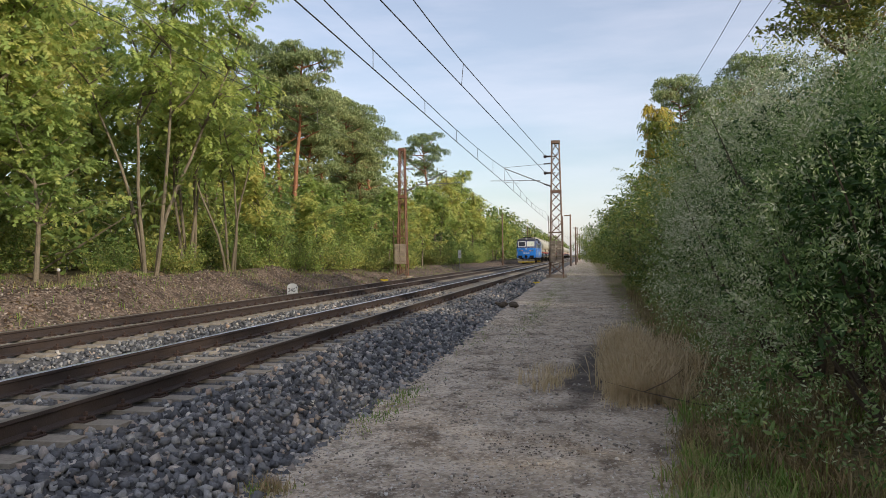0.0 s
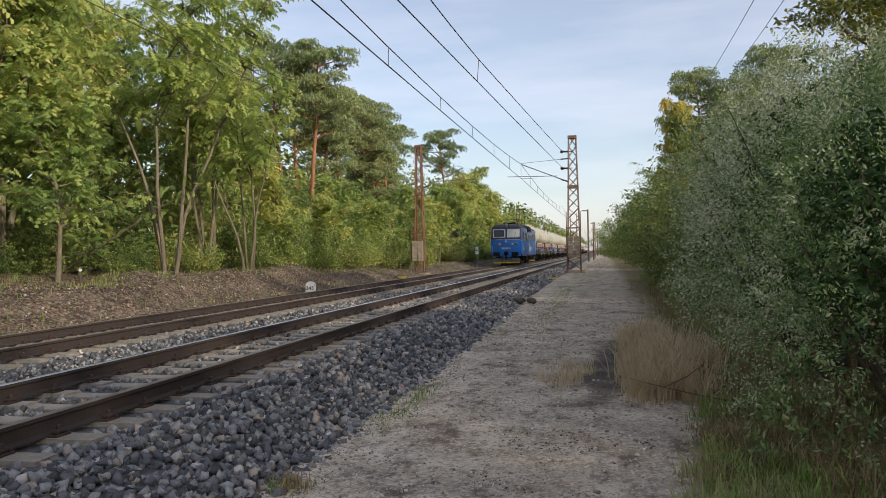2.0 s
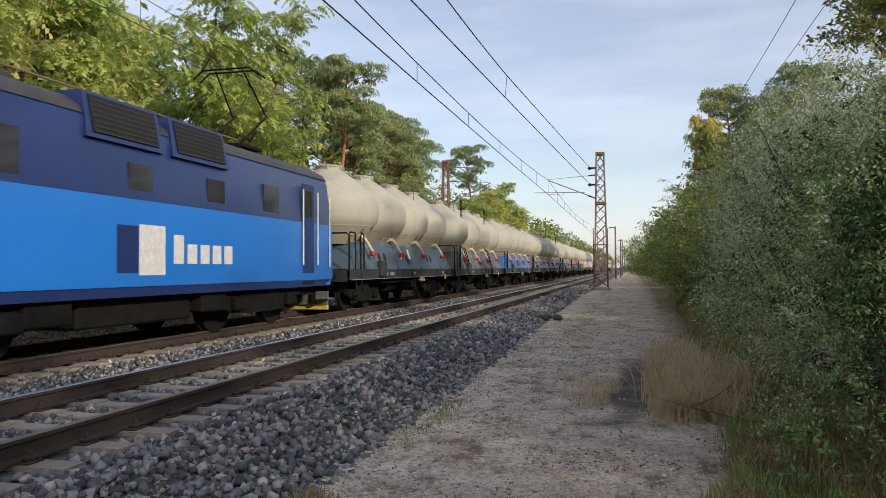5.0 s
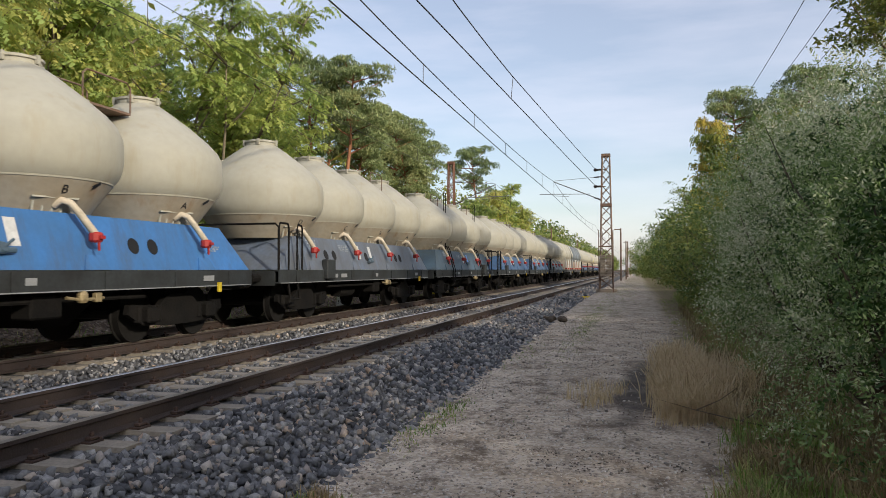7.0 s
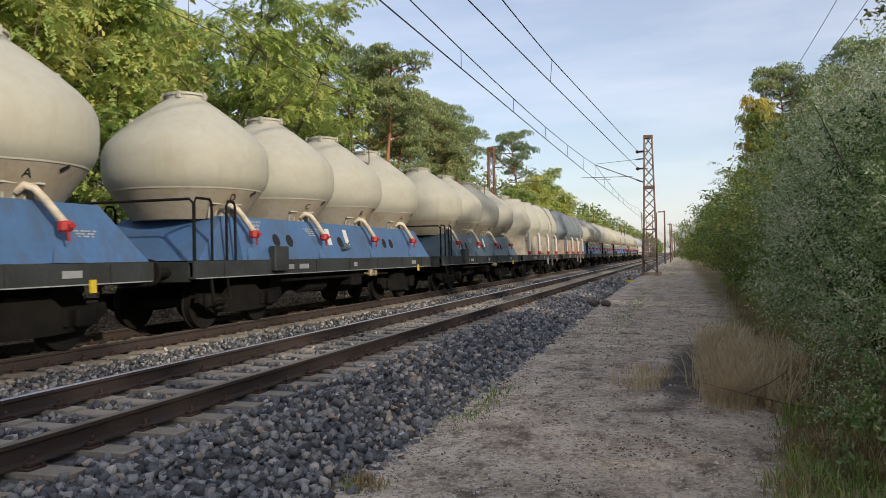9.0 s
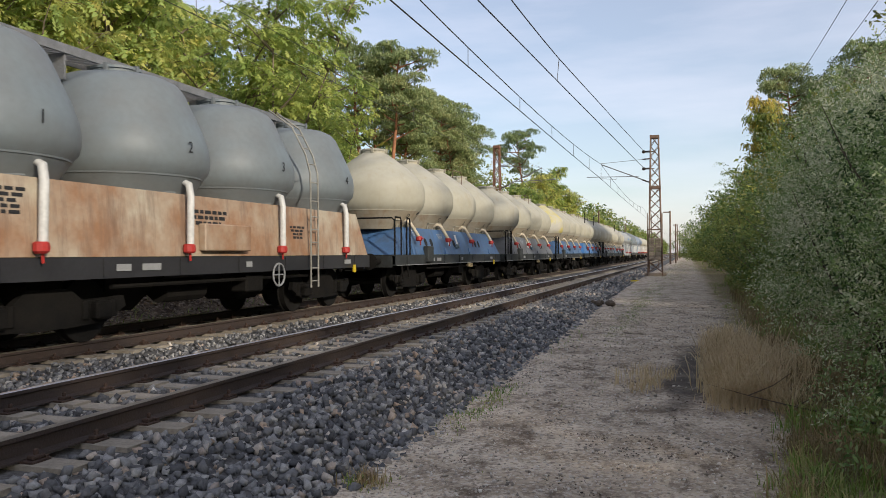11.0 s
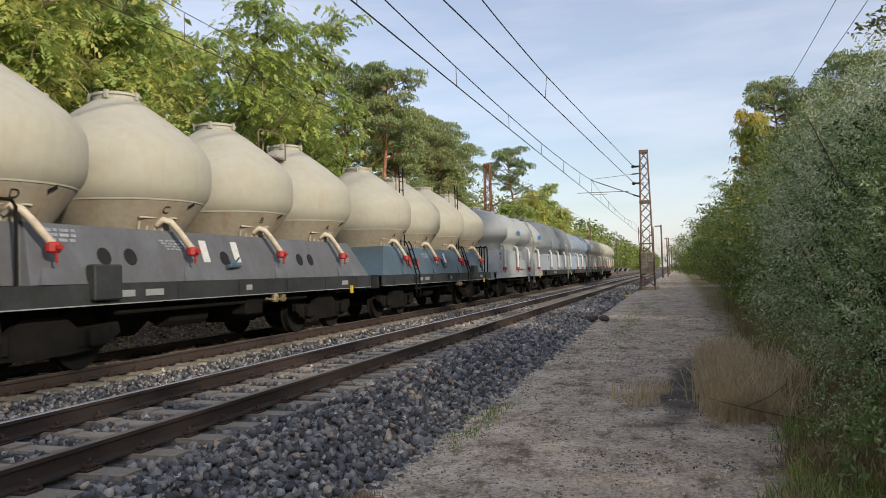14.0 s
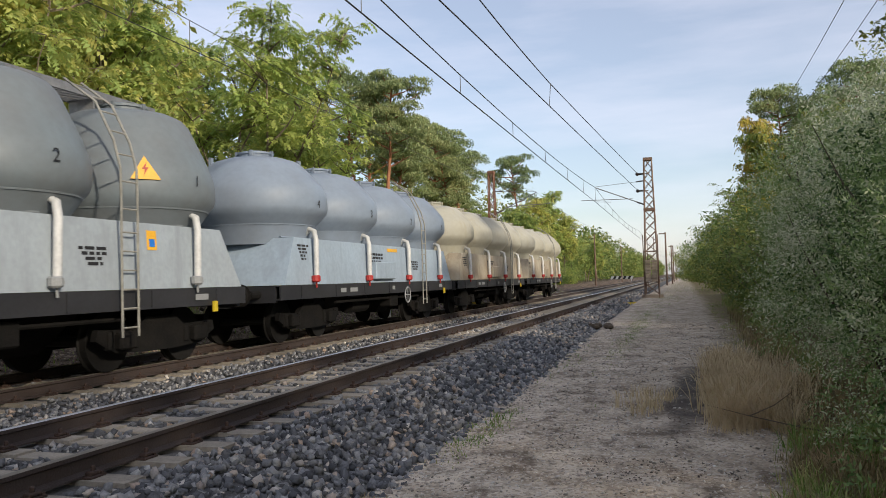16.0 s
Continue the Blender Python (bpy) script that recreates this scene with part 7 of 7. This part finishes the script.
            for k in range(7):
                t = (k + 0.5) / 7
                part("slat", bx(*sorted((side * (1.49 - 0.12 * t), side * (1.545 - 0.12 * t))), y - 0.8, y + 0.8, 3.29 + 0.08 * k, 3.305 + 0.08 * k), M["loco_roof"], lv)
        # pale emblem and lettering on the side
        part("emblem", bx(*sorted((side * 1.5, side * 1.506)), 7.25, 7.95, 1.16, 1.98), M["mark"], root, "white emblem shapes")
        part("emblem", bx(*sorted((side * 1.5, side * 1.506)), 6.7, 7.22, 1.2, 1.95), M["loco_navy"], root)
        for k in range(5):
            part("emblem_bar", bx(*sorted((side * 1.5, side * 1.506)), 8.2 + 0.42 * k, 8.5 + 0.42 * k, 1.35, 1.85 if k == 0 else 1.70), M["mark"], root)
        part("side_rail", bar(bmesh.new(), (side * 1.54, L - 0.5, 1.3), (side * 1.54, L - 0.5, 3.1), 0.018), M["mark"], root)
        part("side_sill", bx(*sorted((side * 1.38, side * 1.47)), 0.6, L - 0.6, 0.82, 0.98), M["loco_navy"], root)
    for y in (3.6, L - 3.6):
        b = part("bogie", shared("loco_bogie", bogie_frame, M["dark"]), None, root, at=Matrix.Translation((0, y, 0.05)) @ Matrix.Diagonal((1.15, 1.35, 1.05, 1)))
        for dy in (-0.95, 0.95):
            part("wheelset", shared("loco_wheelset", wheelset, M["wheel"], True), None, b, at=Matrix.Translation((0, dy, 0.5)) @ Matrix.Diagonal((0.87, 0.98, 1.26, 1)))
    part("transformer_box", bx(-1.2, 1.2, 6.2, 9.2, 0.35, 0.97, bevel=0.04), M["dark"], root)
    for y in (5.5, 9.8):
        part("battery_box", bx(-1.35, 1.35, y - 0.45, y + 0.45, 0.45, 0.96, bevel=0.03), M["dark"], root)
    # pantographs: the front one folded, the rear one raised to the wire
    for yb, up in ((2.9, False), (L - 2.9, True)):
        pg = part("pantograph", bx(-0.6, 0.6, yb - 0.5, yb + 0.5, 4.05, 4.12), M["dark"], root)
        for dx in (-0.5, 0.5):
            for dy in (-0.4, 0.4):
                part("post_insulator", insulator(bmesh.new(), (dx, yb + dy, 3.8), (dx, yb + dy, 4.08), 0.07), M["insul"], pg)
        zt = 5.93 if up else 4.42
        zk = 5.0 if up else 4.25
        for dx in (-0.5, 0.5):
            part("arm", bar(bmesh.new(), (dx, yb - 0.4, 4.12), (dx * 0.9, yb + (1.0 if up else 1.3), zk), 0.028), M["dark"], pg)
            part("arm", bar(bmesh.new(), (dx * 0.9, yb + (1.0 if up else 1.3), zk), (dx * 0.7, yb, zt), 0.022), M["dark"], pg)
        for dy in (-0.15, 0.15):
            part("collector", tube(bmesh.new(), [(-0.85, yb + dy, zt - 0.2), (-0.6, yb + dy, zt), (0.6, yb + dy, zt), (0.85, yb + dy, zt - 0.2)], 0.022, 6), M["dark"], pg)
    for y in (5.0, 7.6, 10.2):
        part("roof_box", bx(-0.5, 0.5, y - 0.7, y + 0.7, 3.9, 4.12, bevel=0.03), M["loco_roof"], root)
    part("roof_bus", bar(bmesh.new(), (0.3, 3.0, 4.25), (0.3, L - 3.0, 4.25), 0.02), M["mast"], root)
    for k in range(7):
        part("bus_insulator", insulator(bmesh.new(), (0.3, 3.2 + 1.45 * k, 3.92), (0.3, 3.2 + 1.45 * k, 4.25), 0.05), M["insul"], root)


build_loco()
PITCH = 13.77
FIRST = FRONT0 + 16.36
ROUND_FRONT = {17: 354.9, 18: 368.4, 19: 381.6, 20: 394.3, 21: 407.0}
NUDGE = {2: -0.4, 6: 0.25, 15: 0.2, 16: -0.25}
WAGONS = [("cone", "teal", "cream", "DCBA", "teal"), ("cone", "grey", "cream", "DCBA", "grey"), ("cone", "bright", "cream", "DCBA", "bright blue"), ("cone", "greyblue", "cream", "DCBA", "grey-blue"),
          ("cone", "teal", "cream", "ABCD", "faded teal"), ("cone", "blue", "cream", "DCBA", "faded blue"), ("cone", "blue", "cream", "DCBA", "blue"), ("cone", "teal", "cream", "DCBA", "dull teal"),
          ("dome", "creambase", "cream", "1234", "cream"), ("dome", "rusty", "silo_grey", "1234", "rusty cream"), ("cone", "blue", "cream", "DCBA", "blue"), ("cone", "grey", "cream", "DCBA", "grey"),
          ("cone", "blue", "cream", "DCBA", "blue"), ("cone", "bright", "cream", "ABCD", "bright blue"), ("cone", "grey", "cream", "DCBA", "grey"), ("cone", "teal", "cream", "ABCD", "teal"),
          ("dome", "white", "silo_white", "", "white"), ("dome", "ltgrey", "silo_grey", "4321", "light grey"), ("dome", "ltblue", "silo_blue", "4321", "pale blue-grey"), ("dome", "creambase", "cream", "", "cream"),
          ("dome", "creambase", "cream", "", "cream")]
SILO_WORD = {"cream": "cream", "silo_white": "off-white", "silo_grey": "grey", "silo_blue": "pale grey"}
for no, (kind, base, silo, letters, word) in enumerate(WAGONS, 1):
    pitch_at = FIRST + PITCH * (no - 1) + NUDGE.get(no, 0.0) if no <= 16 else ROUND_FRONT[no]
    shape = "cone-topped" if kind == "cone" else "round-topped"
    extra = {13: "stain", 17: "logo", 18: "voltage"}.get(no, "")
    tail = ""
    if extra == "stain":
        word = "blue, yellow-stained"
    build_wagon(kind, M[base], M[silo], M["cream_low"] if silo in ("cream",) and kind == "cone" else M[silo], M["sill"] if kind == "cone" else M["white"] if no == 17 else M["sill_black"], pitch_at,
                letters, "cement wagon, four %s %s silos on a %s base%s" % (SILO_WORD[silo], shape, word, tail), no, extra, no in (2, 5, 14, 16))


def motions():
    """The whole train runs towards the camera at a steady speed."""
    for thing, y in VEHICLES:
        walk(thing, [(0.0, pose(TRAIN_X, y, 0)), (16.0, pose(TRAIN_X, y - 16.0 * SPEED, 0))])


motions()
